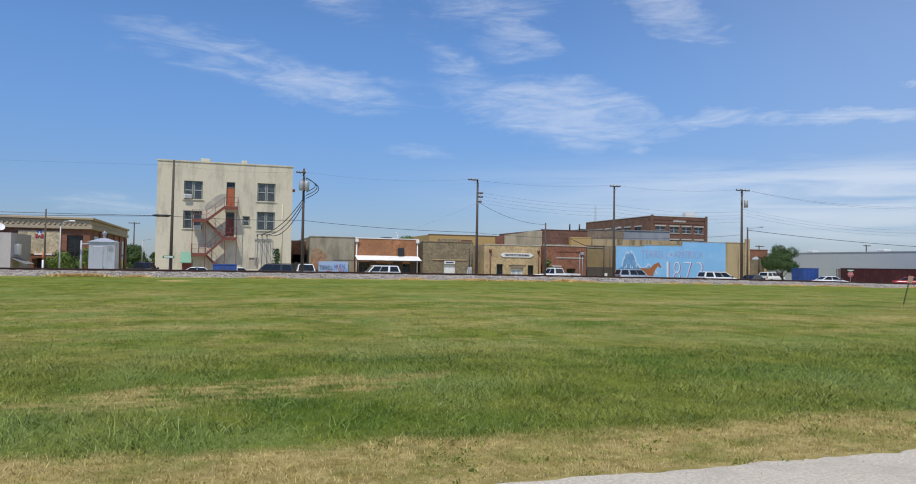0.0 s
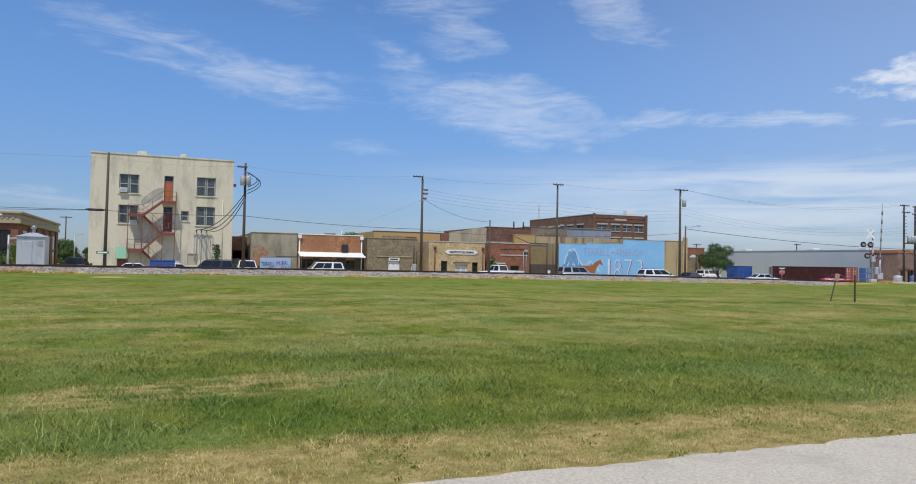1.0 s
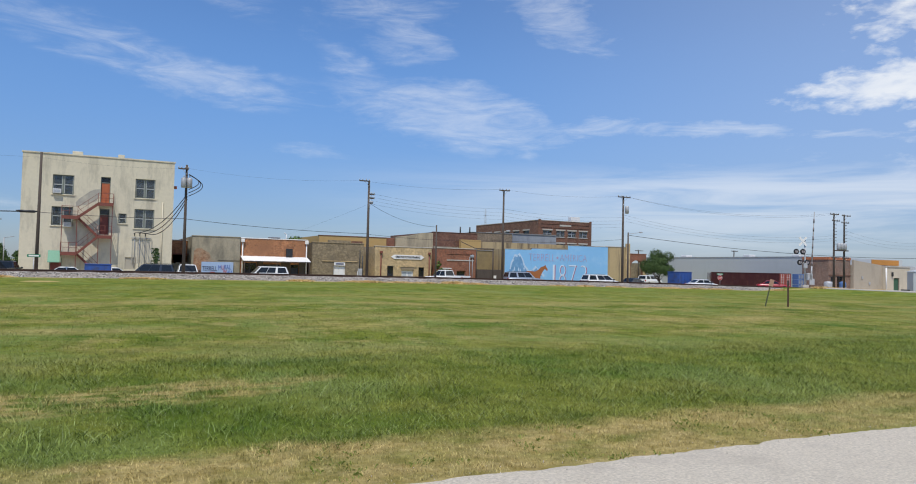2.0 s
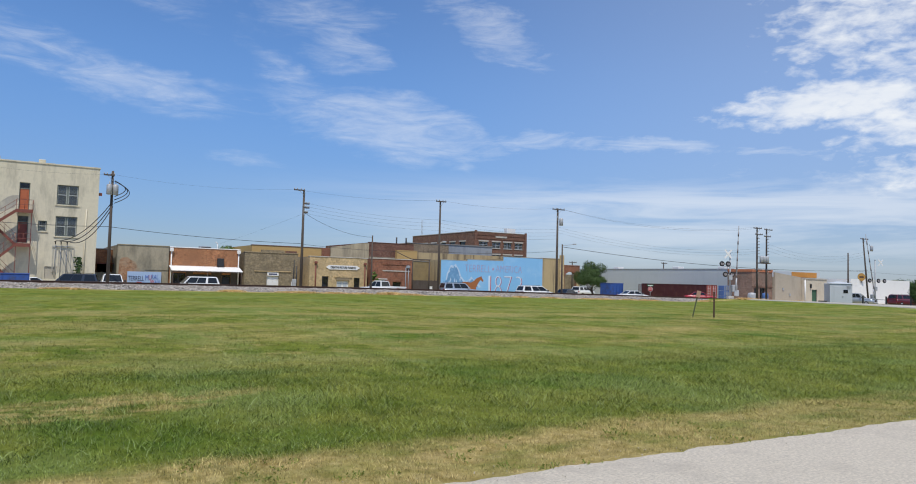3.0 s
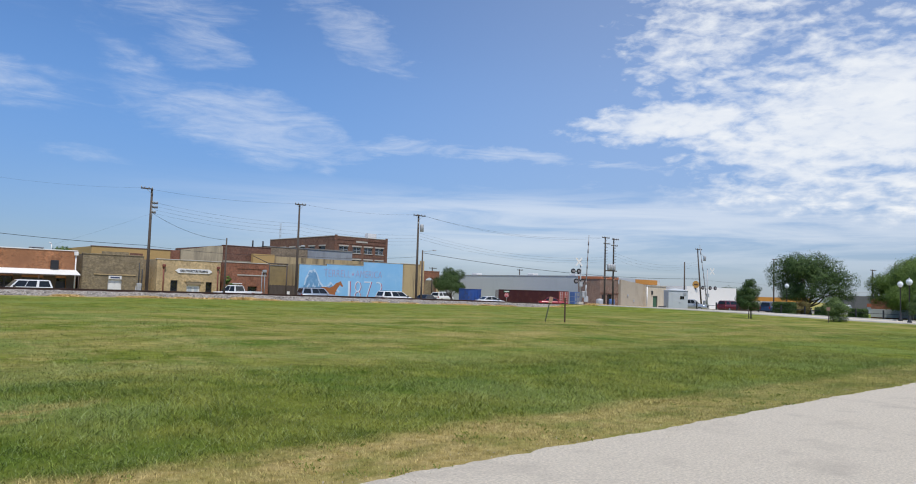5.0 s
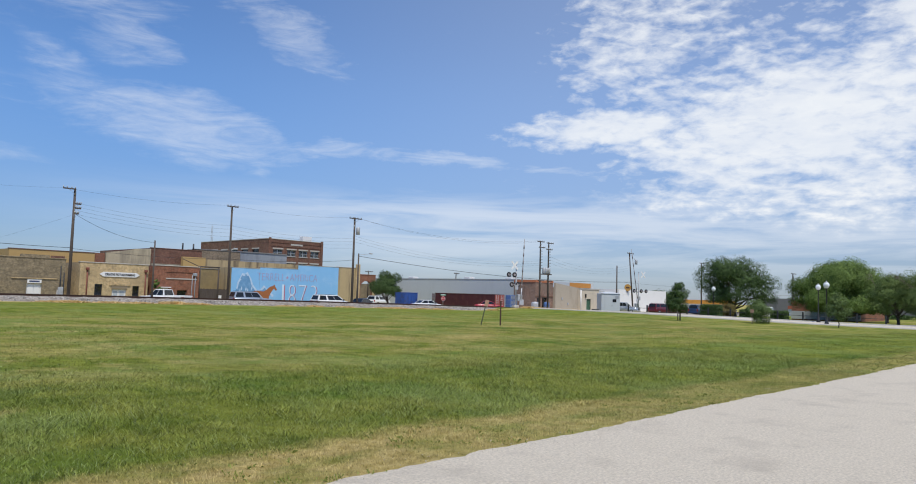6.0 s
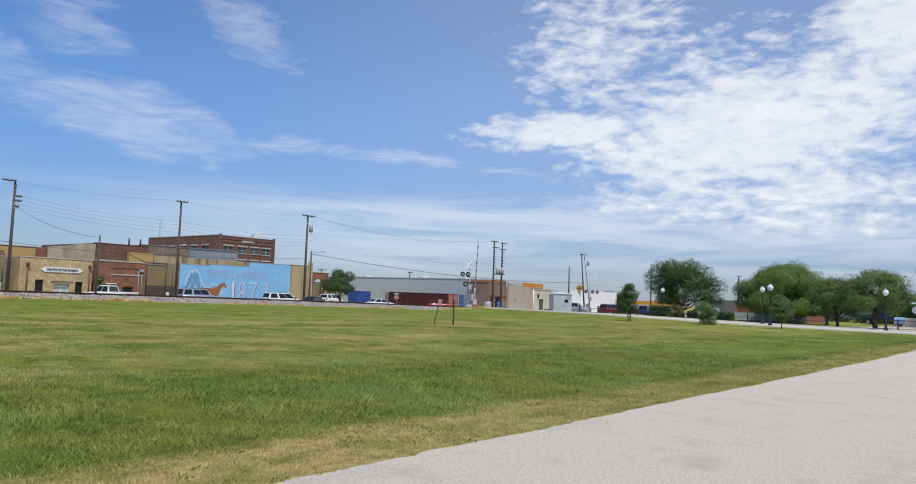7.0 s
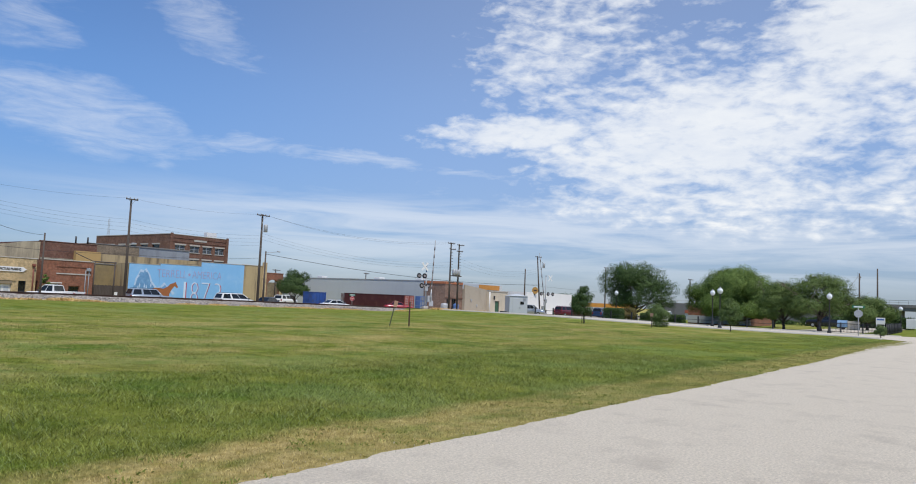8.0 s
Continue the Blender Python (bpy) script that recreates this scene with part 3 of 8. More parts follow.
track = thing("railway_track", "single railway track with rusty brown rails on ties", "railway track", (0, RAIL_Y, 0))
for side in (-0.76, 0.76):
    bm = bmesh.new()
    prev = None
    for x in steps((-130, 0, 6), (0, 150, 3)):
        z = rail_z(x)
        cur = [bm.verts.new((x, side + y, z + h)) for y, h in ((-0.07, -0.17), (-0.07, -0.15), (-0.012, -0.13), (-0.012, -0.04), (-0.036, -0.03), (-0.036, 0), (0.036, 0), (0.036, -0.03), (0.012, -0.04), (0.012, -0.13), (0.07, -0.15), (0.07, -0.17))]
        if prev:
            for k in range(12):
                bm.faces.new((prev[k], prev[(k + 1) % 12], cur[(k + 1) % 12], cur[k]))
        prev = cur
    bmesh.ops.recalc_face_normals(bm, faces=list(bm.faces))
    part("rail", bm, RUST, track, "rusty brown steel rail")

bm = boxes((-0.12, 0.12, -1.3, 1.3, -0.34, -0.16), bevel=0.01)
tie_mesh = None
for i in range(230):
    x = -42 + i * 0.52
    if tie_mesh is None:
        t_ob = part("tie", bm, TIE, track)
        tie_mesh = t_ob.data
    else:
        t_ob = new("tie", tie_mesh)
        t_ob.parent = track
    t_ob.location = (x, 0, rail_z(x))

# ---- openings ----
SASH = surface("pale_sash_paint", (0.40, 0.41, 0.37), 0.7, 0, 0.1, 8)


def window(owner, x0, x1, z0, z1, y, frame_mat, glass, leaves=1, bars=1, sill=None, name="window", deep=0.18, blind=None):
    """A window in a front wall at y: frame, sashes with a meeting rail, panes, a sill."""
    w = new(name)
    w.parent = owner
    bm = bmesh.new()
    f, yy = 0.07, y + deep
    box(bm, x0, x1, yy, yy + 0.08, z1 - f, z1)
    box(bm, x0, x1, yy, yy + 0.08, z0, z0 + f)
    box(bm, x0, x0 + f, yy, yy + 0.08, z0 + f, z1 - f)
    box(bm, x1 - f, x1, yy, yy + 0.08, z0 + f, z1 - f)
    part("window_frame", bm, frame_mat, w)
    step = (x1 - x0) / leaves
    for i in range(1, leaves):
        part("mullion", boxes((x0 + i * step - 0.09, x0 + i * step + 0.09, yy + 0.002, yy + 0.075, z0 + f, z1 - f)), frame_mat, w)
    for i in range(leaves):
        a, b = x0 + i * step + (f if i == 0 else 0.09), x0 + (i + 1) * step - (f if i == leaves - 1 else 0.09)
        for k in range(bars + 1):
            lo, hi = z0 + f + (z1 - z0 - 2 * f) * k / (bars + 1), z0 + f + (z1 - z0 - 2 * f) * (k + 1) / (bars + 1)
            part("pane", boxes((a, b, yy + 0.03, yy + 0.042, lo, hi)), glass, w)
            if k:
                part("sash_rail", boxes((a, b, yy - 0.01, yy + 0.028, lo - 0.04, lo + 0.04)), SASH if frame_mat is FRAME_GREEN else frame_mat, w)
            if frame_mat is FRAME_GREEN:
                part("stile", boxes((a, a + 0.05, yy - 0.006, yy + 0.027, lo + 0.04, hi - 0.04)), SASH, w)
                part("stile", boxes((b - 0.05, b, yy - 0.006, yy + 0.027, lo + 0.04, hi - 0.04)), SASH, w)
    if blind:
        part("blind", boxes((x0 + f, x1 - f, yy + 0.12, yy + 0.14, z0 + (z1 - z0) * blind, z1 - f)), WHITE, w, "pale roller blind")
    if sill:
        part("window_sill", boxes((x0 - 0.12, x1 + 0.12, y - 0.09, y + 0.1, z0 - 0.12, z0 - 0.004), bevel=0.015), sill, w)
    return w


def door(owner, x0, x1, z0, z1, y, leaf_mat, frame_mat, transom=0.0, leaves=1, panel_mat=None, deep=0.15, label=""):
    """A door leaf or two in a frame, with a glass transom above."""
    d = new("door")
    d.parent = owner
    if label:
        tagged(d, label)
    yy = y + deep
    zt = z1 - transom
    part("door_frame", boxes((x0, x0 + 0.07, yy, yy + 0.1, z0, z1), (x1 - 0.07, x1, yy, yy + 0.1, z0, z1), (x0 + 0.07, x1 - 0.07, yy, yy + 0.1, z1 - 0.07, z1)), frame_mat, d)
    if transom:
        part("transom", boxes((x0 + 0.07, x1 - 0.07, yy + 0.04, yy + 0.055, zt + 0.04, z1 - 0.07)), DARK_GLASS, d, "dark glass transom")
        part("rail", boxes((x0 + 0.07, x1 - 0.07, yy, yy + 0.1, zt - 0.04, zt + 0.04)), frame_mat, d)
        zt -= 0.04
    else:
        zt -= 0.07
    step = (x1 - x0 - 0.14) / leaves
    for i in range(leaves):
        a = x0 + 0.07 + i * step
        part("leaf", boxes((a + 0.006, a + step - 0.006, yy + 0.03, yy + 0.075, z0, zt - 0.004), bevel=0.008), leaf_mat, d)
        for lo, hi in ((0.12, 0.45), (0.52, 0.92)):
            part("panel", boxes((a + 0.13, a + step - 0.13, yy + 0.012, yy + 0.029, z0 + (zt - z0) * lo, z0 + (zt - z0) * hi), bevel=0.006), panel_mat or leaf_mat, d)
        part("handle", rods(((a + (step - 0.1 if i == 0 else 0.1), yy - 0.03, z0 + 1.0), (a + (step - 0.1 if i == 0 else 0.1), yy + 0.03, z0 + 1.0), 0.025)), SILVER, d, "metal door knob")
    return d


def coping(owner, x0, x1, y0, z, material=None, deep=0.45, high=0.1, name="coping"):
    part(name, boxes((x0 - 0.05, x1 + 0.05, y0 - 0.06, y0 + deep, z + 0.003, z + high), bevel=0.02), material or CONCRETE, owner)


def words(owner, text, x0, x1, z0, z1, y, material, name="lettering", thin=0.0):
    """Raised letters, facing -y, fitted between x0 and x1, z0 and z1."""
    c = bpy.data.curves.new(name, "FONT")
    c.body, c.extrude, c.resolution_u, c.offset = text, 0.012, 3, thin
    tmp = bpy.data.objects.new(name, c)
    scene.collection.objects.link(tmp)
    bpy.context.view_layer.update()
    me = bpy.data.meshes.new_from_object(tmp.evaluated_get(bpy.context.evaluated_depsgraph_get()))
    bpy.data.objects.remove(tmp)
    co = np.empty(len(me.vertices) * 3)
    me.vertices.foreach_get("co", co)
    co = co.reshape(-1, 3)
    lo, hi = co.min(0), co.max(0)
    out = np.empty_like(co)
    out[:, 0] = x0 + (co[:, 0] - lo[0]) / (hi[0] - lo[0]) * (x1 - x0)
    out[:, 2] = z0 + (co[:, 1] - lo[1]) / (hi[1] - lo[1]) * (z1 - z0)
    out[:, 1] = y - co[:, 2]
    me.vertices.foreach_set("co", out.ravel())
    me.materials.clear()
    me.materials.append(material)
    ob = new(name, me)
    ob.parent = owner
    return ob


# ---- the white three-storey building with its fire escape ----
def white_building():
    b = thing("commercial_building", "cream stucco three-storey building with a rusty fire escape", "building")
    Y = 85.0
    tall = [(-4.5, -2.57, 8.27, 10.25), (3.2, 5.15, 8.32, 10.34), (-4.5, -2.57, 5.08, 7.0), (3.2, 5.15, 5.1, 7.13)]
    small = (1.68, 2.44, 5.55, 6.58)
    doors = [(-0.1, 0.82, 7.62, 10.3), (-0.12, 0.81, 4.28, 6.97), (-4.5, -3.4, -0.3, 1.75)]
    holes = tall + [small] + doors + [(2.44, 3.5, 0.75, 2.0)]
    shell(b, -7.22, 7.02, Y, 105, -0.5, 12.3, STUCCO, holes, thick=0.4)
    bm = bmesh.new()
    for i in range(24):        # a parapet cap of uneven height
        a = -7.3 + i * 14.4 / 24
        box(bm, a, a + 14.4 / 24 - 0.004, Y - 0.07, Y + 0.5, 12.303, 12.44 + 0.05 * noise.noise((i * 0.9, 0, 0)))
    part("coping", bm, STUCCO, b)
    for x0, x1 in ((-2.85, -1.88), (1.45, 2.07)):
        part("chimney", boxes((x0, x1, Y + 0.55, Y + 1.3, 11.8, 12.83), bevel=0.03), STUCCO, b)
    for h in tall:
        window(b, *h, Y, FRAME_GREEN, GLASS, 2, 1, STUCCO, blind=0.62 if h[0] > 0 else 0.8)
    window(b, *small, Y, FRAME_GREEN, GLASS, 1, 1, STUCCO)
    door(b, *doors[0], Y, DOOR_ORANGE, FRAME_GREEN, 0.6, label="orange wooden door with a dark transom")
    door(b, *doors[1], Y, DOOR_MAROON, FRAME_GREEN, 0.6, label="maroon wooden door with a dark transom")
    door(b, *doors[2], Y, DOOR_MAROON, FRAME_GREEN, 0.0, label="maroon street door under a green hood")
    bm = bmesh.new()
    arc = [(2.44, 0.75), (3.5, 0.75), (3.5, 1.85)] + [(2.97 + 0.53 * math.cos(a), 1.85 + 0.33 * math.sin(a)) for a in np.linspace(0.3, 2.84, 7)] + [(2.44, 1.85)]
    prism(bm, arc, Y + 0.1, Y + 0.2)
    part("blocked_window", bm, surface("shaded_stucco", (0.42, 0.38, 0.30), 0.95, 0, 0.1), b, "bricked-up arched window")
    # a sloping green hood over the street door
    bm = bmesh.new()
    prism(bm, [(-4.65, 1.3), (-3.45, 1.3), (-3.45, 1.37), (-4.65, 1.37)], Y - 0.7, Y - 0.001)
    for v in bm.verts:
        if v.co.y > Y - 0.1:
            v.co.z += 1.15
    part("hood", bm, surface("green_metal", (0.13, 0.30, 0.20), 0.6, 0.1, 0.15), b, "sloping green metal hood")
    # a grey irregular patch left of the upper door; the rain streaks share its material
    grey_stucco = surface("greyed_stucco", (0.37, 0.345, 0.29), 0.95, 0, 0.14, 4, (0.52, 0.48, 0.37), 0.9)
    bm = bmesh.new()
    prism(bm, [(-2.3, 7.1), (-1.2, 7.35), (-0.45, 7.75), (-0.12, 8.5), (-0.12, 9.0), (-0.6, 8.95), (-1.05, 8.75), (-1.5, 8.35), (-2.0, 7.95), (-2.35, 7.5)], Y - 0.004, Y + 0.01)
    part("soot_mark", bm, grey_stucco, b, "grey mark beside the upper door")
    bm = bmesh.new()
    for k in range(9):
        x = 3.05 + k * 0.24 + 0.05 * math.sin(k * 7.0)
        prism(bm, [(x, 1.4 + 0.3 * math.sin(k * 3.0)), (x + 0.12, 1.4), (x + 0.15, 3.7), (x + 0.02, 3.9 + 0.3 * math.sin(k * 5.0))], Y - 0.004, Y + 0.01)
    part("rain_streaks", bm, grey_stucco, b, "grey rain streaks below the cable brackets")
    part("drain_pipe", rods(((5.95, Y - 0.08, -0.3), (5.95, Y - 0.08, 8.0), 0.055)), STUCCO, b)
    part("bracket", boxes((7.02, 7.35, Y + 0.3, Y + 0.6, 9.55, 9.85)), STEEL_RED, b)
    for x in (3.3, 3.8, 4.35):
        part("conduit", rods(((x, Y - 0.06, 0.9), (x, Y - 0.06, 4.3 + 0.15 * math.sin(x * 9)), 0.028)), GREY_SHEET, b)
        part("insulator", rods(((x, Y - 0.06, 4.3), (x, Y - 0.35, 4.55), 0.05), ((x - 0.12, Y - 0.35, 4.5), (x + 0.12, Y - 0.35, 4.62), 0.04)), BLACK, b)
    part("cross_bar", boxes((3.0, 4.9, Y - 0.12, Y - 0.05, 4.02, 4.09)), GREY_SHEET, b)
    for x, z, w in ((-4.45, 8.32, 0.75), (-3.4, 4.95, 0.75)):
        ac = part("air_conditioner", boxes((x, x + w, Y - 0.35, Y + 0.2, z, z + 0.45), bevel=0.02), WHITE, b, "white window air conditioner")
        part("grille", boxes(*[(x + 0.06, x + w - 0.06, Y - 0.365, Y - 0.352, z + 0.07 + 0.07 * k, z + 0.1 + 0.07 * k) for k in range(5)]), SILVER, ac)
    bm = bmesh.new()
    random.seed(4)
    for k in range(260):       # a climber on the wall
        z = -0.2 + 3.2 * random.random() ** 1.4
        p = Vector((5.45 + random.gauss(0, 0.16), Y - 0.05 - 0.08 * random.random(), z))
        d = Vector((random.gauss(0, 1), random.gauss(0, 0.5), random.gauss(0, 1))).normalized() * 0.13
        e = d.cross(Vector((0.2, 1, 0.3))).normalized() * 0.08
        bm.faces.new([bm.verts.new(p + q) for q in (-d, e, d, -e)])
    part("climbing_vine", bm, leafy("vine_leaves", (0.03, 0.06, 0.02), (0.08, 0.13, 0.04)), b, "green vine climbing the stucco")
    return b


def fire_escape():
    f = thing("fire_escape", "rust-red steel fire escape on the stucco wall", "fire escape")
    y0, y1 = 83.85, 84.95
    lands = [(-0.28, 1.14, 7.5), (-3.55, -2.1, 6.03), (-0.2, 1.08, 4.15), (-3.55, -2.1, 2.35)]
    for x0, x1, z in lands:
        part("landing", boxes((x0, x1, y0, y1, z - 0.14, z - 0.02), (x0, x1, y0 - 0.03, y0 - 0.003, z - 0.3, z + 0.05)), STEEL_RED, f)
        bm = bmesh.new()
        for h in (0.5, 1.0):
            rod(bm, (x0, y0, z + h), (x1, y0, z + h), 0.022, sides=6)
            rod(bm, (x0 if x0 < -1 else x1, y0, z + h), (x0 if x0 < -1 else x1, y1, z + h), 0.022, sides=6)
        for k in range(3):
            xx = x0 + (x1 - x0) * k / 2
            rod(bm, (xx, y0, z - 0.1), (xx, y0, z + 1.0), 0.022, sides=6)
        part("guard_rail", bm, STEEL_RED, f)
    part("guard_rail", rods(((1.14, y1, 7.4), (1.14, y1, 8.55), 0.022)), STEEL_RED, f)
    flights = [((-0.28, 7.5), (-2.1, 6.03)), ((-2.1, 6.03), (-0.2, 4.15)), ((-0.2, 4.15), (-2.1, 2.35)), ((-2.1, 2.35), (0.25, -0.05))]
    for n, ((xa, za), (xb, zb)) in enumerate(flights):
        ya = y0 if n % 2 == 0 else y0 + 0.5
        for yy in (ya, ya + 0.52):
            bm = bmesh.new()
            s = 1 if xb > xa else -1
            o = [(xa, za - 0.27), (xb, zb - 0.27), (xb, zb + 0.04), (xa, za + 0.04)]
            prism(bm, o if s > 0 else o[::-1], yy, yy + 0.03)
            bmesh.ops.recalc_face_normals(bm, faces=list(bm.faces))
            part("stringer", bm, STEEL_RED, f)
        m = max(4, int(abs(zb - za) / 0.2))
        for k in range(m):
            q = (k + 0.5) / m
            x, z = xa + (xb - xa) * q, za + (zb - za) * q
            part("tread", boxes((x - 0.12, x + 0.12, ya + 0.032, ya + 0.518, z - 0.03, z)), STEEL_RED, f)
        part("hand_rail", rods(((xa, ya, za + 0.95), (xb, ya, zb + 0.95), 0.022), ((xa, ya, za + 0.5), (xb, ya, zb + 0.5), 0.018),
                               ((xa * 0.5 + xb * 0.5, ya, (za + zb) / 2), (xa * 0.5 + xb * 0.5, ya, (za + zb) / 2 + 0.95), 0.018), sides=6), STEEL_RED, f)
    for x, z in ((-3.5, 6.0), (-2.15, 6.0), (1.06, 7.45), (-0.15, 4.1)):
        part("post", boxes((x - 0.035, x + 0.035, y0 + 0.01, y0 + 0.08, -0.2, z - 0.15)), STEEL_RED, f)
    return f


white_building()
fire_escape()


# ---- the shop row across the tracks ----
ROW = 88.0


def plain_building(name, label, x0, x1, y0, y1, z1, material, holes=(), z0=-0.8, **more):
    b = thing(name, label, "building")
    shell(b, x0, x1, y0, y1, z0, z1, material, holes, **more)
    return b


# brown shed in the gap, with its fence
b = plain_building("brick_shed", "low brown brick shed in the gap beside the stucco building", 7.45, 9.35, 92.5, 104, 4.15, BRICK_ORANGE, [(7.8, 9.0, 1.0, 2.6)])
part("canopy", boxes((7.45, 9.35, 91.0, 92.48, 2.5, 2.62)), STEEL_RED, b)
coping(b, 7.45, 9.35, 92.5, 4.15)
fence = thing("plank_fence", "grey board fence closing the gap between buildings", "fence")
for i in range(12):
    part("board", boxes((7.4 + i * 0.165, 7.4 + i * 0.165 + 0.15, 90.0, 90.03, -0.6, 1.55 + 0.05 * math.sin(i * 5.0))), PLASTER, fence)

b = plain_building("plaster_shop", "grey plastered shop with brick showing through", 9.4, 14.7, ROW, 104, 4.6, PLASTER)
coping(b, 9.4, 14.7, ROW, 4.6, PLASTER)
bm = bmesh.new()
patch = [(9.55, 0.2), (12.6, 0.2), (12.5, 0.95), (12.0, 1.25), (11.9, 1.8), (11.5, 2.2), (11.3, 2.75), (10.7, 3.05), (10.4, 3.3), (9.9, 3.2), (9.62, 2.9)]
prism(bm, patch, ROW - 0.004, ROW + 0.02)
part("bare_brick", bm, BRICK_BARE, b, "patch of bare orange brick")
part("ledge", boxes((12.2, 14.65, ROW - 0.06, ROW - 0.004, 1.95, 2.03)), PLASTER, b)

banner = thing("painted_sign", "pale blue painted wall sign with red and blue lettering", "sign")
part("board", boxes((10.45, 13.95, 87.78, 87.83, -0.4, 1.72), bevel=0.01), surface("sign_blue", (0.34, 0.46, 0.66), 0.7, 0, 0.06), banner)
INK_RED, INK_BLUE, INK_DARK = surface("ink_red", (0.42, 0.05, 0.06), 0.7), surface("ink_blue", (0.07, 0.13, 0.42), 0.7), surface("ink_dark", (0.04, 0.05, 0.12), 0.7)
words(banner, "TERRELL", 10.55, 12.15, 0.72, 1.24, 87.76, INK_DARK)
words(banner, "M", 12.3, 12.62, 0.78, 1.36, 87.76, INK_BLUE)
words(banner, "U", 12.66, 12.92, 0.86, 1.36, 87.76, INK_RED)
words(banner, "RAL", 12.95, 13.65, 0.92, 1.42, 87.76, INK_BLUE)
words(banner, "W", 12.8, 13.25, 0.42, 0.86, 87.76, INK_RED)
words(banner, "ALK", 13.28, 13.88, 0.42, 0.82, 87.76, INK_BLUE)
part("line", boxes((11.4, 11.95, 87.755, 87.778, 0.44, 0.6)), INK_RED, banner)

# orange brick shop with a corrugated awning
b = plain_building("brick_shop", "orange brick shop with a long white corrugated awning", 14.8, 22.6, ROW, 104, 4.55, BRICK_ORANGE,
                   [(15.1, 16.6, -0.5, 1.7), (17.4, 19.4, -0.5, 1.6), (20.6, 21.6, -0.5, 1.6)])
coping(b, 14.8, 22.6, ROW, 4.55, WHITE)
part("wall_vent", boxes((20.0, 20.75, ROW - 0.3, ROW - 0.003, 2.55, 3.5), bevel=0.03), BLACK, b, "dark grille box")
door(b, 17.4, 19.4, -0.5, 1.6, ROW, DARK_BOARD, DARK_BOARD, 0.5, 2)
part("door_panel", boxes((17.55, 19.2, ROW - 0.03, ROW - 0.003, -0.45, 0.62), bevel=0.01), GREY_METAL, b, "pale panel across the lower doors")
for x0, x1 in ((14.95, 15.08), (16.62, 17.38), (19.42, 20.58), (21.62, 22.4)):
    part("boarding", boxes((x0, x1, ROW - 0.04, ROW - 0.003, -0.6, 2.05)), DARK_BOARD, b, "dark brown boarding")
door(b, 20.6, 21.6, -0.5, 1.6, ROW, BLACK, BLACK, 0.4)
window(b, 15.1, 16.6, -0.5, 1.7, ROW, BLACK, DARK_GLASS, 2, 1)
for x in (14.95, 22.45):
    part("downspout", rods(((x, ROW - 0.12, -0.6), (x, ROW - 0.12, 4.1), 0.07)), WHITE, b, "white downspout")
    part("hopper", boxes((x - 0.2, x + 0.2, ROW - 0.32, ROW - 0.01, 4.1, 4.5), bevel=0.04), WHITE, b)
awn = new("awning")
awn.parent = b
tagged(awn, "white corrugated metal awning")
bm = bmesh.new()
prev = None
for i in range(181):
    x = 14.75 + i * 7.8 / 180
    w = 0.03 * math.sin(i * 2.1)
    cur = [bm.verts.new((x, yy, zz + w)) for yy, zz in ((ROW - 1.9, 1.98), (ROW - 0.005, 2.52), (ROW - 0.005, 2.49), (ROW - 1.9, 1.95))]
    if prev:
        for k in range(4):
            bm.faces.new((prev[k], prev[(k + 1) % 4], cur[(k + 1) % 4], cur[k]))
    prev = cur
bmesh.ops.recalc_face_normals(bm, faces=list(bm.faces))
part("sheet", bm, WHITE, awn)
part("edge_beam", boxes((14.75, 22.55, ROW - 1.86, ROW - 1.78, 1.82, 1.91)), DARK_BOARD, awn)
for x in (14.9, 18.6, 22.4):
    part("post", rods(((x, ROW - 1.82, -0.5), (x, ROW - 1.82, 1.818), 0.04)), DARK_BOARD, awn)

# sooty brick building
b = plain_building("old_brick_building", "sooty tan brick building with a boarded side door", 23.2, 29.7, ROW, 104, 4.35, BRICK_DARK, [(25.9, 27.4, -0.6, 1.6)])
coping(b, 23.2, 29.7, ROW, 4.35, BRICK_DARK, 0.5, 0.12)
part("raised_parapet", boxes((25.2, 28.0, ROW - 0.02, ROW + 0.4, 4.475, 4.75)), BRICK_DARK, b)
door(b, 25.9, 27.4, -0.6, 1.6, ROW, WHITE, WHITE, 0.0, 2, label="white double doors")
part("fanlight", boxes((25.95, 27.35, ROW - 0.03, ROW - 0.003, 1.64, 2.05), bevel=0.01), WHITE, b, "small white sign board over the door")
part("lettering_bar", boxes((26.15, 27.15, ROW - 0.045, ROW - 0.032, 1.76, 1.92)), INK_DARK, b)
part("ledge", boxes((24.4, 28.9, ROW - 0.08, ROW - 0.003, 2.12, 2.22)), BRICK_TAN, b)
for x, z in ((29.2, 3.6), (29.55, 2.9), (28.95, 1.0)):
    part("conduit", rods(((x, ROW - 0.1, -0.6), (x, ROW - 0.1, z), 0.06)), SILVER if x < 29 else BLACK, b)
part("meter_box", boxes((29.0, 29.5, ROW - 0.3, ROW - 0.003, 0.4, 1.3), bevel=0.03), SILVER, b)

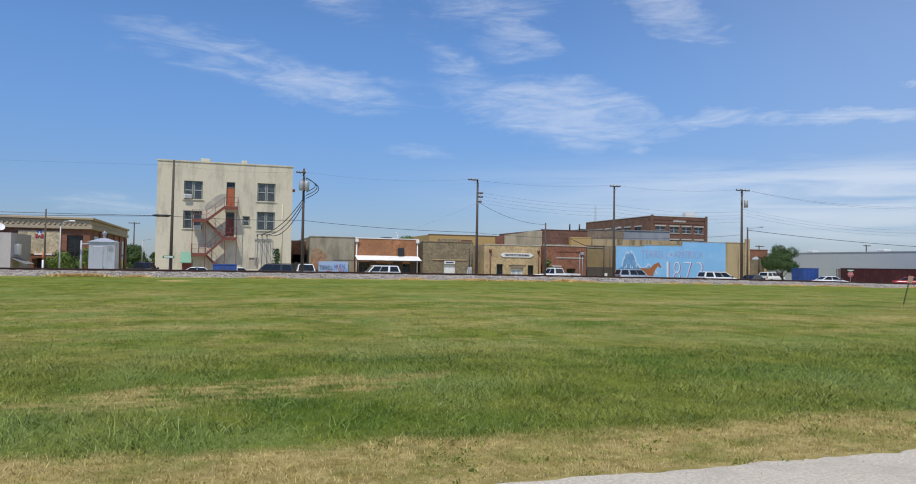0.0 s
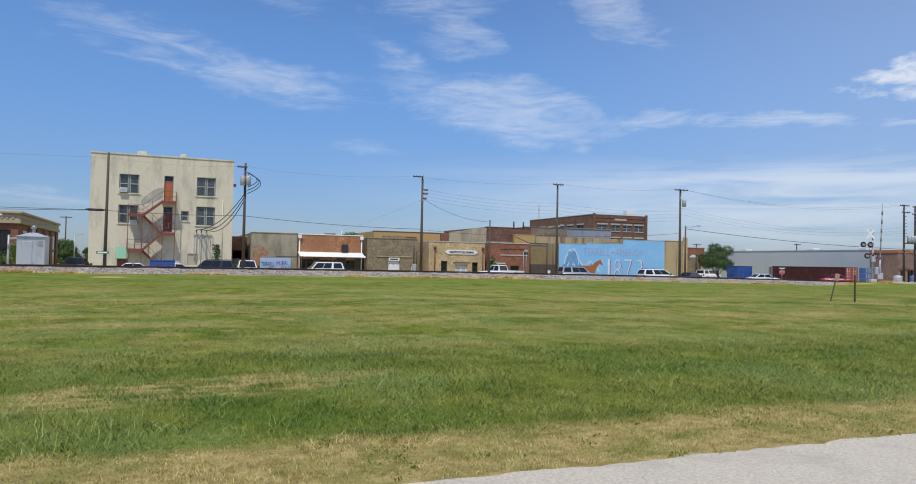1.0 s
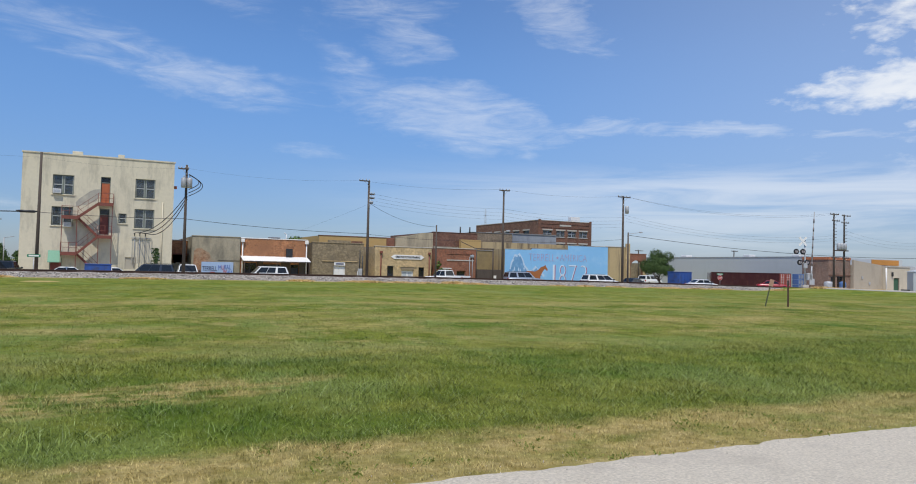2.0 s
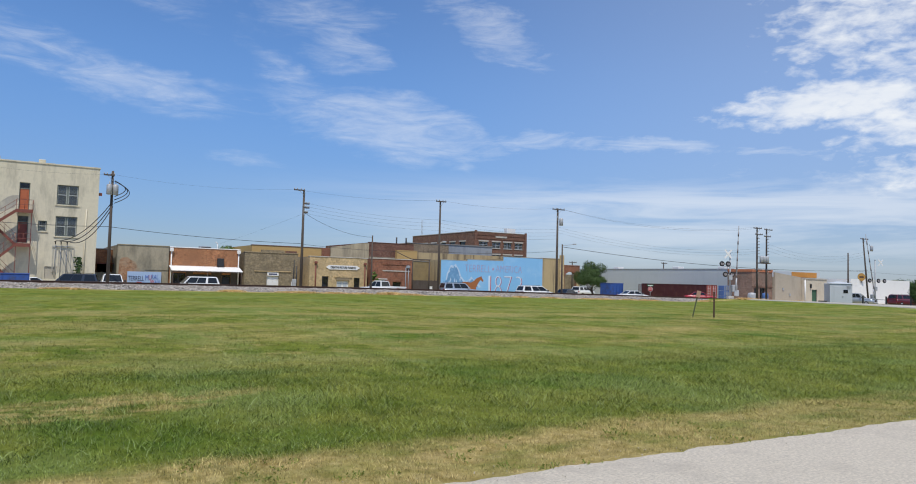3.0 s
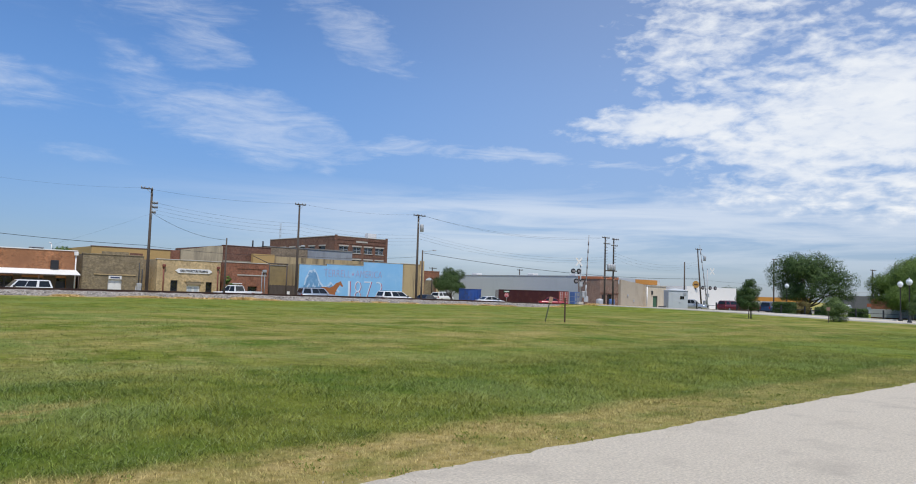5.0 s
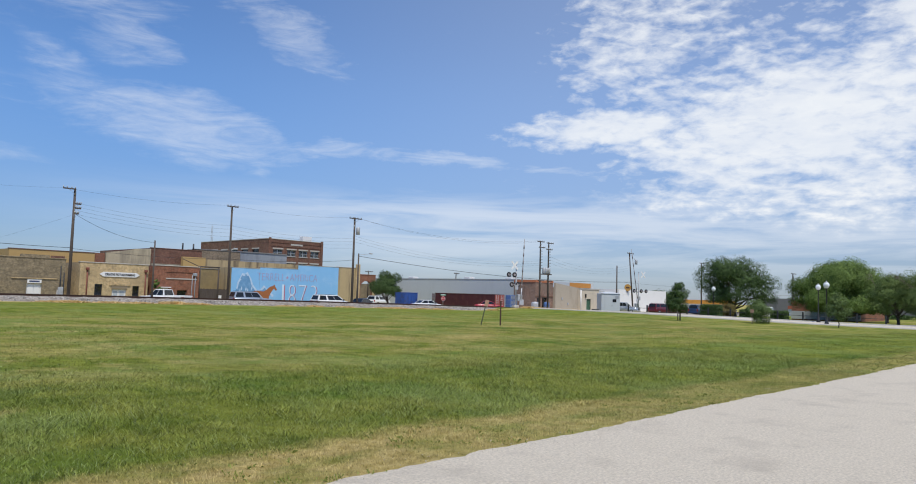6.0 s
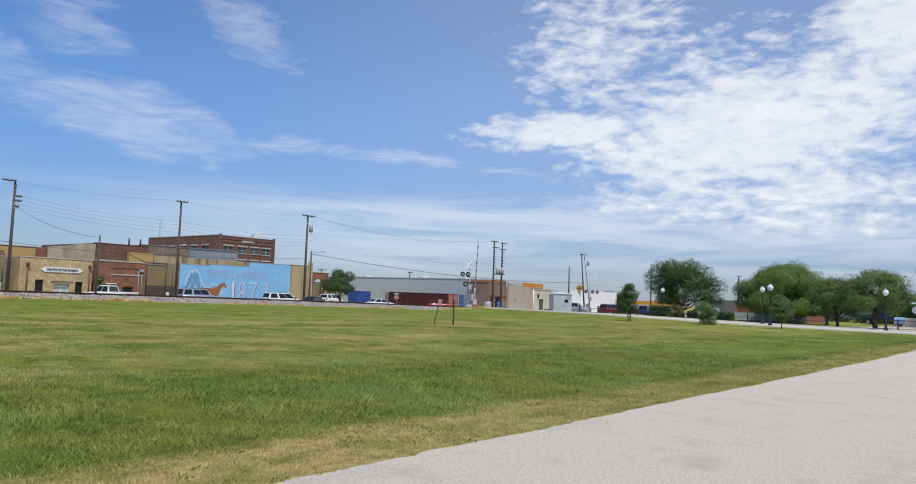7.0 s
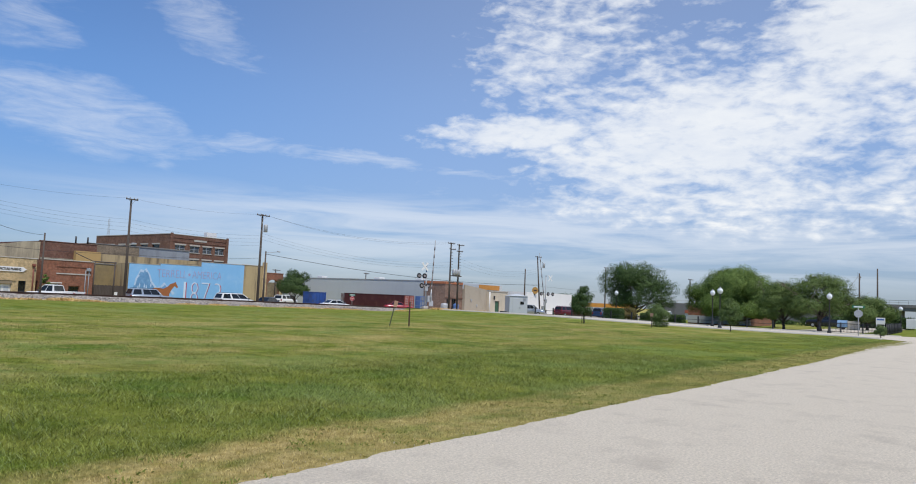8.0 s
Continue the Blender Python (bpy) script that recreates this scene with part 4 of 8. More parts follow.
# tan brick shop with a name board
b = plain_building("tan_brick_shop", "tan brick shop front with a white name board", 31.2, 39.0, ROW, 104, 4.15, BRICK_TAN,
                   [(32.9, 33.75, -0.7, 1.75), (37.2, 38.0, -0.7, 1.65), (34.85, 36.5, -0.7, 1.2)], thick=0.4)
coping(b, 31.2, 39.0, ROW, 4.15, CONCRETE)
bm = bmesh.new()
prism(bm, [(33.35, 2.91), (33.62, 2.74), (33.75, 2.64), (37.55, 2.64), (37.68, 2.74), (37.95, 2.91), (37.68, 3.08), (37.55, 3.18), (33.75, 3.18), (33.62, 3.08)], ROW - 0.08, ROW - 0.003)
part("name_board", bm, WHITE, b, "white name board with dark letters and pointed ends")
words(b, "CREATIVE PICTURE FRAMING", 33.95, 37.35, 2.78, 3.05, ROW - 0.1, BLACK, thin=0.02)
part("lintel", boxes((34.5, 36.9, ROW - 0.1, ROW - 0.003, 1.65, 1.85)), BRICK_TAN, b)
part("name_strip", boxes((34.8, 36.55, ROW - 0.06, ROW - 0.003, 1.28, 1.62)), surface("weathered_strip", (0.25, 0.2, 0.13), 0.9), b)
door(b, 34.85, 36.5, -0.7, 1.2, ROW, WHITE, WHITE, 0.0, 2, GREY_METAL, label="white double doors with posters")
for h in ((32.9, 33.75, -0.7, 1.75), (37.2, 38.0, -0.7, 1.65)):
    window(b, *h, ROW, BLACK, DARK_GLASS, 1, 1)
for x in (32.0, 38.65):
    part("downspout", rods(((x, ROW - 0.1, -0.7), (x, ROW - 0.1, 3.3), 0.075)), STEEL_RED, b, "rusty downspout")
    part("hopper", boxes((x - 0.17, x + 0.17, ROW - 0.28, ROW - 0.01, 3.3, 3.6), bevel=0.04), STEEL_RED, b)
part("pier", boxes((31.2, 31.6, ROW - 0.1, ROW - 0.003, -0.8, 4.0)), BRICK_TAN, b)

# red brick shop
b = plain_building("red_brick_shop", "red brick shop with a pale cornice band", 39.7, 45.5, ROW, 104, 4.2, BRICK_RED, [(42.7, 44.0, -0.7, 1.3), (40.5, 41.6, -0.7, 1.5)])
coping(b, 39.7, 45.5, ROW, 4.2, CONCRETE)
part("band", boxes((41.2, 45.2, ROW - 0.06, ROW - 0.003, 2.62, 2.76)), CONCRETE, b)
part("band", boxes((41.2, 45.2, ROW - 0.06, ROW - 0.003, 3.5, 3.58)), BRICK_RED, b)
window(b, 42.7, 44.0, -0.7, 1.3, ROW, BRICK_RED, DARK_GLASS, 1, 1)
window(b, 40.5, 41.6, -0.7, 1.5, ROW, WHITE, DARK_GLASS, 2, 1)
for x in (44.55, 44.95):
    part("downspout", rods(((x, ROW - 0.1, -0.7), (x, ROW - 0.1, 3.2 + (x > 44.7) * 0.3), 0.05)), GREY_SHEET, b)
part("vent_hood", boxes((44.6, 45.15, ROW - 0.25, ROW - 0.003, 3.1, 3.45), bevel=0.05), GREY_SHEET, b)
part("door_hood", boxes((40.4, 41.7, ROW - 0.5, ROW - 0.003, 1.55, 1.65)), WHITE, b)

# tan annex behind a dark board fence
b = plain_building("tan_annex", "tan painted annex set back behind a fence", 46.0, 49.85, 91.0, 104, 4.15, OLIVE_TAN)
coping(b, 46.0, 49.85, 91.0, 4.15, ROOFING)
fence = thing("board_fence", "dark brown board fence with a small white notice", "fence")
for i in range(22):
    part("board", boxes((45.7 + i * 0.188, 45.7 + i * 0.188 + 0.175, 88.6, 88.63, -0.8, 1.55 + 0.03 * math.sin(i * 3.7))), POLE, fence)
part("notice", boxes((48.6, 49.0, 88.55, 88.597, 0.3, 0.75)), WHITE, fence, "small white notice")
gate = thing("pipe_gantry", "rusty pipe frame beside the tan annex", "pipe frame")
for x in (45.75, 48.3):
    part("post", rods(((x, 88.3, -0.8), (x, 88.3, 4.3), 0.09)), POLE, gate)
part("beam", rods(((45.6, 88.3, 4.35), (48.45, 88.3, 4.35), 0.08)), POLE, gate)
part("beam", rods(((45.6, 88.3, 4.35), (43.4, 88.3, 5.2), 0.05)), POLE, gate)

# the mural wall
def shrink(bm):
    for v in bm.verts:
        v.co.x = 53.2 + (v.co.x - 54.0) * 0.9
        v.co.z = 0.4 + (v.co.z - 0.2) * 0.92


def mural_building():
    b = thing("mural_building", "building with a sky-blue painted mural wall", "building")
    for x0, x1, z in ((49.95, 54.2, 4.45), (54.203, 60.3, 4.65), (60.303, 67.4, 5.25)):
        part("front_wall", boxes((x0, x1, ROW, ROW + 0.4, -0.9, z)), TAN_WALL, b)
        part("coping", boxes((x0, x1, ROW - 0.04, ROW + 0.42, z + 0.003, z + 0.06)), CONCRETE, b)
    part("side_wall", boxes((67.0, 67.4, ROW + 0.403, 106, -0.9, 5.25)), TAN_WALL, b)
    part("side_wall", boxes((49.95, 50.35, ROW + 0.403, 106, -0.9, 4.45)), TAN_WALL, b)
    part("roof", boxes((50.36, 66.99, ROW + 0.41, 106, 3.8, 4.0)), ROOFING, b)
    m = new("mural")
    m.parent = b
    tagged(m, "sky-blue mural with mountains, a brown horse and a date")
    yf = ROW - 0.012
    for x0, x1, z in ((49.97, 54.19, 4.42), (54.205, 60.29, 4.62), (60.305, 67.38, 5.22)):
        part("sky_field", boxes((x0, x1, yf, ROW - 0.001, -0.88, z)), SKYBLUE, m)
    slate, snow = surface("mural_slate", (0.13, 0.29, 0.49), 0.85, 0, 0.25, 3.0, (0.24, 0.43, 0.63), 1.4), surface("mural_snow", (0.47, 0.60, 0.75), 0.85, 0, 0.1, 3.0, (0.3, 0.48, 0.68), 2.0)
    bay = surface("mural_bay", (0.34, 0.12, 0.04), 0.85, 0, 0.25, 4.0)
    bm = bmesh.new()
    prism(bm, [(50.4, 0.55), (53.6, 0.55), (55.0, 0.75), (56.5, 0.9), (55.4, 1.75), (54.9, 2.25), (54.4, 1.7), (53.9, 1.55), (53.2, 2.3), (52.9, 3.1), (52.55, 3.6), (52.3, 3.95), (52.0, 3.7), (51.5, 3.75), (51.2, 3.1), (50.9, 2.6), (50.75, 1.7)], yf - 0.004, yf - 0.0005)
    part("mountain", bm, slate, m)
    bm = bmesh.new()
    crest = [(50.75, 1.7), (50.9, 2.6), (51.2, 3.1), (51.5, 3.75), (52.0, 3.7), (52.3, 3.95), (52.55, 3.6), (52.9, 3.1), (53.2, 2.3), (53.9, 1.55), (54.4, 1.7), (54.9, 2.25), (55.4, 1.75), (56.5, 0.9)]
    for i, ((xa, za), (xb, zb)) in enumerate(zip(crest, crest[1:])):
        n = Vector((zb - za, xa - xb)).normalized() * (0.19 + 0.08 * math.sin(i * 2.7))
        o = [(xa, za), (xa + n.x, za + n.y), (xb + n.x * 1.3, zb + n.y * 1.3), (xb, zb)]
        prism(bm, o, yf - 0.007 - 0.002 * (i % 2), yf - 0.0045)
    bmesh.ops.recalc_face_normals(bm, faces=list(bm.faces))
    for k in range(7):
        x, z = 51.2 + 0.3 * (k % 13) + 0.1 * math.sin(k * 4.1), 1.35 + 1.35 * (k // 13) + 0.45 * math.sin(k * 2.3)
        prism(bm, [(x, z), (x + 0.1, z - 0.3), (x + 0.22, z + 0.05), (x + 0.12, z + 0.4)], yf - 0.0065 - 0.0004 * (k % 5), yf - 0.0047)
    bmesh.ops.recalc_face_normals(bm, faces=list(bm.faces))
    part("snow_line", bm, snow, m)
    bm = bmesh.new()
    prism(bm, [(54.0, 0.62), (54.6, 0.4), (55.3, 0.3), (56.1, 0.4), (56.3, -0.6), (56.55, -0.6), (56.75, 0.45), (57.2, 1.25), (57.6, 1.75), (57.95, 1.5), (58.2, 1.45), (58.3, 1.2), (57.95, 1.3), (57.6, 1.05), (57.3, 0.9), (57.75, 2.35), (57.45, 2.2), (57.05, 2.15), (56.5, 1.75), (55.9, 1.35), (54.9, 1.4), (54.4, 1.35), (54.0, 1.45), (53.75, 1.0)][:8] +
          [(57.6, 1.75), (58.0, 1.45), (58.2, 1.6), (57.85, 2.1), (57.75, 2.35), (57.4, 2.15), (56.9, 2.0), (56.4, 1.55), (55.8, 1.3), (54.9, 1.4), (54.3, 1.35), (53.9, 1.15), (53.8, 0.8)], yf - 0.009, yf - 0.006)
    bmesh.ops.recalc_face_normals(bm, faces=list(bm.faces))
    shrink(bm)
    part("horse", bm, bay, m, "brown painted horse")
    bm = bmesh.new()
    for x, w in ((54.2, 0.22), (54.7, 0.18), (55.9, 0.2), (56.55, 0.18)):
        prism(bm, [(x, -0.75), (x + w, -0.75), (x + w + 0.12, 0.7), (x - 0.1, 0.7)], yf - 0.0085, yf - 0.0062)
    shrink(bm)
    part("horse_legs", bm, bay, m)
    ink, white = surface("mural_rose", (0.42, 0.29, 0.43), 0.85, 0, 0.12, 3), surface("mural_white", (0.6, 0.7, 0.8), 0.85)
    words(m, "TERRELL", 53.8, 58.1, 2.95, 3.9, yf - 0.01, ink, thin=-0.026)
    words(m, "AMERICA", 59.0, 63.6, 3.0, 3.95, yf - 0.01, ink, thin=-0.026)
    bm = bmesh.new()
    star = [(58.55 + r * math.sin(a), 3.4 + r * math.cos(a)) for i in range(10) for r, a in ((0.26 if i % 2 == 0 else 0.11, -i * 0.62832),)]
    prism(bm, star, yf - 0.012, yf - 0.002)
    part("star", bm, ink, m)
    rose = surface("mural_red", (0.42, 0.08, 0.12), 0.85)
    for digit, x0, x1 in (("1", 57.8, 58.1), ("8", 58.85, 59.95), ("7", 60.5, 61.75), ("3", 62.55, 63.6)):
        words(m, digit, x0, x1, -0.5, 2.45, yf - 0.010, white, thin=-0.03)
        words(m, digit, x0 + 0.14, x1 + 0.14, -0.55, 2.38, yf - 0.0085, rose, thin=-0.035)
    return b


mural_building()
b = plain_building("tan_end_building", "streaked tan building at the end of the row", 67.5, 71.5, ROW + 0.3, 104, 5.3, TAN_WALL)
coping(b, 67.5, 71.5, ROW + 0.3, 5.3, CONCRETE)
part("corner_pier", boxes((70.8, 71.52, ROW + 0.0, ROW + 0.29, -0.8, 5.9), bevel=0.03), BRICK_TAN, b)

# ---- second row and farther buildings ----
b = plain_building("ochre_building", "low ochre painted building behind the shops", 28.6, 39.0, 105, 118, 5.95, OCHRE, z0=-0.3)
coping(b, 28.6, 39.0, 105, 5.95, BRICK_BROWN)
part("vent", boxes((33.5, 35.2, 104.9, 104.99, 4.6, 5.3)), BRICK_BROWN, b)
plain_building("red_brick_bay", "small red brick bay beside the ochre building", 39.05, 40.4, 105.2, 118, 6.05, BRICK_RED, z0=-0.3)
b = plain_building("stained_gable_building", "stained grey plaster building with a sloping parapet", 40.5, 46.7, 105, 122, 6.1, STAINED, z0=-0.3)
bm = bmesh.new()
prism(bm, [(40.5, 6.103), (46.7, 6.103), (46.7, 7.05), (44.8, 6.95), (43.0, 6.55), (40.5, 6.2)], 105, 105.35)
part("sloping_parapet", bm, STAINED, b)
b = plain_building("brown_brick_building", "dark brown brick building behind the row", 46.8, 54.6, 105.2, 124, 7.2, BRICK_BROWN, z0=-0.3)
coping(b, 46.8, 54.6, 105.2, 7.2, BRICK_BROWN)
part("lower_plaster", boxes((46.9, 53.5, 105.1, 105.198, 3.0, 5.0)), PLASTER, b)
for x in (51.9, 53.6):
    part("flue", rods(((x, 106, 7.0), (x, 106, 8.3), 0.12)), BLACK, b)
b = plain_building("stained_brick_building", "stained tan brick building behind the mural", 54.7, 62.7, 108, 124, 7.6, BRICK_WORN, z0=-0.3)
coping(b, 54.7, 62.7, 108, 7.6, ROOFING)
b = plain_building("low_streaked_wall", "low streaked tan building behind the mural", 54.8, 71.5, 104.6, 104.99, 6.0, TAN_WALL, z0=3.0, thick=0.1)
b = plain_building("yellow_parapet_building", "yellow painted parapet behind the red shop", 51.2, 54.75, 104.2, 104.9, 6.2, OCHRE, z0=-0.3, thick=0.1)
b = plain_building("grey_metal_building", "pale grey metal-clad building before the offices", 64.5, 73.5, 111, 122, 7.95, GREY_SHEET, z0=-0.3)
part("cornice", boxes((64.5, 73.5, 110.9, 110.99, 7.8, 7.98)), ROOFING, b)


def office():
    b = thing("office_building", "brown brick three-storey office with cream lintels", "building")
    Y, x0, x1 = 130.0, 81.6, 95.0
    cols = [(82.8, 85.0), (86.1, 88.2), (89.0, 91.1), (91.9, 94.0)]
    holes = [(a, c, lo, hi) for a, c in cols for lo, hi in ((8.7, 10.0), (5.6, 7.3))]
    ys = [(133.5 + 4.2 * i, 136.0 + 4.2 * i) for i in range(5)]
    sides = [(a, c, lo, hi) for a, c in ys for lo, hi in ((8.7, 10.0), (5.6, 7.3))]
    shell(b, x0, x1, Y, 158, -0.3, 12.0, BRICK_BROWN, holes, sides, thick=0.4)
    coping(b, x0, x1, Y, 12.0, CONCRETE, 0.5, 0.14)
    part("side_coping", boxes((x0 - 0.06, x0 + 0.45, Y + 0.55, 158, 12.003, 12.14)), CONCRETE, b)
    for z in (10.6, 11.35):
        part("band", boxes((x0 - 0.08, x1, Y - 0.08, Y - 0.004, z, z + 0.12)), BRICK_BROWN, b)
    for x in (x0, x1 - 0.6):
        part("pier", boxes((x, x + 0.6, Y - 0.14, Y - 0.084, -0.3, 12.3)), BRICK_BROWN, b)
    part("name_stone", boxes((86.9, 89.8, Y - 0.06, Y - 0.004, 10.95, 11.3)), CONCRETE, b)
    for a, c in cols:
        for lo, hi in ((8.7, 10.0), (5.6, 7.3)):
            window(b, a, c, lo, hi, Y, GREY_SHEET, GLASS, 2, 1, CONCRETE)
            part("lintel", boxes((a - 0.15, c + 0.15, Y - 0.05, Y - 0.004, hi + 0.01, hi + 0.28)), CONCRETE, b)
    for a, c in ys:
        for lo, hi in ((8.7, 10.0), (5.6, 7.3)):
            part("pane", boxes((x0 + 0.2, x0 + 0.22, a, c, lo, hi)), DARK_GLASS, b)
            part("lintel", boxes((x0 - 0.05, x0 - 0.001, a - 0.15, c + 0.15, hi + 0.01, hi + 0.28)), CONCRETE, b)
    part("penthouse", boxes((92.6, 94.9, 134, 135.3, 11.6, 13.45), bevel=0.05), WHITE, b, "white rooftop plant room")
    return b


office()


def arcade():
    b = thing("arcade_building", "red brick building with an open arch", "building")
    Y = 110.0
    bm = bmesh.new()
    for x0, x1 in ((88.2, 89.5), (92.4, 93.2)):
        box(bm, x0, x1, Y, Y + 0.5, -0.9, 3.0)
    arch = [(88.2, 3.003), (89.5, 3.003)] + [(90.95 + 1.45 * math.cos(a), 2.6 + 1.3 * math.sin(a)) for a in np.linspace(2.85, 0.3, 9)] + [(92.4, 3.003), (93.2, 3.003), (93.2, 5.0), (88.2, 5.0)]
    prism(bm, arch, Y, Y + 0.5)
    bmesh.ops.recalc_face_normals(bm, faces=list(bm.faces))
    part("arched_wall", bm, BRICK_RED, b)
    part("coping", boxes((88.1, 93.3, Y - 0.05, Y + 0.55, 5.003, 5.15)), BRICK_RED, b)
    part("side_wall", boxes((88.2, 88.7, Y + 0.503, Y + 14, -0.9, 5.0)), BRICK_RED, b)
    part("column", boxes((92.4, 93.2, Y - 0.08, Y - 0.003, -0.9, 2.4)), TAN_WALL, b)
    return b


arcade()


plain_building("dark_store_building", "dark low store beyond the arcade", 97.0, 116.0, 126.0, 136.0, 3.6, BRICK_DARK)


def bank_building():
    """The brick and stone office at the west end of the street."""
    b = thing("brick_office", "tan stone and brick office with dark glass and a deep cornice", "building")
    Y, x0, x1 = 95.0, -38.0, -15.2
    holes = [(-17.6, -15.9, 0.2, 4.3), (-25.0, -23.4, 0.2, 4.3), (-30.0, -28.0, 0.2, 4.3), (-20.6, -18.9, -0.4, 1.6)]
    ys = [(98.0 + 6 * i, 101.6 + 6 * i) for i in range(5)]
    shell(b, x0, x1, Y, 128, -0.5, 5.0, BRICK_RED, holes, thick=0.4, parapet=0.0)
    stone = surface("buff_stone", (0.42, 0.345, 0.24), 0.9, 0, 0.12, 6)
    cream = brickwork("cream_split_stone", (0.60, 0.51, 0.33), (0.52, 0.43, 0.27), (0.45, 0.37, 0.24))
    part("stone_panel", boxes((-22.6, -18.2, Y - 0.1, Y - 0.004, 2.05, 4.75), bevel=0.02), cream, b)
    part("cornice", boxes((x0, x1 + 0.3, Y - 0.3, 128.3, 5.005, 5.45), bevel=0.04), stone, b)
    part("cornice", boxes((x0, x1 + 0.15, Y - 0.15, 128.15, 5.455, 6.1), bevel=0.04), stone, b)
    part("cornice", boxes((x0, x1 + 0.4, Y - 0.4, 128.4, 6.105, 6.4), bevel=0.05), stone, b)
    for i in range(18):
        part("dentil", boxes((-24.8 + i * 0.53, -24.6 + i * 0.53, Y - 0.36, Y - 0.155, 5.5, 5.7)), stone, b)
    for h in holes[:3]:
        window(b, *h, Y, BLACK, DARK_GLASS, 2, 2)
    door(b, *holes[3], Y, BLACK, BLACK, 0.5, 2, label="dark glazed entrance doors")
    part("entrance_canopy", boxes((-21.2, -18.4, Y - 1.2, Y - 0.11, 1.62, 1.78), bevel=0.02), BRICK_RED, b)
    part("lettering_bar", boxes((-20.9, -18.8, Y - 0.13, Y - 0.105, 1.95, 2.12)), WHITE, b)
    for i, (a, c) in enumerate(ys):
        part("pane", boxes((x1 + 0.003, x1 + 0.02, a, c, 0.2, 4.3)), DARK_GLASS, b)
        part("pier", boxes((x1 + 0.003, x1 + 0.14, c + 0.1, a + 5.9, -0.5, 4.9)), BRICK_RED, b)
        part("spandrel", boxes((x1 + 0.025, x1 + 0.06, a, c, 2.0, 2.3)), BLACK, b)
    e = new("emblem")
    e.parent = b
    tagged(e, "small red and blue emblem")
    for x0, x1 in ((-20.82, -20.46), (-20.34, -19.98)):
        part("emblem_arc", boxes((x0, x1, Y - 0.16, Y - 0.105, 3.9, 4.35), bevel=0.04), INK_RED, e)
    part("emblem_field", boxes((-20.62, -20.18, Y - 0.158, Y - 0.105, 4.36, 4.75), bevel=0.08), INK_BLUE, e)
    bm = bmesh.new()
    prism(bm, [(-20.4 + r * math.sin(a), 4.35 + r * math.cos(a)) for i in range(10) for r, a in ((0.30 if i % 2 == 0 else 0.12, -i * 0.62832),)], Y - 0.18, Y - 0.162)
    part("emblem_star", bm, WHITE, e)
    return b


bank_building()
b = plain_building("grey_block_building", "pale grey plastered block with a small awning", -40.0, -20.6, 84.0, 92.0, 4.1, surface("pale_plaster", (0.44, 0.41, 0.38), 0.92, 0, 0.08, 3, (0.35, 0.33, 0.3), 0.6, streak=0.4))
bm = bmesh.new()
prism(bm, [(-20.58, 1.5), (-19.2, 0.9), (-19.2, 0.98), (-20.58, 1.62)], 84.2, 87.5)
bmesh.ops.recalc_face_normals(bm, faces=list(bm.faces))
part("awning", bm, ROOFING, b, "small sloping dark awning")
part("wall_unit", boxes((-20.597, -20.2, 85.2, 86.4, 1.9, 3.0), bevel=0.03), WHITE, b)
dish = new("satellite_dish")
dish.parent = b
bm = bmesh.new()
lathe(bm, [(0.02, 0), (0.25, 0.05), (0.45, 0.16), (0.47, 0.19), (0.43, 0.18), (0.22, 0.08)], 14)
bmesh.ops.transform(bm, matrix=pose(-21.8, 84.6, 4.6, 55, 0, 30), verts=list(bm.verts))
part("reflector", bm, WHITE, dish)
part("mast", rods(((-21.8, 84.7, 4.0), (-21.8, 84.7, 4.6), 0.03)), SILVER, dish)

# ---- east of the cross street ----
def warehouse():
    b = thing("warehouse", "long pale grey metal warehouse", "building")
    part("side_wall", boxes((104.0, 104.3, 82.9, 124, -0.6, 4.85)), WAREHOUSE, b)
    part("front_wall", boxes((104.305, 128, 83.0, 83.3, -0.6, 4.85)), WAREHOUSE, b)
    part("back_wall", boxes((104.305, 128, 123.7, 124, -0.6, 4.85)), GREY_METAL, b)
    part("roof", boxes((104.31, 128, 83.31, 123.69, 4.3, 4.5)), ROOFING, b)
    part("eave_trim", boxes((103.95, 104.0 - 0.003, 82.9, 124, 4.7, 4.87)), SILVER, b)
    for y in (86.5, 97.0, 113.0):
        part("roof_vent", boxes((106, 107.5, y, y + 1.5, 4.5, 5.3), bevel=0.05), WHITE, b)
    return b


warehouse()
b = plain_building("brick_end_building", "brown brick building with an orange parapet", 102.2, 107.3, 78.0, 82.8, 4.3, brickwork("faded_brick", (0.27, 0.155, 0.11), (0.20, 0.115, 0.085), (0.27, 0.21, 0.16), (0.19, 0.14, 0.11)), [(102.7, 103.6, -0.6, 1.6), (104.2, 105.5, -0.6, 1.7)])
part("parapet_band", boxes((102.15, 107.3, 77.92, 78.3, 4.303, 4.72)), surface("orange_band", (0.42, 0.15, 0.07), 0.8, 0, 0.1), b)
part("side_band", boxes((102.1, 102.3, 78.305, 82.8, 4.303, 4.72)), bpy.data.materials["orange_band"], b)
door(b, 102.7, 103.6, -0.6, 1.6, 78.0, BLACK, BLACK)
window(b, 104.2, 105.5, -0.6, 1.7, 78.0, BLACK, DARK_GLASS, 2, 1)
part("pipe_rail", boxes((102.2, 107.3, 77.9, 77.99, 1.8, 1.95)), BRICK_BROWN, b)
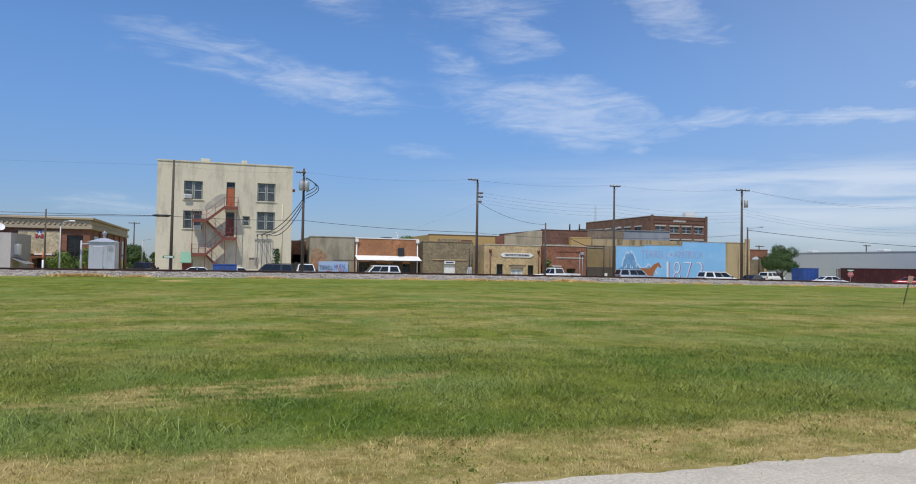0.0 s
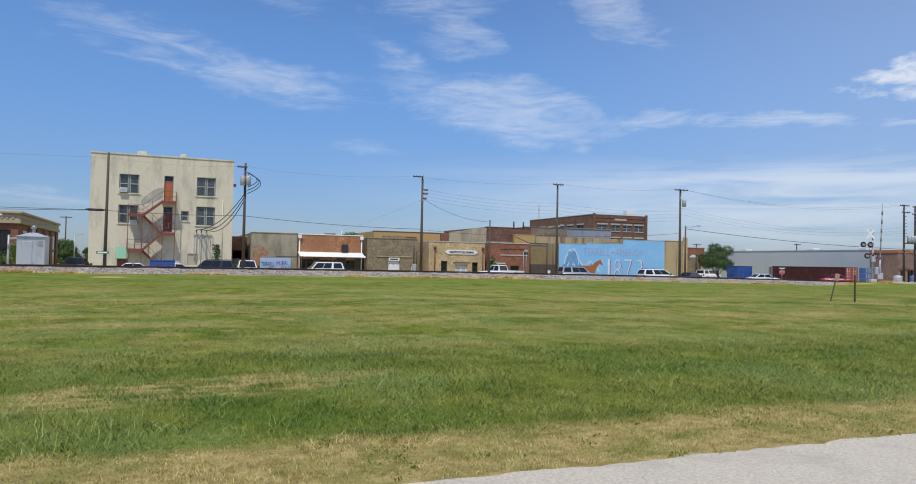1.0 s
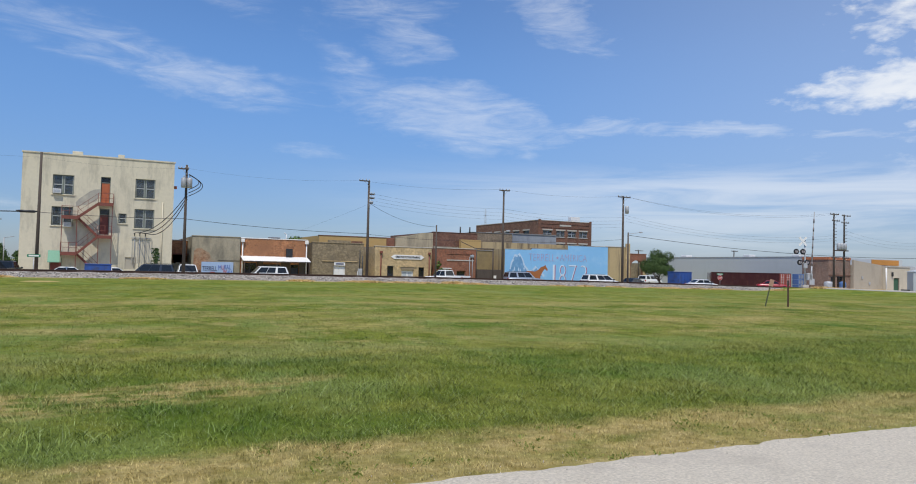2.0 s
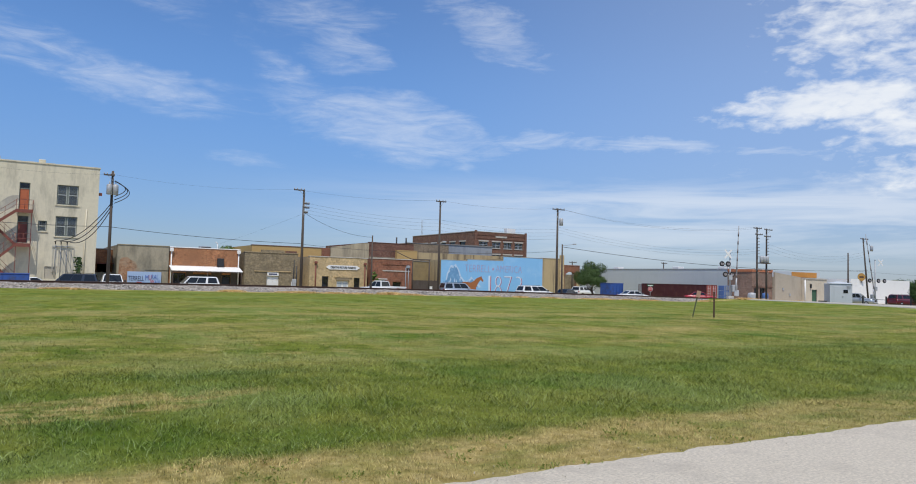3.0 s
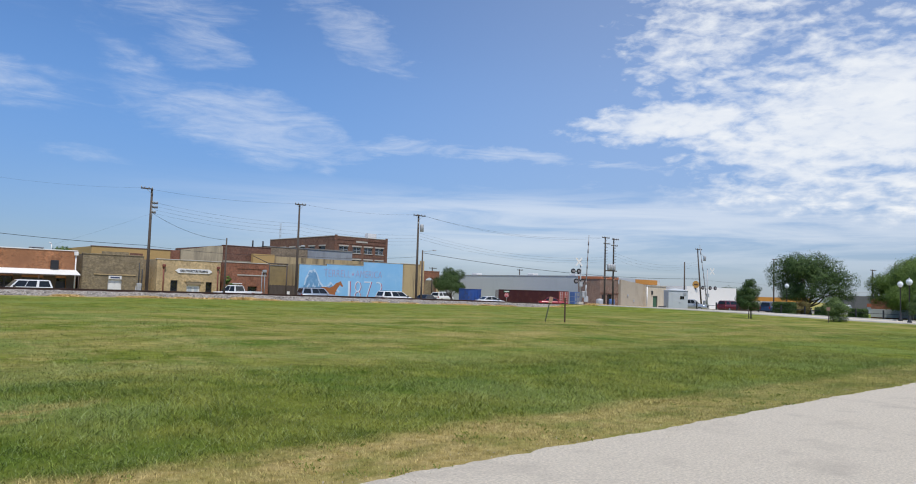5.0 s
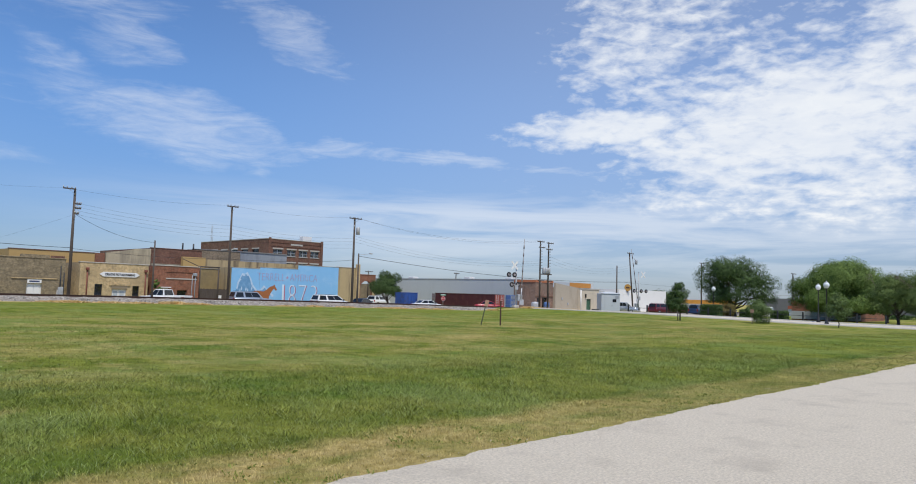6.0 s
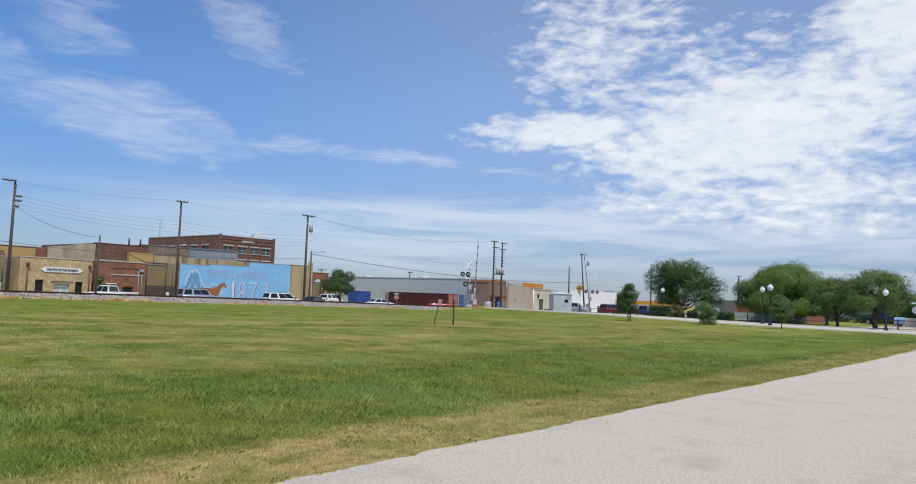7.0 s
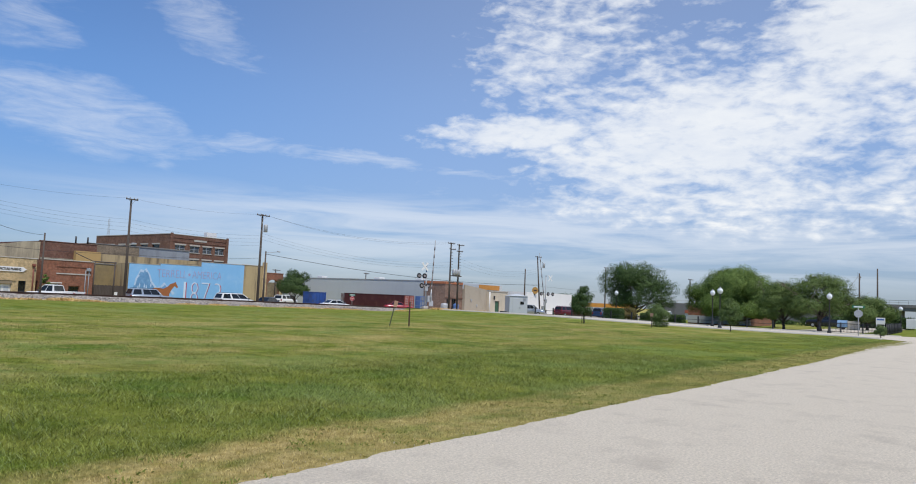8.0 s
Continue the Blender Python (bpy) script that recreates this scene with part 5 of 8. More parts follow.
b = plain_building("tan_block_building", "plain tan rendered block", 107.4, 114.35, 77.5, 84, 3.6, surface("tan_render", (0.42, 0.36, 0.28), 0.9, 0, 0.07, 2, (0.34, 0.29, 0.22), 0.5, streak=0.4))
bm = bmesh.new()
prism(bm, [(107.4, 3.603), (114.35, 3.603), (114.35, 3.66), (107.4, 4.35)], 77.5, 77.85)
part("sloping_parapet", bm, bpy.data.materials["tan_render"], b)
for x, z in ((109.2, 1.4), (111.0, 0.5)):
    part("wall_box", boxes((x, x + 0.35, 77.38, 77.497, z, z + 0.4), bevel=0.02), SILVER, b, "small grey meter box")
b = plain_building("cream_block_building", "cream painted block with a green door", 114.4, 120.7, 77.0, 84, 3.55, surface("cream_render", (0.56, 0.49, 0.38), 0.9, 0, 0.06, 2, (0.45, 0.39, 0.3), 0.5, streak=0.4), [(116.5, 118.0, -0.6, 1.65)])
door(b, 116.5, 118.0, -0.6, 1.65, 77.0, surface("green_door", (0.04, 0.11, 0.06), 0.6), BLACK, label="dark green door")
part("cornice", boxes((114.35, 120.75, 76.9, 76.99, 3.4, 3.58)), CONCRETE, b)
part("corner_post", rods(((114.5, 76.9, -0.6), (114.5, 76.9, 3.3), 0.12)), WHITE, b, "white corner pipe")
part("wall_lamp", boxes((115.9, 116.2, 76.75, 76.99, 1.9, 2.6), bevel=0.05), BLACK, b)
b = plain_building("rooftop_block", "low rooftop block with an orange edge", 109.5, 123.0, 80.5, 82.6, 4.6, GREY_METAL, z0=3.3, thick=0.2)
part("roof_edge", boxes((116.0, 123.05, 80.4, 80.49, 3.75, 4.65)), surface("orange_edge", (0.55, 0.24, 0.05), 0.7), b)
b = plain_building("white_block_building", "long white painted block with a dark clutter of signals before it", 130.3, 150.0, 78.5, 90, 3.8, WHITE)
plain_building("grey_low_building", "low grey block between the sheds", 124.0, 131.0, 86.0, 94, 4.1, GREY_METAL)


def utility_shed(name, label, x0, x1, y0, y1, z0, z1, material, vent=True, windowed=False, at=(0, 0, 0), turn=0.0):
    s = thing(name, label, "shed", at, turn)
    part("body", boxes((x0, x1, y0, y1, z0, z1)), material, s)
    cx, cy = (x0 + x1) / 2, (y0 + y1) / 2
    bm = bmesh.new()
    base = [bm.verts.new(p) for p in ((x0 - 0.12, y0 - 0.12, z1 + 0.003), (x1 + 0.12, y0 - 0.12, z1 + 0.003), (x1 + 0.12, y1 + 0.12, z1 + 0.003), (x0 - 0.12, y1 + 0.12, z1 + 0.003))]
    top = [bm.verts.new(p) for p in ((cx - 0.3, cy - 0.3, z1 + 0.35), (cx + 0.3, cy - 0.3, z1 + 0.35), (cx + 0.3, cy + 0.3, z1 + 0.35), (cx - 0.3, cy + 0.3, z1 + 0.35))]
    bm.faces.new(base[::-1])
    bm.faces.new(top)
    for i in range(4):
        bm.faces.new((base[i], base[(i + 1) % 4], top[(i + 1) % 4], top[i]))
    part("roof", bm, material, s)
    w = x1 - x0
    part("door", boxes((x0 + w * 0.18, x0 + w * 0.55, y0 - 0.05, y0 - 0.003, z0 + 0.1, z1 - 0.4), bevel=0.015), material, s)
    for z in (0.5, 1.4):
        part("hinge", boxes((x0 + w * 0.55, x0 + w * 0.6, y0 - 0.07, y0 - 0.004, z0 + z, z0 + z + 0.12)), SILVER, s)
    part("seam", boxes((x0 + w * 0.7, x0 + w * 0.72, y0 - 0.02, y0 - 0.003, z0, z1 - 0.02)), material, s)
    if vent:
        bm = bmesh.new()
        lathe(bm, [(0.14, 0.3), (0.14, 0.7), (0.22, 0.72), (0.2, 0.85), (0.08, 0.95), (0.02, 1.0)], 10, (cx, cy, z1))
        part("roof_ventilator", bm, SILVER, s)
    for k in range(4):
        part("louvre", boxes((x0 + w * 0.75, x0 + w * 0.93, y0 - 0.04, y0 - 0.004, z1 - 0.75 + 0.12 * k, z1 - 0.68 + 0.12 * k)), SILVER, s)
    if windowed:
        part("window", boxes((x0 + w * 0.6, x0 + w * 0.8, y0 - 0.03, y0 - 0.004, z1 - 1.4, z1 - 0.9)), DARK_GLASS, s)
    return s


SHED_SILVER = surface("aluminium_sheet", (0.50, 0.52, 0.55), 0.45, 0.35, 0.06, 3, (0.36, 0.33, 0.3), 1.1, streak=0.5, stain_range=(0.56, 0.8))
s = utility_shed("signal_hut", "silver metal signal hut with a roof ventilator", -11.5, -9.4, 71.5, 74.2, -0.55, 3.1, SHED_SILVER)
utility_shed("equipment_shed", "pale grey metal equipment shed by the crossing", -1.6, 1.6, 0.0, 2.6, 0.0, 3.4, GREY_METAL, False, True, (107.9, 66.5, -0.75), -40)

# ---- poles and wires ----
def utility_pole(x, y, top, label, arms=(), lean=0.0, r=0.15, base=-0.6, transformers=0, lamp=None, group="utility poles"):
    """A timber pole with cross-arms, insulators, transformers."""
    p = thing("utility_pole", label, "utility pole", (x, y, base), 0, group)
    h = top - base
    part("shaft", rods(((0, 0, 0), (lean, 0, h), r, r * 0.62), sides=10), POLE, p)
    for z, w, off in arms:
        zz = z - base
        a = new("cross_arm")
        a.parent = p
        part("arm", boxes((off - w / 2, off + w / 2, -0.22, -0.12, zz - 0.06, zz + 0.06), bevel=0.01), POLE, a)
        part("brace", rods(((off * 0.5 - w * 0.28, -0.17, zz - 0.03), (lean * zz / h, -0.15, zz - 0.5), 0.018), ((off * 0.5 + w * 0.28, -0.17, zz - 0.03), (lean * zz / h, -0.15, zz - 0.5), 0.018), sides=5), SILVER, a)
        for k in (-0.46, -0.18, 0.18, 0.46):
            bm = bmesh.new()
            lathe(bm, [(0.02, 0), (0.05, 0.04), (0.05, 0.1), (0.03, 0.16)], 7, (off + k * w, -0.17, zz + 0.06))
            part("insulator", bm, SILVER, a)
    for k in range(transformers):
        bm = bmesh.new()
        lathe(bm, [(0.2, -0.45), (0.24, -0.42), (0.24, 0.38), (0.18, 0.46), (0.04, 0.5)], 12, (-0.25 + 0.5 * k if transformers > 1 else 0.32, -0.32, h - 1.7))
        t = part("transformer", bm, SILVER, p, "pale grey transformer can")
        part("bushing", rods(((-0.25 + 0.5 * k, -0.32, h - 1.25), (-0.25 + 0.5 * k, -0.32, h - 1.0), 0.04)), SILVER, t)
    if lamp:
        z, reach = lamp[0] - base, lamp[1]
        part("lamp_arm", rods(((0, 0, z - 0.25), (reach, -0.4, z), 0.03)), SILVER, p)
        part("lamp_head", boxes((reach - 0.12, reach + 0.35, -0.52, -0.3, z - 0.06, z + 0.1), bevel=0.03), SILVER, p, "grey street lamp head")
    return p


def tube(bm, pts, r, sides=5):
    """One unbroken round strand through the points."""
    prev = None
    for i, p in enumerate(pts):
        d = (pts[min(i + 1, len(pts) - 1)] - pts[max(i - 1, 0)]).normalized()
        u = d.cross(Vector((0.13, 0.3, 1.0))).normalized()
        w = d.cross(u)
        ring = [bm.verts.new(p + (u * math.cos(6.28319 * k / sides) + w * math.sin(6.28319 * k / sides)) * r) for k in range(sides)]
        if prev:
            for k in range(sides):
                bm.faces.new((prev[k], prev[(k + 1) % sides], ring[(k + 1) % sides], ring[k])).smooth = True
        else:
            bm.faces.new(ring[::-1])
        prev = ring
    bm.faces.new(prev)
    return bm


def wire(a, b, sag, r=0.013, name="overhead_wire", label="thin dark overhead wire between poles"):
    a, b = Vector(a), Vector(b)
    pts = [a.lerp(b, i / 14) - Vector((0, 0, 4 * sag * (i / 14) * (1 - i / 14))) for i in range(15)]
    bm = tube(bmesh.new(), pts, r)
    return tagged(linked(name, bm, BLACK), label, "wire", "overhead wires")


P1, P2, P3, P4, P5 = -4.78, 7.0, 24.7, 40.6, 57.35
PY = 72.0
utility_pole(P1, PY, 10.75, "tall timber utility pole with a small bracket", [], 0.05, 0.16)
p = utility_pole(P2, PY, 10.6, "timber utility pole with transformers and looped cables", [(10.2, 0.9, -0.3)], 0.0, 0.16, transformers=2)
for w, h, d in ((1.25, 2.0, 0.0), (1.1, 1.7, 0.12), (0.9, 1.4, -0.1)):
    pts = [Vector((0.15 + w * math.sin(i / 14 * 3.1), -0.3 + d, 10.3 - h * i / 14)) for i in range(15)]
    part("looped_cable", tube(bmesh.new(), pts, 0.035, 6), BLACK, p, "black looped service cable")
for k in range(3):
    wire((P2 + 0.1, PY - 0.2, 7.9 - 0.25 * k), (3.4 + 0.5 * k, 84.6, 4.6), 0.9 + 0.15 * k, 0.04, "service_cable", "black service cable from pole to wall")
utility_pole(P3, PY, 10.4, "timber utility pole with a short side arm", [(10.35, 1.1, -0.55), (9.0, 0.5, 0.3), (8.6, 0.5, 0.3), (8.1, 0.4, 0.2)], 0.0, 0.17)
utility_pole(P4, PY, 10.5, "timber utility pole with one cross-arm", [(10.45, 1.3, 0.0)], 0.0, 0.15, lamp=(5.9, 0.3))
utility_pole(P5, PY, 10.9, "timber utility pole with a cross-arm and transformer", [(10.75, 1.9, 0.0)], 0.0, 0.17, transformers=1)
utility_pole(61.4, 76.0, 6.75, "shorter timber pole with a street lamp arm", [], 0.0, 0.14, lamp=(8.0 - 1.2, 1.6))
utility_pole(32.42, PY, 6.2, "short bare timber pole", [], 0.0, 0.11)
utility_pole(-15.04, PY, 5.9, "thin weathered pole before the brick office", [], 0.0, 0.09)
utility_pole(92.8, 70.0, 10.55, "one of a pair of timber poles joined by a platform", [(10.4, 1.8, -0.1), (9.5, 1.6, 0.2), (4.3, 1.6, 0.1)], 0.0, 0.17, transformers=0)
utility_pole(94.95, 70.0, 10.5, "one of a pair of timber poles with transformers", [(10.3, 1.8, 0.2), (9.3, 1.6, 0.0), (4.3, 1.4, 0.1)], 0.0, 0.17, transformers=0)
rack = thing("transformer_platform", "row of grey transformers slung between two poles", "transformer", (92.8, 69.6, 1.3))
for k in range(3):
    bm = bmesh.new()
    lathe(bm, [(0.22, 4.1), (0.27, 4.15), (0.27, 4.9), (0.2, 5.05), (0.05, 5.1)], 12, (0.5 + 0.62 * k, 0, 0))
    part("transformer", bm, SILVER, rack)
part("deck", boxes((-0.1, 2.3, -0.2, 0.3, 3.95, 4.09)), POLE, rack)
for x in (92.8, 94.95):
    for k in range(7):
        part("insulator_arm", boxes((x - 92.8 - 0.35, x - 92.8 + 0.35, 0.2, 0.28, 4.9 + 0.45 * k, 4.96 + 0.45 * k)), POLE, rack)
utility_pole(115.5, 70.0, 7.75, "plain timber pole beside the shed", [], 0.0, 0.16, base=-0.8)
utility_pole(121.3, 70.0, 10.4, "leaning timber pole with a transformer", [(10.2, 2.2, -1.5)], -1.6, 0.16, base=-0.8, transformers=1)
utility_pole(149.3, 70.0, 10.0, "distant timber pole with a cross-arm", [(9.9, 2.4, 0.0)], 0.0, 0.16, base=-0.8)
utility_pole(148.0, 20.5, 9.3, "tall timber pole behind the trees", [(8.6, 0.7, 0.3)], 0.0, 0.18, base=-0.3)
utility_pole(149.0, 17.8, 10.2, "tall bare timber pole near the overpass", [], 0.0, 0.18, base=-0.3)
utility_pole(160.0, 55.0, 8.2, "distant timber pole with a cross-arm", [(8.1, 3.0, 0.0)], 0.0, 0.18, base=-0.3)
utility_pole(165.0, 52.5, 9.5, "distant timber pole with a cross-arm", [(9.4, 2.4, 0.0), (8.6, 2.4, 0.0)], 0.0, 0.18, base=-0.3)
utility_pole(-16.5, 150.0, 8.6, "distant timber pole with a cross-arm", [(8.4, 2.0, 0.0)], 0.0, 0.15)
utility_pole(98.0, 118.0, 6.2, "distant pole behind the warehouse", [(6.0, 2.0, 0.0)], 0.0, 0.14)
utility_pole(109.5, 104.0, 6.3, "distant pole behind the warehouse", [(6.1, 1.6, 0.0)], 0.0, 0.14)

s = thing("cable_splice", "black splice box hanging on the overhead wire", "splice box", (-5.44, PY - 0.05, 5.62))
part("case", rods(((-0.75, 0, 0), (0.35, 0, 0.0), 0.11), ((0.35, 0, 0.0), (0.6, 0, 0.04), 0.11, 0.03), ((-1.0, 0, 0.04), (-0.75, 0, 0), 0.03, 0.11)), BLACK, s)

# long wires, west to east
wire((-60, PY, 5.9), (P1, PY, 5.62), 0.25, 0.022)
wire((-60, PY, 5.1), (P1, PY, 5.6), 0.3, 0.022)
wire((P1, PY, 5.6), (P2, PY, 5.62), 0.12, 0.022)
wire((P2, PY, 5.6), (P3, PY, 4.95), 0.2, 0.022)
wire((P3, PY, 4.9), (P4, PY, 4.8), 0.25, 0.016)
wire((P4, PY, 4.8), (P5, PY, 5.6), 0.25, 0.016)
wire((61.4, 76.0, 6.4), (121, 70, 5.0), 1.0, 0.03)
for k in range(4):
    wire((P3 + 0.3, PY, 9.1 - 0.35 * k), (P4, PY, 8.4 - 0.4 * k), 0.35, 0.007)
    wire((P4, PY, 8.4 - 0.4 * k), (P5, PY, 8.3 - 0.4 * k), 0.4, 0.007)
wire((P3 - 1.0, PY, 10.4), (P4 - 0.6, PY, 10.55), 0.35, 0.007)
wire((P4 + 0.6, PY, 10.55), (P5 - 0.9, PY, 10.8), 0.35, 0.007)
wire((P2, PY, 10.3), (P3 - 0.9, PY, 10.4), 0.45, 0.005)
wire((P1, PY, 10.3), (P2, PY, 10.3), 0.3, 0.005)
wire((-70, PY, 10.6), (P1, PY, 10.3), 0.6, 0.005)
wire((P5 + 0.9, PY, 10.8), (92.2, 70, 10.5), 1.1, 0.008)
wire((P5 + 0.9, PY, 10.8), (93.6, 70, 10.5), 1.3, 0.008)
for k in range(3):
    wire((P5, PY, 8.6 - 0.35 * k), (92.8, 70, 7.4 - 0.35 * k), 1.2, 0.007)
    wire((95.4, 70, 8.2 - 0.5 * k), (119.8, 70, 8.0 - 0.4 * k), 1.2, 0.007)
wire((P3, PY, 8.15), (32.42, PY, 6.0), 0.55, 0.016)
wire((P3, PY, 8.0), (20.2, 88, 5.2), 0.1, 0.005)
wire((115.5, 70, 4.9), (160, 55, 4.6), 0.5, 0.012)
wire((95.0, 70, 1.0), (104.0, 83, 4.8), 0.0, 0.012)

# ---- cars ----
TYRE = surface("tyre_rubber", (0.02, 0.02, 0.021), 0.9)
PAINT = {n: car_paint("paint_" + n, c, m) for n, c, m in (("white", (0.72, 0.72, 0.70), 0), ("black", (0.012, 0.013, 0.016), 0), ("charcoal", (0.035, 0.04, 0.05), 0.3),
         ("silver", (0.42, 0.46, 0.50), 0.5), ("red", (0.32, 0.015, 0.02), 0), ("maroon", (0.12, 0.012, 0.018), 0), ("blue", (0.022, 0.045, 0.10), 0.2))}
TAIL = surface("tail_red", (0.30, 0.01, 0.01), 0.3)
LAMP = glassy("lamp_lens", (0.9, 0.9, 0.88), 0.1)
SHAPES = {  # length, width, belt height, roof height, cabin rear/front at the belt and roof, bonnet height
    "sedan": (4.7, 1.82, 0.92, 1.44, (-1.75, 1.15), (-0.95, 0.35), 0.82),
    "suv": (5.0, 1.98, 1.15, 1.85, (-2.45, 1.05), (-2.2, 0.40), 1.08),
    "van": (5.1, 1.98, 1.05, 1.75, (-2.48, 1.55), (-2.2, 0.55), 0.95),
    "pickup": (5.7, 2.0, 1.15, 1.88, (-0.55, 1.35), (-0.35, 0.65), 1.1),
}


def car(shape, colour, label, x, y, turn, z=None):
    length, width, belt, roof, low, high, bonnet = SHAPES[shape]
    c = thing("car" if shape != "pickup" else "pickup_truck", label, "car" if shape != "pickup" else "pickup truck", (x, y, ground_z(x, y) + 0.02 if z is None else z), turn, "parked vehicles")
    paint = PAINT[colour]
    hl, hw = length / 2, width / 2
    rear_top = belt if shape != "sedan" else 0.9
    bm = bmesh.new()
    # stations along the body: x, top height, half width, floor height
    st = [(-hl, 0.62, hw * 0.86, 0.42), (-hl + 0.06, rear_top - 0.08, hw * 0.92, 0.36), (-hl + 0.25, rear_top, hw * 0.98, 0.3), (low[0], rear_top, hw, 0.26),
          (low[1], belt, hw, 0.26), (hl - 0.5, bonnet, hw * 0.97, 0.28), (hl - 0.1, bonnet - 0.12, hw * 0.88, 0.34), (hl, 0.6, hw * 0.8, 0.42)]
    st = [s for i, s in enumerate(st) if i == 0 or s[0] > st[i - 1][0] + 0.01]
    prev = None
    for sx, top, w, fl in st:
        mid = fl + (top - fl) * 0.62
        ring = [bm.verts.new((sx, yy, zz)) for yy, zz in ((-w * 0.9, fl), (-w, fl + 0.12), (-w, mid), (-w * 0.93, top), (w * 0.93, top), (w, mid), (w, fl + 0.12), (w * 0.9, fl))]
        if prev:
            for k in range(8):
                bm.faces.new((prev[k], prev[(k + 1) % 8], ring[(k + 1) % 8], ring[k])).smooth = k not in (7,)
        else:
            bm.faces.new(ring)
        prev = ring
    bm.faces.new(prev[::-1])
    bmesh.ops.recalc_face_normals(bm, faces=list(bm.faces))
    part("body", bm, paint, c)
    wl, wh = hw * 0.92, hw * 0.74
    corners_low = [(low[0], -wl, belt - 0.01), (low[1], -wl, belt - 0.01), (low[1], wl, belt - 0.01), (low[0], wl, belt - 0.01)]
    corners_top = [(high[0], -wh, roof - 0.04), (high[1], -wh, roof - 0.04), (high[1], wh, roof - 0.04), (high[0], wh, roof - 0.04)]
    lo, hi = [Vector(p) for p in corners_low], [Vector(p) for p in corners_top]
    bm = bmesh.new()
    vl, vh = [bm.verts.new(p) for p in lo], [bm.verts.new(p) for p in hi]
    crown = [bm.verts.new((p.x * 0.9 + 0.1 * (high[0] + high[1]) / 2, p.y * 0.8, roof)) for p in hi]
    bm.faces.new(crown)
    bm.faces.new(vl[::-1])
    for k in range(4):
        bm.faces.new((vl[k], vl[(k + 1) % 4], vh[(k + 1) % 4], vh[k]))
        bm.faces.new((vh[k], vh[(k + 1) % 4], crown[(k + 1) % 4], crown[k])).smooth = True
    bmesh.ops.recalc_face_normals(bm, faces=list(bm.faces))
    bmesh.ops.bevel(bm, geom=[e for e in bm.edges if min(v.co.z for v in e.verts) > roof - 0.06], offset=0.035, segments=2, affect="EDGES")
    part("cabin", bm, paint, c)

    def pane(name, k, u0, u1, v0, v1):
        a, b, d, e = lo[k], lo[(k + 1) % 4], hi[(k + 1) % 4], hi[k]

        def at(u, v):
            return (a.lerp(b, u)).lerp(e.lerp(d, u), v)
        n = (b - a).cross(e - a).normalized() * 0.012
        mid = at(0.5, 0.5)
        if (mid + n - Vector((0.5 * (low[0] + low[1]), 0, 1.0))).length < (mid - Vector((0.5 * (low[0] + low[1]), 0, 1.0))).length:
            n = -n
        q = bmesh.new()
        inner = [q.verts.new(at(u, v) + n * 0.3) for u, v in ((u0, v0), (u1, v0), (u1, v1), (u0, v1))]
        outer = [q.verts.new(at(u, v) + n) for u, v in ((u0, v0), (u1, v0), (u1, v1), (u0, v1))]
        q.faces.new(outer)
        q.faces.new(inner[::-1])
        for i in range(4):
            q.faces.new((inner[i], inner[(i + 1) % 4], outer[(i + 1) % 4], outer[i]))
        bmesh.ops.recalc_face_normals(q, faces=list(q.faces))
        part(name, q, CAR_GLASS, c)

    rows = [(0.05, 0.33), (0.40, 0.655), (0.67, 0.95)] if shape in ("suv", "van") else [(0.06, 0.48), (0.52, 0.94)]
    for u0, u1 in rows:
        pane("side_window", 0, u0, u1, 0.12, 0.92)
        pane("side_window", 2, 1 - u1, 1 - u0, 0.12, 0.92)
    pane("windscreen", 1, 0.05, 0.95, 0.06, 0.94)
    pane("rear_window", 3, 0.08, 0.92, 0.15, 0.92)
    if shape == "pickup":
        part("cargo_bed", boxes((-hl + 0.15, low[0] - 0.1, -hw * 0.8, hw * 0.8, belt + 0.003, belt + 0.012)), BLACK, c, "dark open cargo bed")
        for s in (-1, 1):
            part("bed_rail", boxes((-hl + 0.1, low[0] - 0.02, s * hw * 0.88 - 0.05, s * hw * 0.88 + 0.05, belt - 0.02, belt + 0.1), bevel=0.02), paint, c)
        part("tailgate", boxes((-hl + 0.02, -hl + 0.1, -hw * 0.86, hw * 0.86, 0.62, belt + 0.1), bevel=0.02), paint, c)
    if shape in ("suv", "van"):
        for s in (-1, 1):
            part("roof_rail", rods(((high[0] + 0.2, s * wh * 0.86, roof + 0.05), (high[1] - 0.3, s * wh * 0.86, roof + 0.05), 0.02), sides=6), BLACK, c)
    for sx in (-hl * 0.62, hl * 0.63):
        for s in (-1, 1):
            w = new("wheel")
            w.parent = c
            bm = bmesh.new()
            disc(bm, (sx, s * (hw - 0.12), 0.34), (0, 1, 0), 0.34, 0.24, 18)
            part("tyre", bm, TYRE, w)
            bm = bmesh.new()
            disc(bm, (sx, s * (hw - 0.1), 0.34), (0, 1, 0), 0.21, 0.23, 12)
            part("rim", bm, SILVER, w)
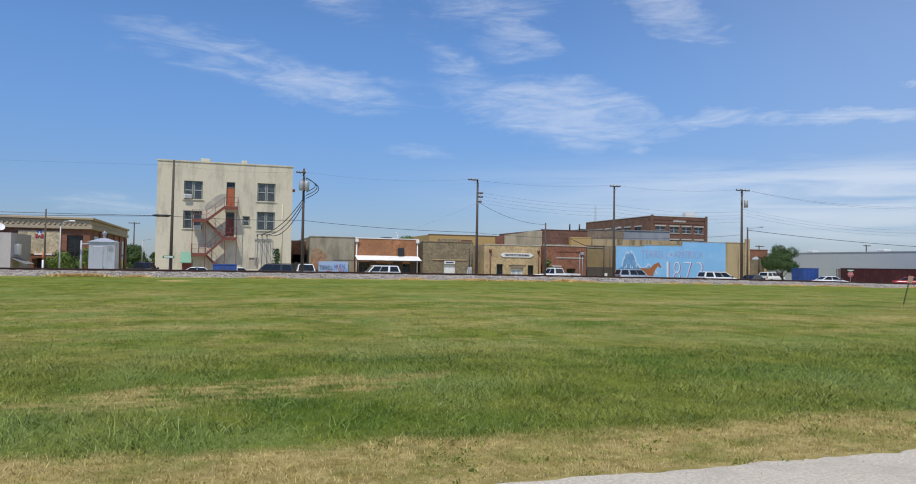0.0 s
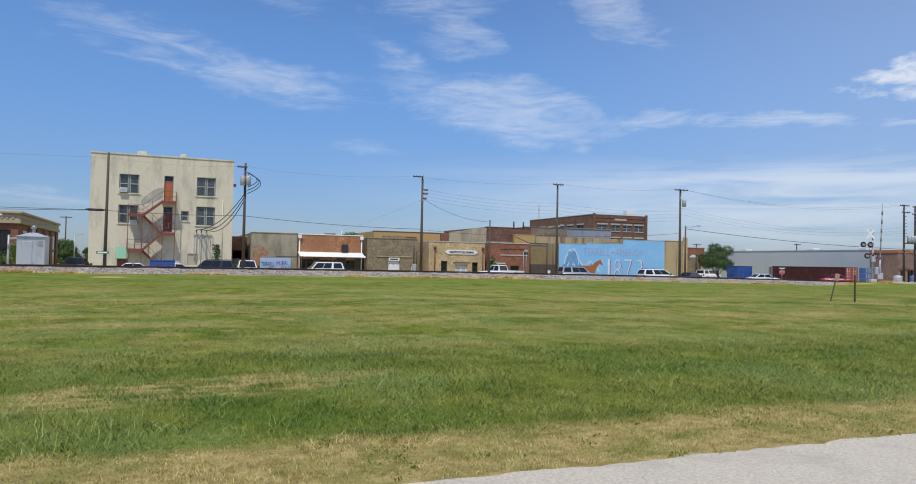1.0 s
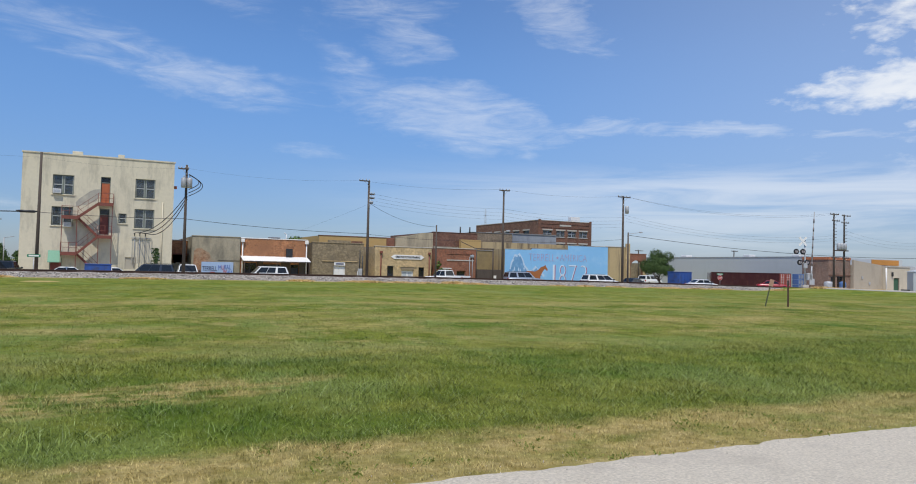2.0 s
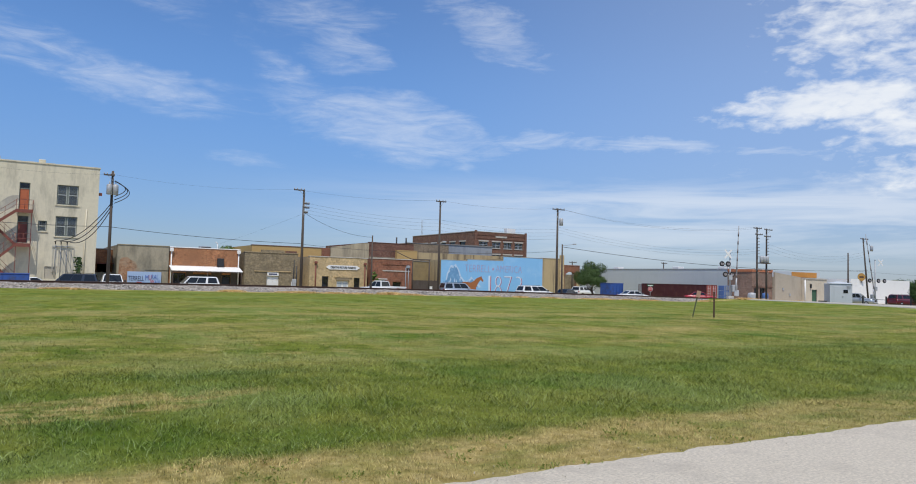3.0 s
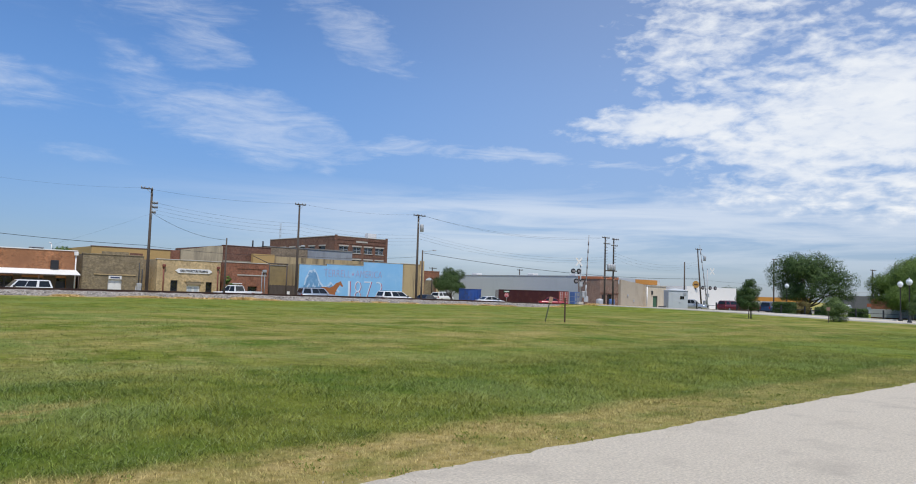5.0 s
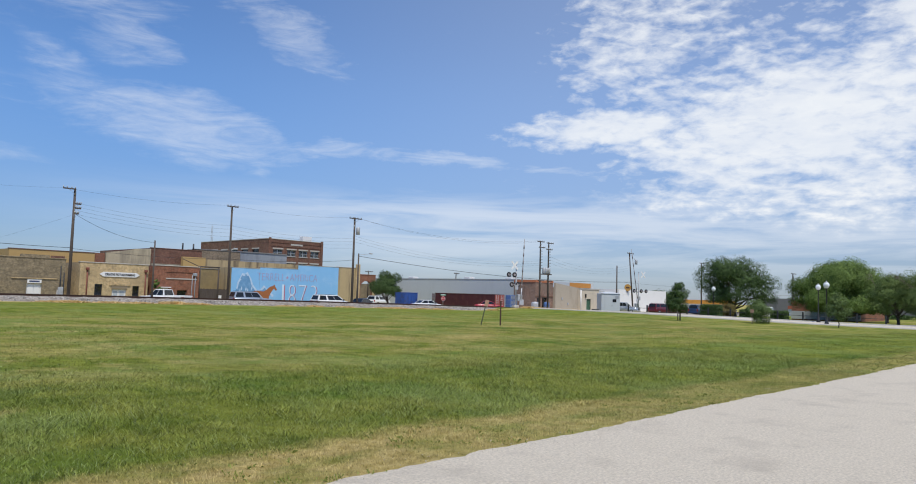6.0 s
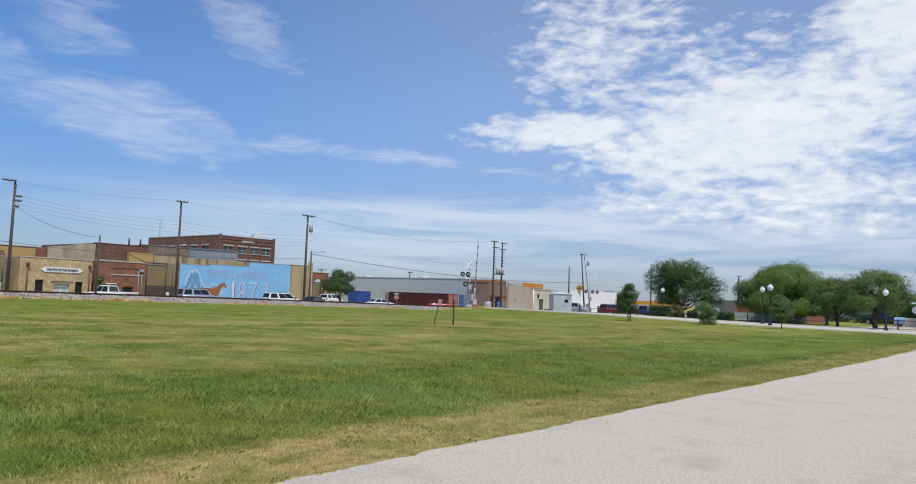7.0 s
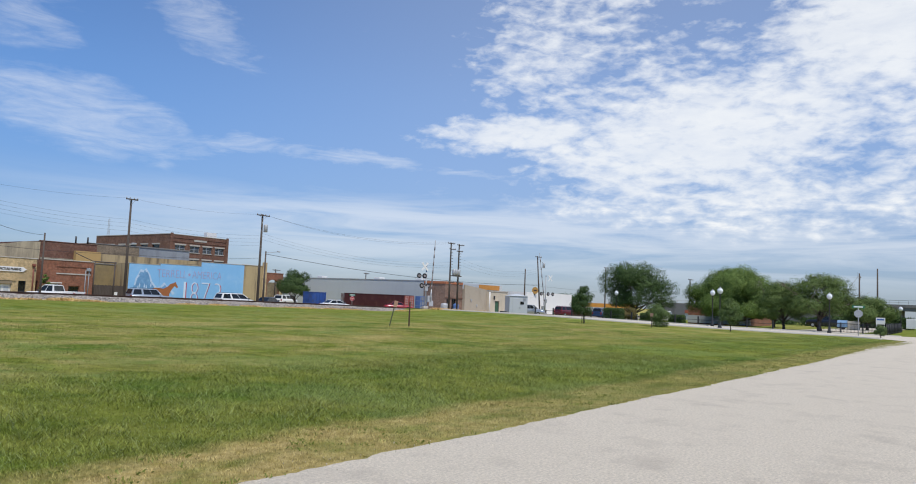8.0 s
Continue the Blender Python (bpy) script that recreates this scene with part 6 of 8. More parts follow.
    for s in (-1, 1):
        part("headlight", boxes((hl - 0.16, hl - 0.015, s * hw * 0.66 - 0.16, s * hw * 0.66 + 0.16, 0.64, 0.78), bevel=0.03), LAMP, c)
        part("tail_light", boxes((-hl + 0.0, -hl + 0.12, s * hw * 0.8 - 0.1, s * hw * 0.8 + 0.1, 0.72, rear_top - 0.05), bevel=0.02), TAIL, c)
        part("mirror", boxes((low[1] - 0.45, low[1] - 0.25, s * (hw + 0.08) - 0.09, s * (hw + 0.08) + 0.09, belt + 0.02, belt + 0.2), bevel=0.03), paint if colour != "white" else BLACK, c)
    part("front_bumper", boxes((hl - 0.08, hl + 0.06, -hw * 0.85, hw * 0.85, 0.36, 0.58), bevel=0.04), SILVER if shape == "pickup" else paint, c)
    part("rear_bumper", boxes((-hl - 0.06, -hl + 0.08, -hw * 0.88, hw * 0.88, 0.4, 0.6), bevel=0.04), SILVER if shape == "pickup" else paint, c)
    part("grille", boxes((hl - 0.01, hl + 0.01, -hw * 0.45, hw * 0.45, 0.6, bonnet - 0.18), bevel=0.01), BLACK, c)
    return c


CAR_GLASS = glassy("car_glass", (0.016, 0.020, 0.024), 0.06)
CAR_GLASS.node_tree.nodes["Principled BSDF"].inputs["Transmission Weight"].default_value = 0.15
car("pickup", "black", "black pickup truck seen from behind beside the stucco building", -7.5, 76.5, 80)
car("sedan", "white", "white sedan parked side-on before the stucco building", -2.9, 76.2, 180)
car("sedan", "white", "white sedan parked behind the blue dumpster", 1.3, 79.0, 10)
car("suv", "charcoal", "dark grey sport utility parked before the stucco building", 4.2, 76.3, 172)
car("pickup", "white", "white pickup truck parked nose towards the tracks", 7.9, 77.5, -92)
car("suv", "white", "large white sport utility on the street", 15.0, 76.0, 180)
car("pickup", "white", "white pickup truck before the red brick shop", 36.3, 77.5, 118)
car("suv", "silver", "pale silver sport utility beside the mural", 46.0, 76.2, -8)
car("van", "white", "white minivan parked below the mural", 57.2, 76.0, -4)
car("sedan", "charcoal", "dark sedan parked past the row of shops", 63.6, 77.5, 20)
car("sedan", "charcoal", "dark sedan behind the white sedan", 80.3, 82.0, 20)
car("sedan", "white", "white sedan before the grey warehouse", 76.0, 77.8, -12)
car("sedan", "red", "red sedan beside the maroon container", 92.6, 80.2, -42)
car("pickup", "silver", "silver pickup truck at the crossing", 112.5, 67.0, -75)
car("suv", "maroon", "maroon sport utility parked beyond the trees", 121.5, 64.5, -12)
car("sedan", "maroon", "maroon sedan parked beyond the trees", 125.5, 63.0, -20)
car("suv", "blue", "dark blue sport utility parked beyond the trees", 123.0, 58.0, 0)
car("sedan", "blue", "blue sedan parked beyond the trees", 125.0, 53.5, 10)
car("pickup", "black", "dark pickup truck in the shade of the trees", 124.0, 21.5, 85)
car("van", "white", "white van parked beyond the arcade", 86.5, 101.0, 15)
car("sedan", "charcoal", "dark sedan in the far lot", 122.0, 33.0, 80)

# ---- containers, dumpsters ----
DUMP_BLUE = surface("dumpster_blue", (0.03, 0.085, 0.30), 0.5, 0.1, 0.12, 4, (0.05, 0.06, 0.1), 1.5)


def dumpster(x, y, w, d, h, label):
    s = thing("dumpster", label, "dumpster", (x, y, ground_z(x, y)))
    bm = bmesh.new()
    box(bm, -w / 2, w / 2, -d / 2, d / 2, 0.1, h - 0.15, bevel=0.03)
    part("body", bm, DUMP_BLUE, s)
    for k in range(5):
        xx = -w / 2 + 0.15 + k * (w - 0.3) / 4
        part("rib", boxes((xx - 0.04, xx + 0.04, -d / 2 - 0.05, -d / 2 - 0.002, 0.15, h - 0.25)), DUMP_BLUE, s)
    for a, b in ((-w / 2 - 0.03, -0.01), (0.01, w / 2 + 0.03)):
        part("lid", boxes((a, b, -d / 2 - 0.05, d / 2 + 0.05, h - 0.145, h - 0.06), bevel=0.02), DUMP_BLUE, s)
    for xx in (-w / 2 - 0.05, w / 2 + 0.05):
        part("lift_pocket", boxes((xx - 0.045, xx + 0.045, -0.4, 0.4, h * 0.5, h * 0.62)), DUMP_BLUE, s)
    return s


dumpster(-0.05, 75.6, 2.2, 1.6, 1.85, "blue steel dumpster before the stucco building")
dumpster(77.8, 84.3, 2.7, 2.2, 2.55, "large blue steel dumpster before the warehouse")


def container():
    c = thing("shipping_container", "long maroon shipping container with corrugated sides", "container", (97.5, 83.2, -0.6))
    mar = surface("container_maroon", (0.085, 0.020, 0.024), 0.6, 0.1, 0.1, 3, (0.14, 0.05, 0.04), 1.0)
    red = surface("container_end", (0.30, 0.08, 0.06), 0.6, 0.1, 0.15, 3)
    surface("container_mark", (0.42, 0.24, 0.20), 0.7)
    L, W, H = 14.6, 2.6, 2.6
    part("body", boxes((0, W, 0, L, 0.1, H)), mar, c)
    for k in range(52):
        part("corrugation", boxes((-0.036, -0.002, 0.2 + k * 0.295, 0.34 + k * 0.295, 0.25, H - 0.12)), mar, c)
    part("roof_rail", boxes((-0.05, 0.03, 0, L, H - 0.1, H + 0.01)), mar, c)
    for s in range(2):
        d = part("door", boxes((0.05 + s * W / 2, W / 2 - 0.02 + s * W / 2, -0.06, -0.002, 0.2, H - 0.1), bevel=0.01), red, c)
        for k in range(2):
            part("lock_bar", rods(((0.35 + s * W / 2 + 0.5 * k, -0.09, 0.25), (0.35 + s * W / 2 + 0.5 * k, -0.09, H - 0.15), 0.025), sides=6), SILVER, d)
        for k in range(4):
            part("marking_bar", boxes((0.2 + s * W / 2, 0.95 + s * W / 2, -0.068, -0.0615, 0.7 + 0.4 * k, 0.82 + 0.4 * k)), bpy.data.materials["container_mark"], d)
    return c


container()
s = thing("stacked_crates", "blue metal crates beside the container", "crate", (100.35, 83.0, -0.6))
surface("crate_blue", (0.08, 0.16, 0.36), 0.6, 0.1, 0.15)
for k in range(3):
    for i in range(2):
        c = part("crate", boxes((1.27 * i, 1.25 + 1.27 * i, -1.0, 0.15, 0.02 + 0.85 * k, 0.84 + 0.85 * k), bevel=0.03), bpy.data.materials["crate_blue"], s)
        for q in range(3):
            part("slat", boxes((1.27 * i + 0.1 + 0.4 * q, 1.27 * i + 0.3 + 0.4 * q, -1.03, -1.003, 0.12 + 0.85 * k, 0.72 + 0.85 * k)), GREY_SHEET, c)
for x, y, w in ((100.6, 76.8, 1.3), (103.6, 76.6, 1.0)):
    tank = thing("storage_tank", "small dull metal storage tank by the brick wall", "tank", (x, y, -0.7))
    bm = bmesh.new()
    lathe(bm, [(w * 0.5, 0), (w * 0.5, 1.35), (w * 0.42, 1.55), (0.12, 1.65)], 14)
    part("shell", bm, SILVER if w > 1.2 else bpy.data.materials["crate_blue"], tank)
    part("band", rods(((0, 0, 0.7), (0, 0, 0.78), w * 0.51), sides=14), SILVER, tank)

# ---- railway crossing signals ----
def octagon(r, depth, at, tilt=0):
    bm = bmesh.new()
    prism(bm, [(at[0] + r * math.cos(math.pi / 8 + k * math.pi / 4), at[2] + r * math.sin(math.pi / 8 + k * math.pi / 4)) for k in range(8)], at[1], at[1] + depth)
    return bm


def crossing_signal(x, y, top, arm, turn, label, lean, foot, pairs, buck):
    """A mast with crossed boards, flashers on brackets (height and places along the bracket), a gate machine and its raised arm."""
    s = thing("crossing_signal", label, "railway signal", (x, y, ground_z(x, y)), turn, "crossing signals")
    part("base", boxes((-0.35, 0.35, -0.35, 0.35, 0, 0.35), bevel=0.03), CONCRETE, s)
    part("mast", rods(((0, 0, 0.3), (0, 0, top), 0.085), sides=10), SILVER, s)
    for a in (50, -50):
        q = bmesh.new()
        box(q, -0.68, 0.68, -0.16 - 0.02 * (a > 0), -0.13 - 0.02 * (a > 0), -0.115, 0.115)
        bmesh.ops.transform(q, matrix=pose(buck, 0, top - 0.35, 0, a, 0), verts=list(q.verts))
        part("crossbuck_board", q, WHITE, s, "white crossed board")
    for z, dx in pairs:
        part("bracket", rods(((min(dx[0], 0), -0.02, z), (max(dx[-1], 0), -0.02, z), 0.05), ((0, -0.02, z - 0.35), (dx[0] * 0.6, -0.02, z - 0.03), 0.03)), SILVER, s)
        for d in dx:
            f = new("flasher")
            f.parent = s
            bm = bmesh.new()
            disc(bm, (d, -0.14, z), (0, 1, 0), 0.34, 0.03, 20)
            part("background_disc", bm, BLACK, f)
            bm = bmesh.new()
            disc(bm, (d, -0.22, z), (0, 1, 0), 0.17, 0.14, 14)
            part("lens", bm, SIGNAL_LENS, f)
            bm = bmesh.new()
            lathe(bm, [(0.05, 0.28), (0.14, 0.24), (0.19, 0.12), (0.19, 0.0)], 12)
            bmesh.ops.transform(bm, matrix=pose(d, -0.12, z, -90, 0, 0), verts=list(bm.verts))
            part("housing", bm, SILVER, f, "grey lamp housing")
            part("hood", rods(((d, -0.2, z + 0.17), (d, -0.5, z + 0.15), 0.06, 0.04)), BLACK, f)
    part("bell", rods(((0, 0, top), (0, 0, top + 0.15), 0.12, 0.06)), SILVER, s)
    part("junction_box", boxes((-0.24, 0.2, -0.3, -0.09, 2.35, 3.0), bevel=0.03), SILVER, s, "grey junction box")
    part("ladder_rail", rods(((-0.24, 0.2, 0.3), (-0.24, 0.2, top - 1.2), 0.02), ((0.2, 0.2, 0.3), (0.2, 0.2, top - 1.2), 0.02), sides=5), SILVER, s)
    mech = part("gate_machine", boxes((foot - 0.4, foot + 0.25, -0.3, 0.3, 0.9, 1.75), bevel=0.05), SILVER, s, "grey gate mechanism box")
    part("counterweight", boxes((foot - 0.2, foot + 0.4, -0.42, -0.31, 0.35, 1.1), bevel=0.03), SILVER, mech)
    part("support_arm", rods(((foot, -0.36, 1.0), (foot + lean * 0.2, -0.36, 2.6), 0.11, 0.09), sides=8), SILVER, mech)
    part("gate_arm", rods(((foot, -0.36, 1.2), (foot + lean, -0.36, arm), 0.085, 0.045), sides=6), GATE_PAINT, s, "raised crossing gate arm")
    for k in range(6):
        z0, z1 = 2.7 + k * (arm - 3.0) / 6, 2.7 + (k + 0.45) * (arm - 3.0) / 6
        part("stripe", rods(((foot + lean * (z0 - 1.2) / (arm - 1.2), -0.36, z0), (foot + lean * (z1 - 1.2) / (arm - 1.2), -0.36, z1), 0.088, 0.08), sides=6), GATE_STRIPE, s)
    return s


GATE_STRIPE, GATE_PAINT, SIGNAL_LENS = surface("gate_stripe", (0.20, 0.17, 0.17), 0.6), surface("gate_arm_paint", (0.30, 0.29, 0.28), 0.6), surface("signal_lens", (0.34, 0.30, 0.30), 0.2)
crossing_signal(77.0, 62.0, 5.95, 9.2, -25, "railway crossing signal with flashers and a raised gate", 0.35, 0.6, [(4.36, (-1.12, -0.32)), (3.05, (-0.68, 0.2))], -0.32)
crossing_signal(117.9, 67.0, 7.2, 11.3, -20, "farther railway crossing signal with a raised gate", -1.7, -0.3, [(3.95, (-1.1, 0.5, 1.6))], 0.9)


def street_sign(x, y, h, face_turn, label, stop=True, name_plate=True, r=0.38, back=False):
    s = thing("street_sign", label, "sign", (x, y, ground_z(x, y)), face_turn)
    part("post", rods(((0, 0, 0), (0, 0, h), 0.035), sides=8), SILVER, s)
    if stop:
        part("stop_plate", octagon(r, 0.01, (0, -0.06, h - 0.5)), SILVER if back else INK_RED, s, "bare metal back of a stop sign" if back else "red octagonal stop sign")
        if not back:
            part("border", octagon(r + 0.03, 0.008, (0, -0.049, h - 0.5)), WHITE, s)
            words(s, "STOP", -0.25, 0.25, h - 0.62, h - 0.38, -0.072, WHITE)
    if name_plate:
        g = surface("sign_green", (0.02, 0.20, 0.10), 0.5) if "sign_green" not in bpy.data.materials else bpy.data.materials["sign_green"]
        pl = part("name_plate", boxes((-0.5, 0.5, -0.02, 0.02, h + 0.01, h + 0.24), bevel=0.005), g, s, "green street name plate")
        part("lettering_bar", boxes((-0.38, 0.38, -0.026, -0.0205, h + 0.07, h + 0.18)), WHITE, pl)
    return s


street_sign(91.7, 90.0, 2.15, -40, "red stop sign with a green name plate before the warehouse")
street_sign(-4.95, 71.6, 2.25, 0, "green street name plate on the pole by the stucco building", False)
street_sign(77.0, 10.73, 2.55, -82, "street corner signpost with a stop sign seen from behind", True, True, 0.37, True)

# the two leaning posts in the field
f = thing("marker_post", "rusty leaning steel post with a small faded plate", "post", (30.0, 26.2, ground_z(30.0, 26.2)), 0, "field posts")
part("post", boxes((-0.03, 0.03, -0.02, 0.02, -0.05, 1.3)), surface("green_rust", (0.09, 0.10, 0.055), 0.8, 0.2, 0.3), f)
part("plate", boxes((-0.07, 0.13, -0.04, -0.021, 1.02, 1.36), bevel=0.005), surface("faded_plate", (0.42, 0.24, 0.16), 0.7, 0, 0.2), f)
f.matrix_basis = pose(29.75, 26.2, ground_z(29.75, 26.2), 0, 12, -45)
f = thing("marker_post", "dark upright steel post in the field", "post", (30.75, 25.7, ground_z(30.75, 25.7)), -45, "field posts")
part("post", boxes((-0.04, 0.04, -0.02, 0.02, -0.05, 1.32)), RUST, f)
f = thing("signal_box_cover", "low dark metal cover beside the track", "cover", (88.5, 57.0, ground_z(88.5, 57.0)))
part("cover", boxes((-0.5, 0.5, -0.3, 0.3, -0.05, 0.25), bevel=0.05), BLACK, f)


# ---- lamp posts of the park ----
def globe_lamp(x, y, h, label):
    s = thing("park_lamp", label, "lamp post", (x, y, ground_z(x, y)), 0, "park lamps")
    bm = bmesh.new()
    lathe(bm, [(0.2, 0), (0.2, 0.15), (0.13, 0.3), (0.1, 0.7), (0.06, 0.9), (0.05, h - 0.75), (0.09, h - 0.7), (0.09, h - 0.62)], 10)
    part("column", bm, BLACK, s, "black cast column")
    bm = bmesh.new()
    lathe(bm, [(0.1, h - 0.62), (0.2, h - 0.52), (0.27, h - 0.36), (0.25, h - 0.2), (0.16, h - 0.1)], 14)
    part("globe", bm, surface("opal_globe", (0.72, 0.74, 0.76), 0.25) if "opal_globe" not in bpy.data.materials else bpy.data.materials["opal_globe"], s, "white opal globe")
    bm = bmesh.new()
    lathe(bm, [(0.16, h - 0.098), (0.12, h - 0.04), (0.03, h), (0.015, h + 0.1)], 10)
    part("finial", bm, SILVER, s)
    return s


for x, y in ((73.4, 22.2), (82.3, 25.7), (93.0, 41.9), (82.0, 14.0)):
    globe_lamp(x, y, 4.0, "black park lamp post with a white globe")
for x, y in ((112.0, 12.6), (118.0, 11.3), (128.0, 9.2), (137.0, 7.6)):
    globe_lamp(x, y, 3.4, "black park lamp post near the overpass")

# iron fences
def iron_fence(rows, h, label):
    s = thing("iron_fence", label, "fence")
    for (xa, ya), (xb, yb) in zip(rows, rows[1:]):
        n = max(1, round(math.hypot(xb - xa, yb - ya) / 2.4))
        pts = [(xa + (xb - xa) * k / n, ya + (yb - ya) * k / n) for k in range(n + 1)]
        for x, y in pts:
            z = ground_z(x, y)
            part("post", boxes((x - 0.06, x + 0.06, y - 0.06, y + 0.06, z, z + h + 0.1)), BLACK, s)
        for (x, y), (x2, y2) in zip(pts, pts[1:]):
            z, z2 = ground_z(x, y), ground_z(x2, y2)
            part("rails", rods(((x, y, z + h * 0.15), (x2, y2, z2 + h * 0.15), 0.025), ((x, y, z + h), (x2, y2, z2 + h), 0.03), sides=4), BLACK, s)
            bm = bmesh.new()
            for q in range(1, 16):
                u = q / 16
                rod(bm, (x + (x2 - x) * u, y + (y2 - y) * u, z + 0.1), (x + (x2 - x) * u, y + (y2 - y) * u, z + h), 0.012, None, 4)
            part("pickets", bm, BLACK, s)
    return s


iron_fence([(85.2, 15.5), (85.5, 9.5)], 1.0, "black iron railing at the street corner")
iron_fence([(85.5, 9.5), (110, 10.5)], 1.1, "black iron railing along the park")
low = thing("post_and_rail", "low dark posts linked by a rail along the park", "fence")
for k in range(12):
    y = 20.0 + 2.7 * k
    part("post", boxes((85.0, 85.14, y, y + 0.14, ground_z(85, y), ground_z(85, y) + 1.0)), BLACK, low)
    if k < 11:
        part("rail", rods(((85.07, y, ground_z(85, y) + 0.6), (85.07, y + 2.7, ground_z(85, y + 2.7) + 0.6), 0.025), sides=5), BLACK, low)


# ---- street furniture at the west end ----
s = thing("street_lamp", "pale steel street lamp with a curved arm", "street lamp", (-15.4, 80.0, -0.5))
part("column", rods(((0, 0, 0), (0, 0, 5.2), 0.08, 0.06)), SILVER, s)
part("arm", rods(((0, 0, 5.2), (0.35, -0.2, 5.65), 0.05), ((0.35, -0.2, 5.65), (0.9, -0.4, 5.75), 0.05)), SILVER, s)
part("lamp_head", boxes((0.8, 1.35, -0.5, -0.3, 5.68, 5.82), bevel=0.04), WHITE, s)
s = thing("traffic_signal", "grey traffic signal mast with a long arm", "traffic signal", (-13.7, 81.0, -0.5))
part("column", rods(((0, 0, 0), (0, 0, 3.9), 0.11, 0.09)), SILVER, s)
part("arm", rods(((0, 0, 3.55), (2.3, 0, 3.75), 0.08, 0.05)), SILVER, s)
for k in range(2):
    h = part("signal_head", boxes((0.9 + 0.55 * k, 1.2 + 0.55 * k, -0.25, -0.05, 2.75, 3.5), bevel=0.03), surface("signal_yellow", (0.45, 0.24, 0.03), 0.6) if k == 0 else bpy.data.materials["signal_yellow"], s)
s = thing("pipeline_marker", "white marker post with an orange top", "marker post", (-13.9, 66.0, -0.3))
part("post", rods(((0, 0, 0), (0, 0, 1.75), 0.07)), WHITE, s)
part("cap", rods(((0, 0, 1.752), (0, 0, 2.35), 0.075, 0.06)), surface("marker_orange", (0.6, 0.2, 0.04), 0.6), s)
s = thing("street_lamp", "thin steel street lamp beside the far trees", "street lamp", (-12.0, 120.0, -0.5))
part("column", rods(((0, 0, 0), (0, 0, 5.0), 0.07)), SILVER, s)
part("arm", rods(((0, 0, 5.0), (1.2, 0, 5.2), 0.04)), SILVER, s)


# ---- small rooftop and roadside things ----
b = thing("round_sign", "round yellow sign on the roof edge of the white block", "sign", (133.37, 78.3, 3.2), -30)
bm = bmesh.new()
disc(bm, (0, 0, 1.0), (0, 1, 0), 0.72, 0.08, 24)
part("disc", bm, surface("sign_ochre", (0.38, 0.21, 0.05), 0.6), b)
part("marking_bar", boxes((-0.4, 0.4, -0.055, -0.041, 0.85, 1.15)), RUST, b)
part("bracket", boxes((-0.06, 0.06, 0.042, 0.12, 0.0, 1.2)), BLACK, b)
b = thing("rooftop_unit", "grey rooftop cooling unit on the brick shop", "air conditioner", (19.3, 91.5, 4.2))
part("casing", boxes((-0.65, 0.65, -0.5, 0.5, 0.0, 0.75), bevel=0.03), GREY_SHEET, b)
for k in range(4):
    part("louvre", boxes((-0.55, 0.55, -0.53, -0.503, 0.12 + 0.15 * k, 0.2 + 0.15 * k)), BLACK, b)
b = thing("vent_pipe", "thin white vent pipe on the brick shop roof", "vent pipe", (20.9, 92.0, 4.2))
part("pipe", rods(((0, 0, 0), (0, 0, 1.2), 0.05)), WHITE, b)
part("cap", rods(((0, 0, 1.203), (-0.25, 0, 1.35), 0.06)), WHITE, b)
b = thing("radio_mast", "slender distant lattice radio mast", "radio mast", (141.0, 265.0, -0.5))
for k in range(3):
    a = k * 2.0944
    part("leg", rods(((0.9 * math.cos(a), 0.9 * math.sin(a), 0), (0.25 * math.cos(a), 0.25 * math.sin(a), 26.5), 0.04), sides=5), ROOFING, b)
for k in range(10):
    r = 0.9 - 0.065 * k
    part("ring", rods(*[((r * math.cos(i * 2.0944), r * math.sin(i * 2.0944), 2.6 * k), (r * math.cos((i + 1) * 2.0944), r * math.sin((i + 1) * 2.0944), 2.6 * k + 1.3), 0.02) for i in range(3)], sides=4), ROOFING, b)
for dx in (-0.75, 0.7):
    b = thing("tree_stake", "dark stake beside the young tree", "stake", (63.0 + dx, 31.6 + 0.3 * dx, ground_z(63.0, 31.6)), 0, "tree stakes")
    part("stake", rods(((0, 0, -0.05), (0, 0, 1.15), 0.035)), POLE, b)

# ---- trees ----
def limb(bm, a, b, r0, r1, rng, bends=3):
    pts = [Vector(a)]
    for k in range(1, bends + 1):
        p = Vector(a).lerp(Vector(b), k / bends)
        if k < bends:
            p += Vector((rng.gauss(0, 1), rng.gauss(0, 1), rng.gauss(0, 0.5))) * (Vector(b) - Vector(a)).length * 0.06
        pts.append(p)
    for k in range(bends):
        rod(bm, pts[k], pts[k + 1], r0 + (r1 - r0) * k / bends, r0 + (r1 - r0) * (k + 1) / bends, 7)
    return pts


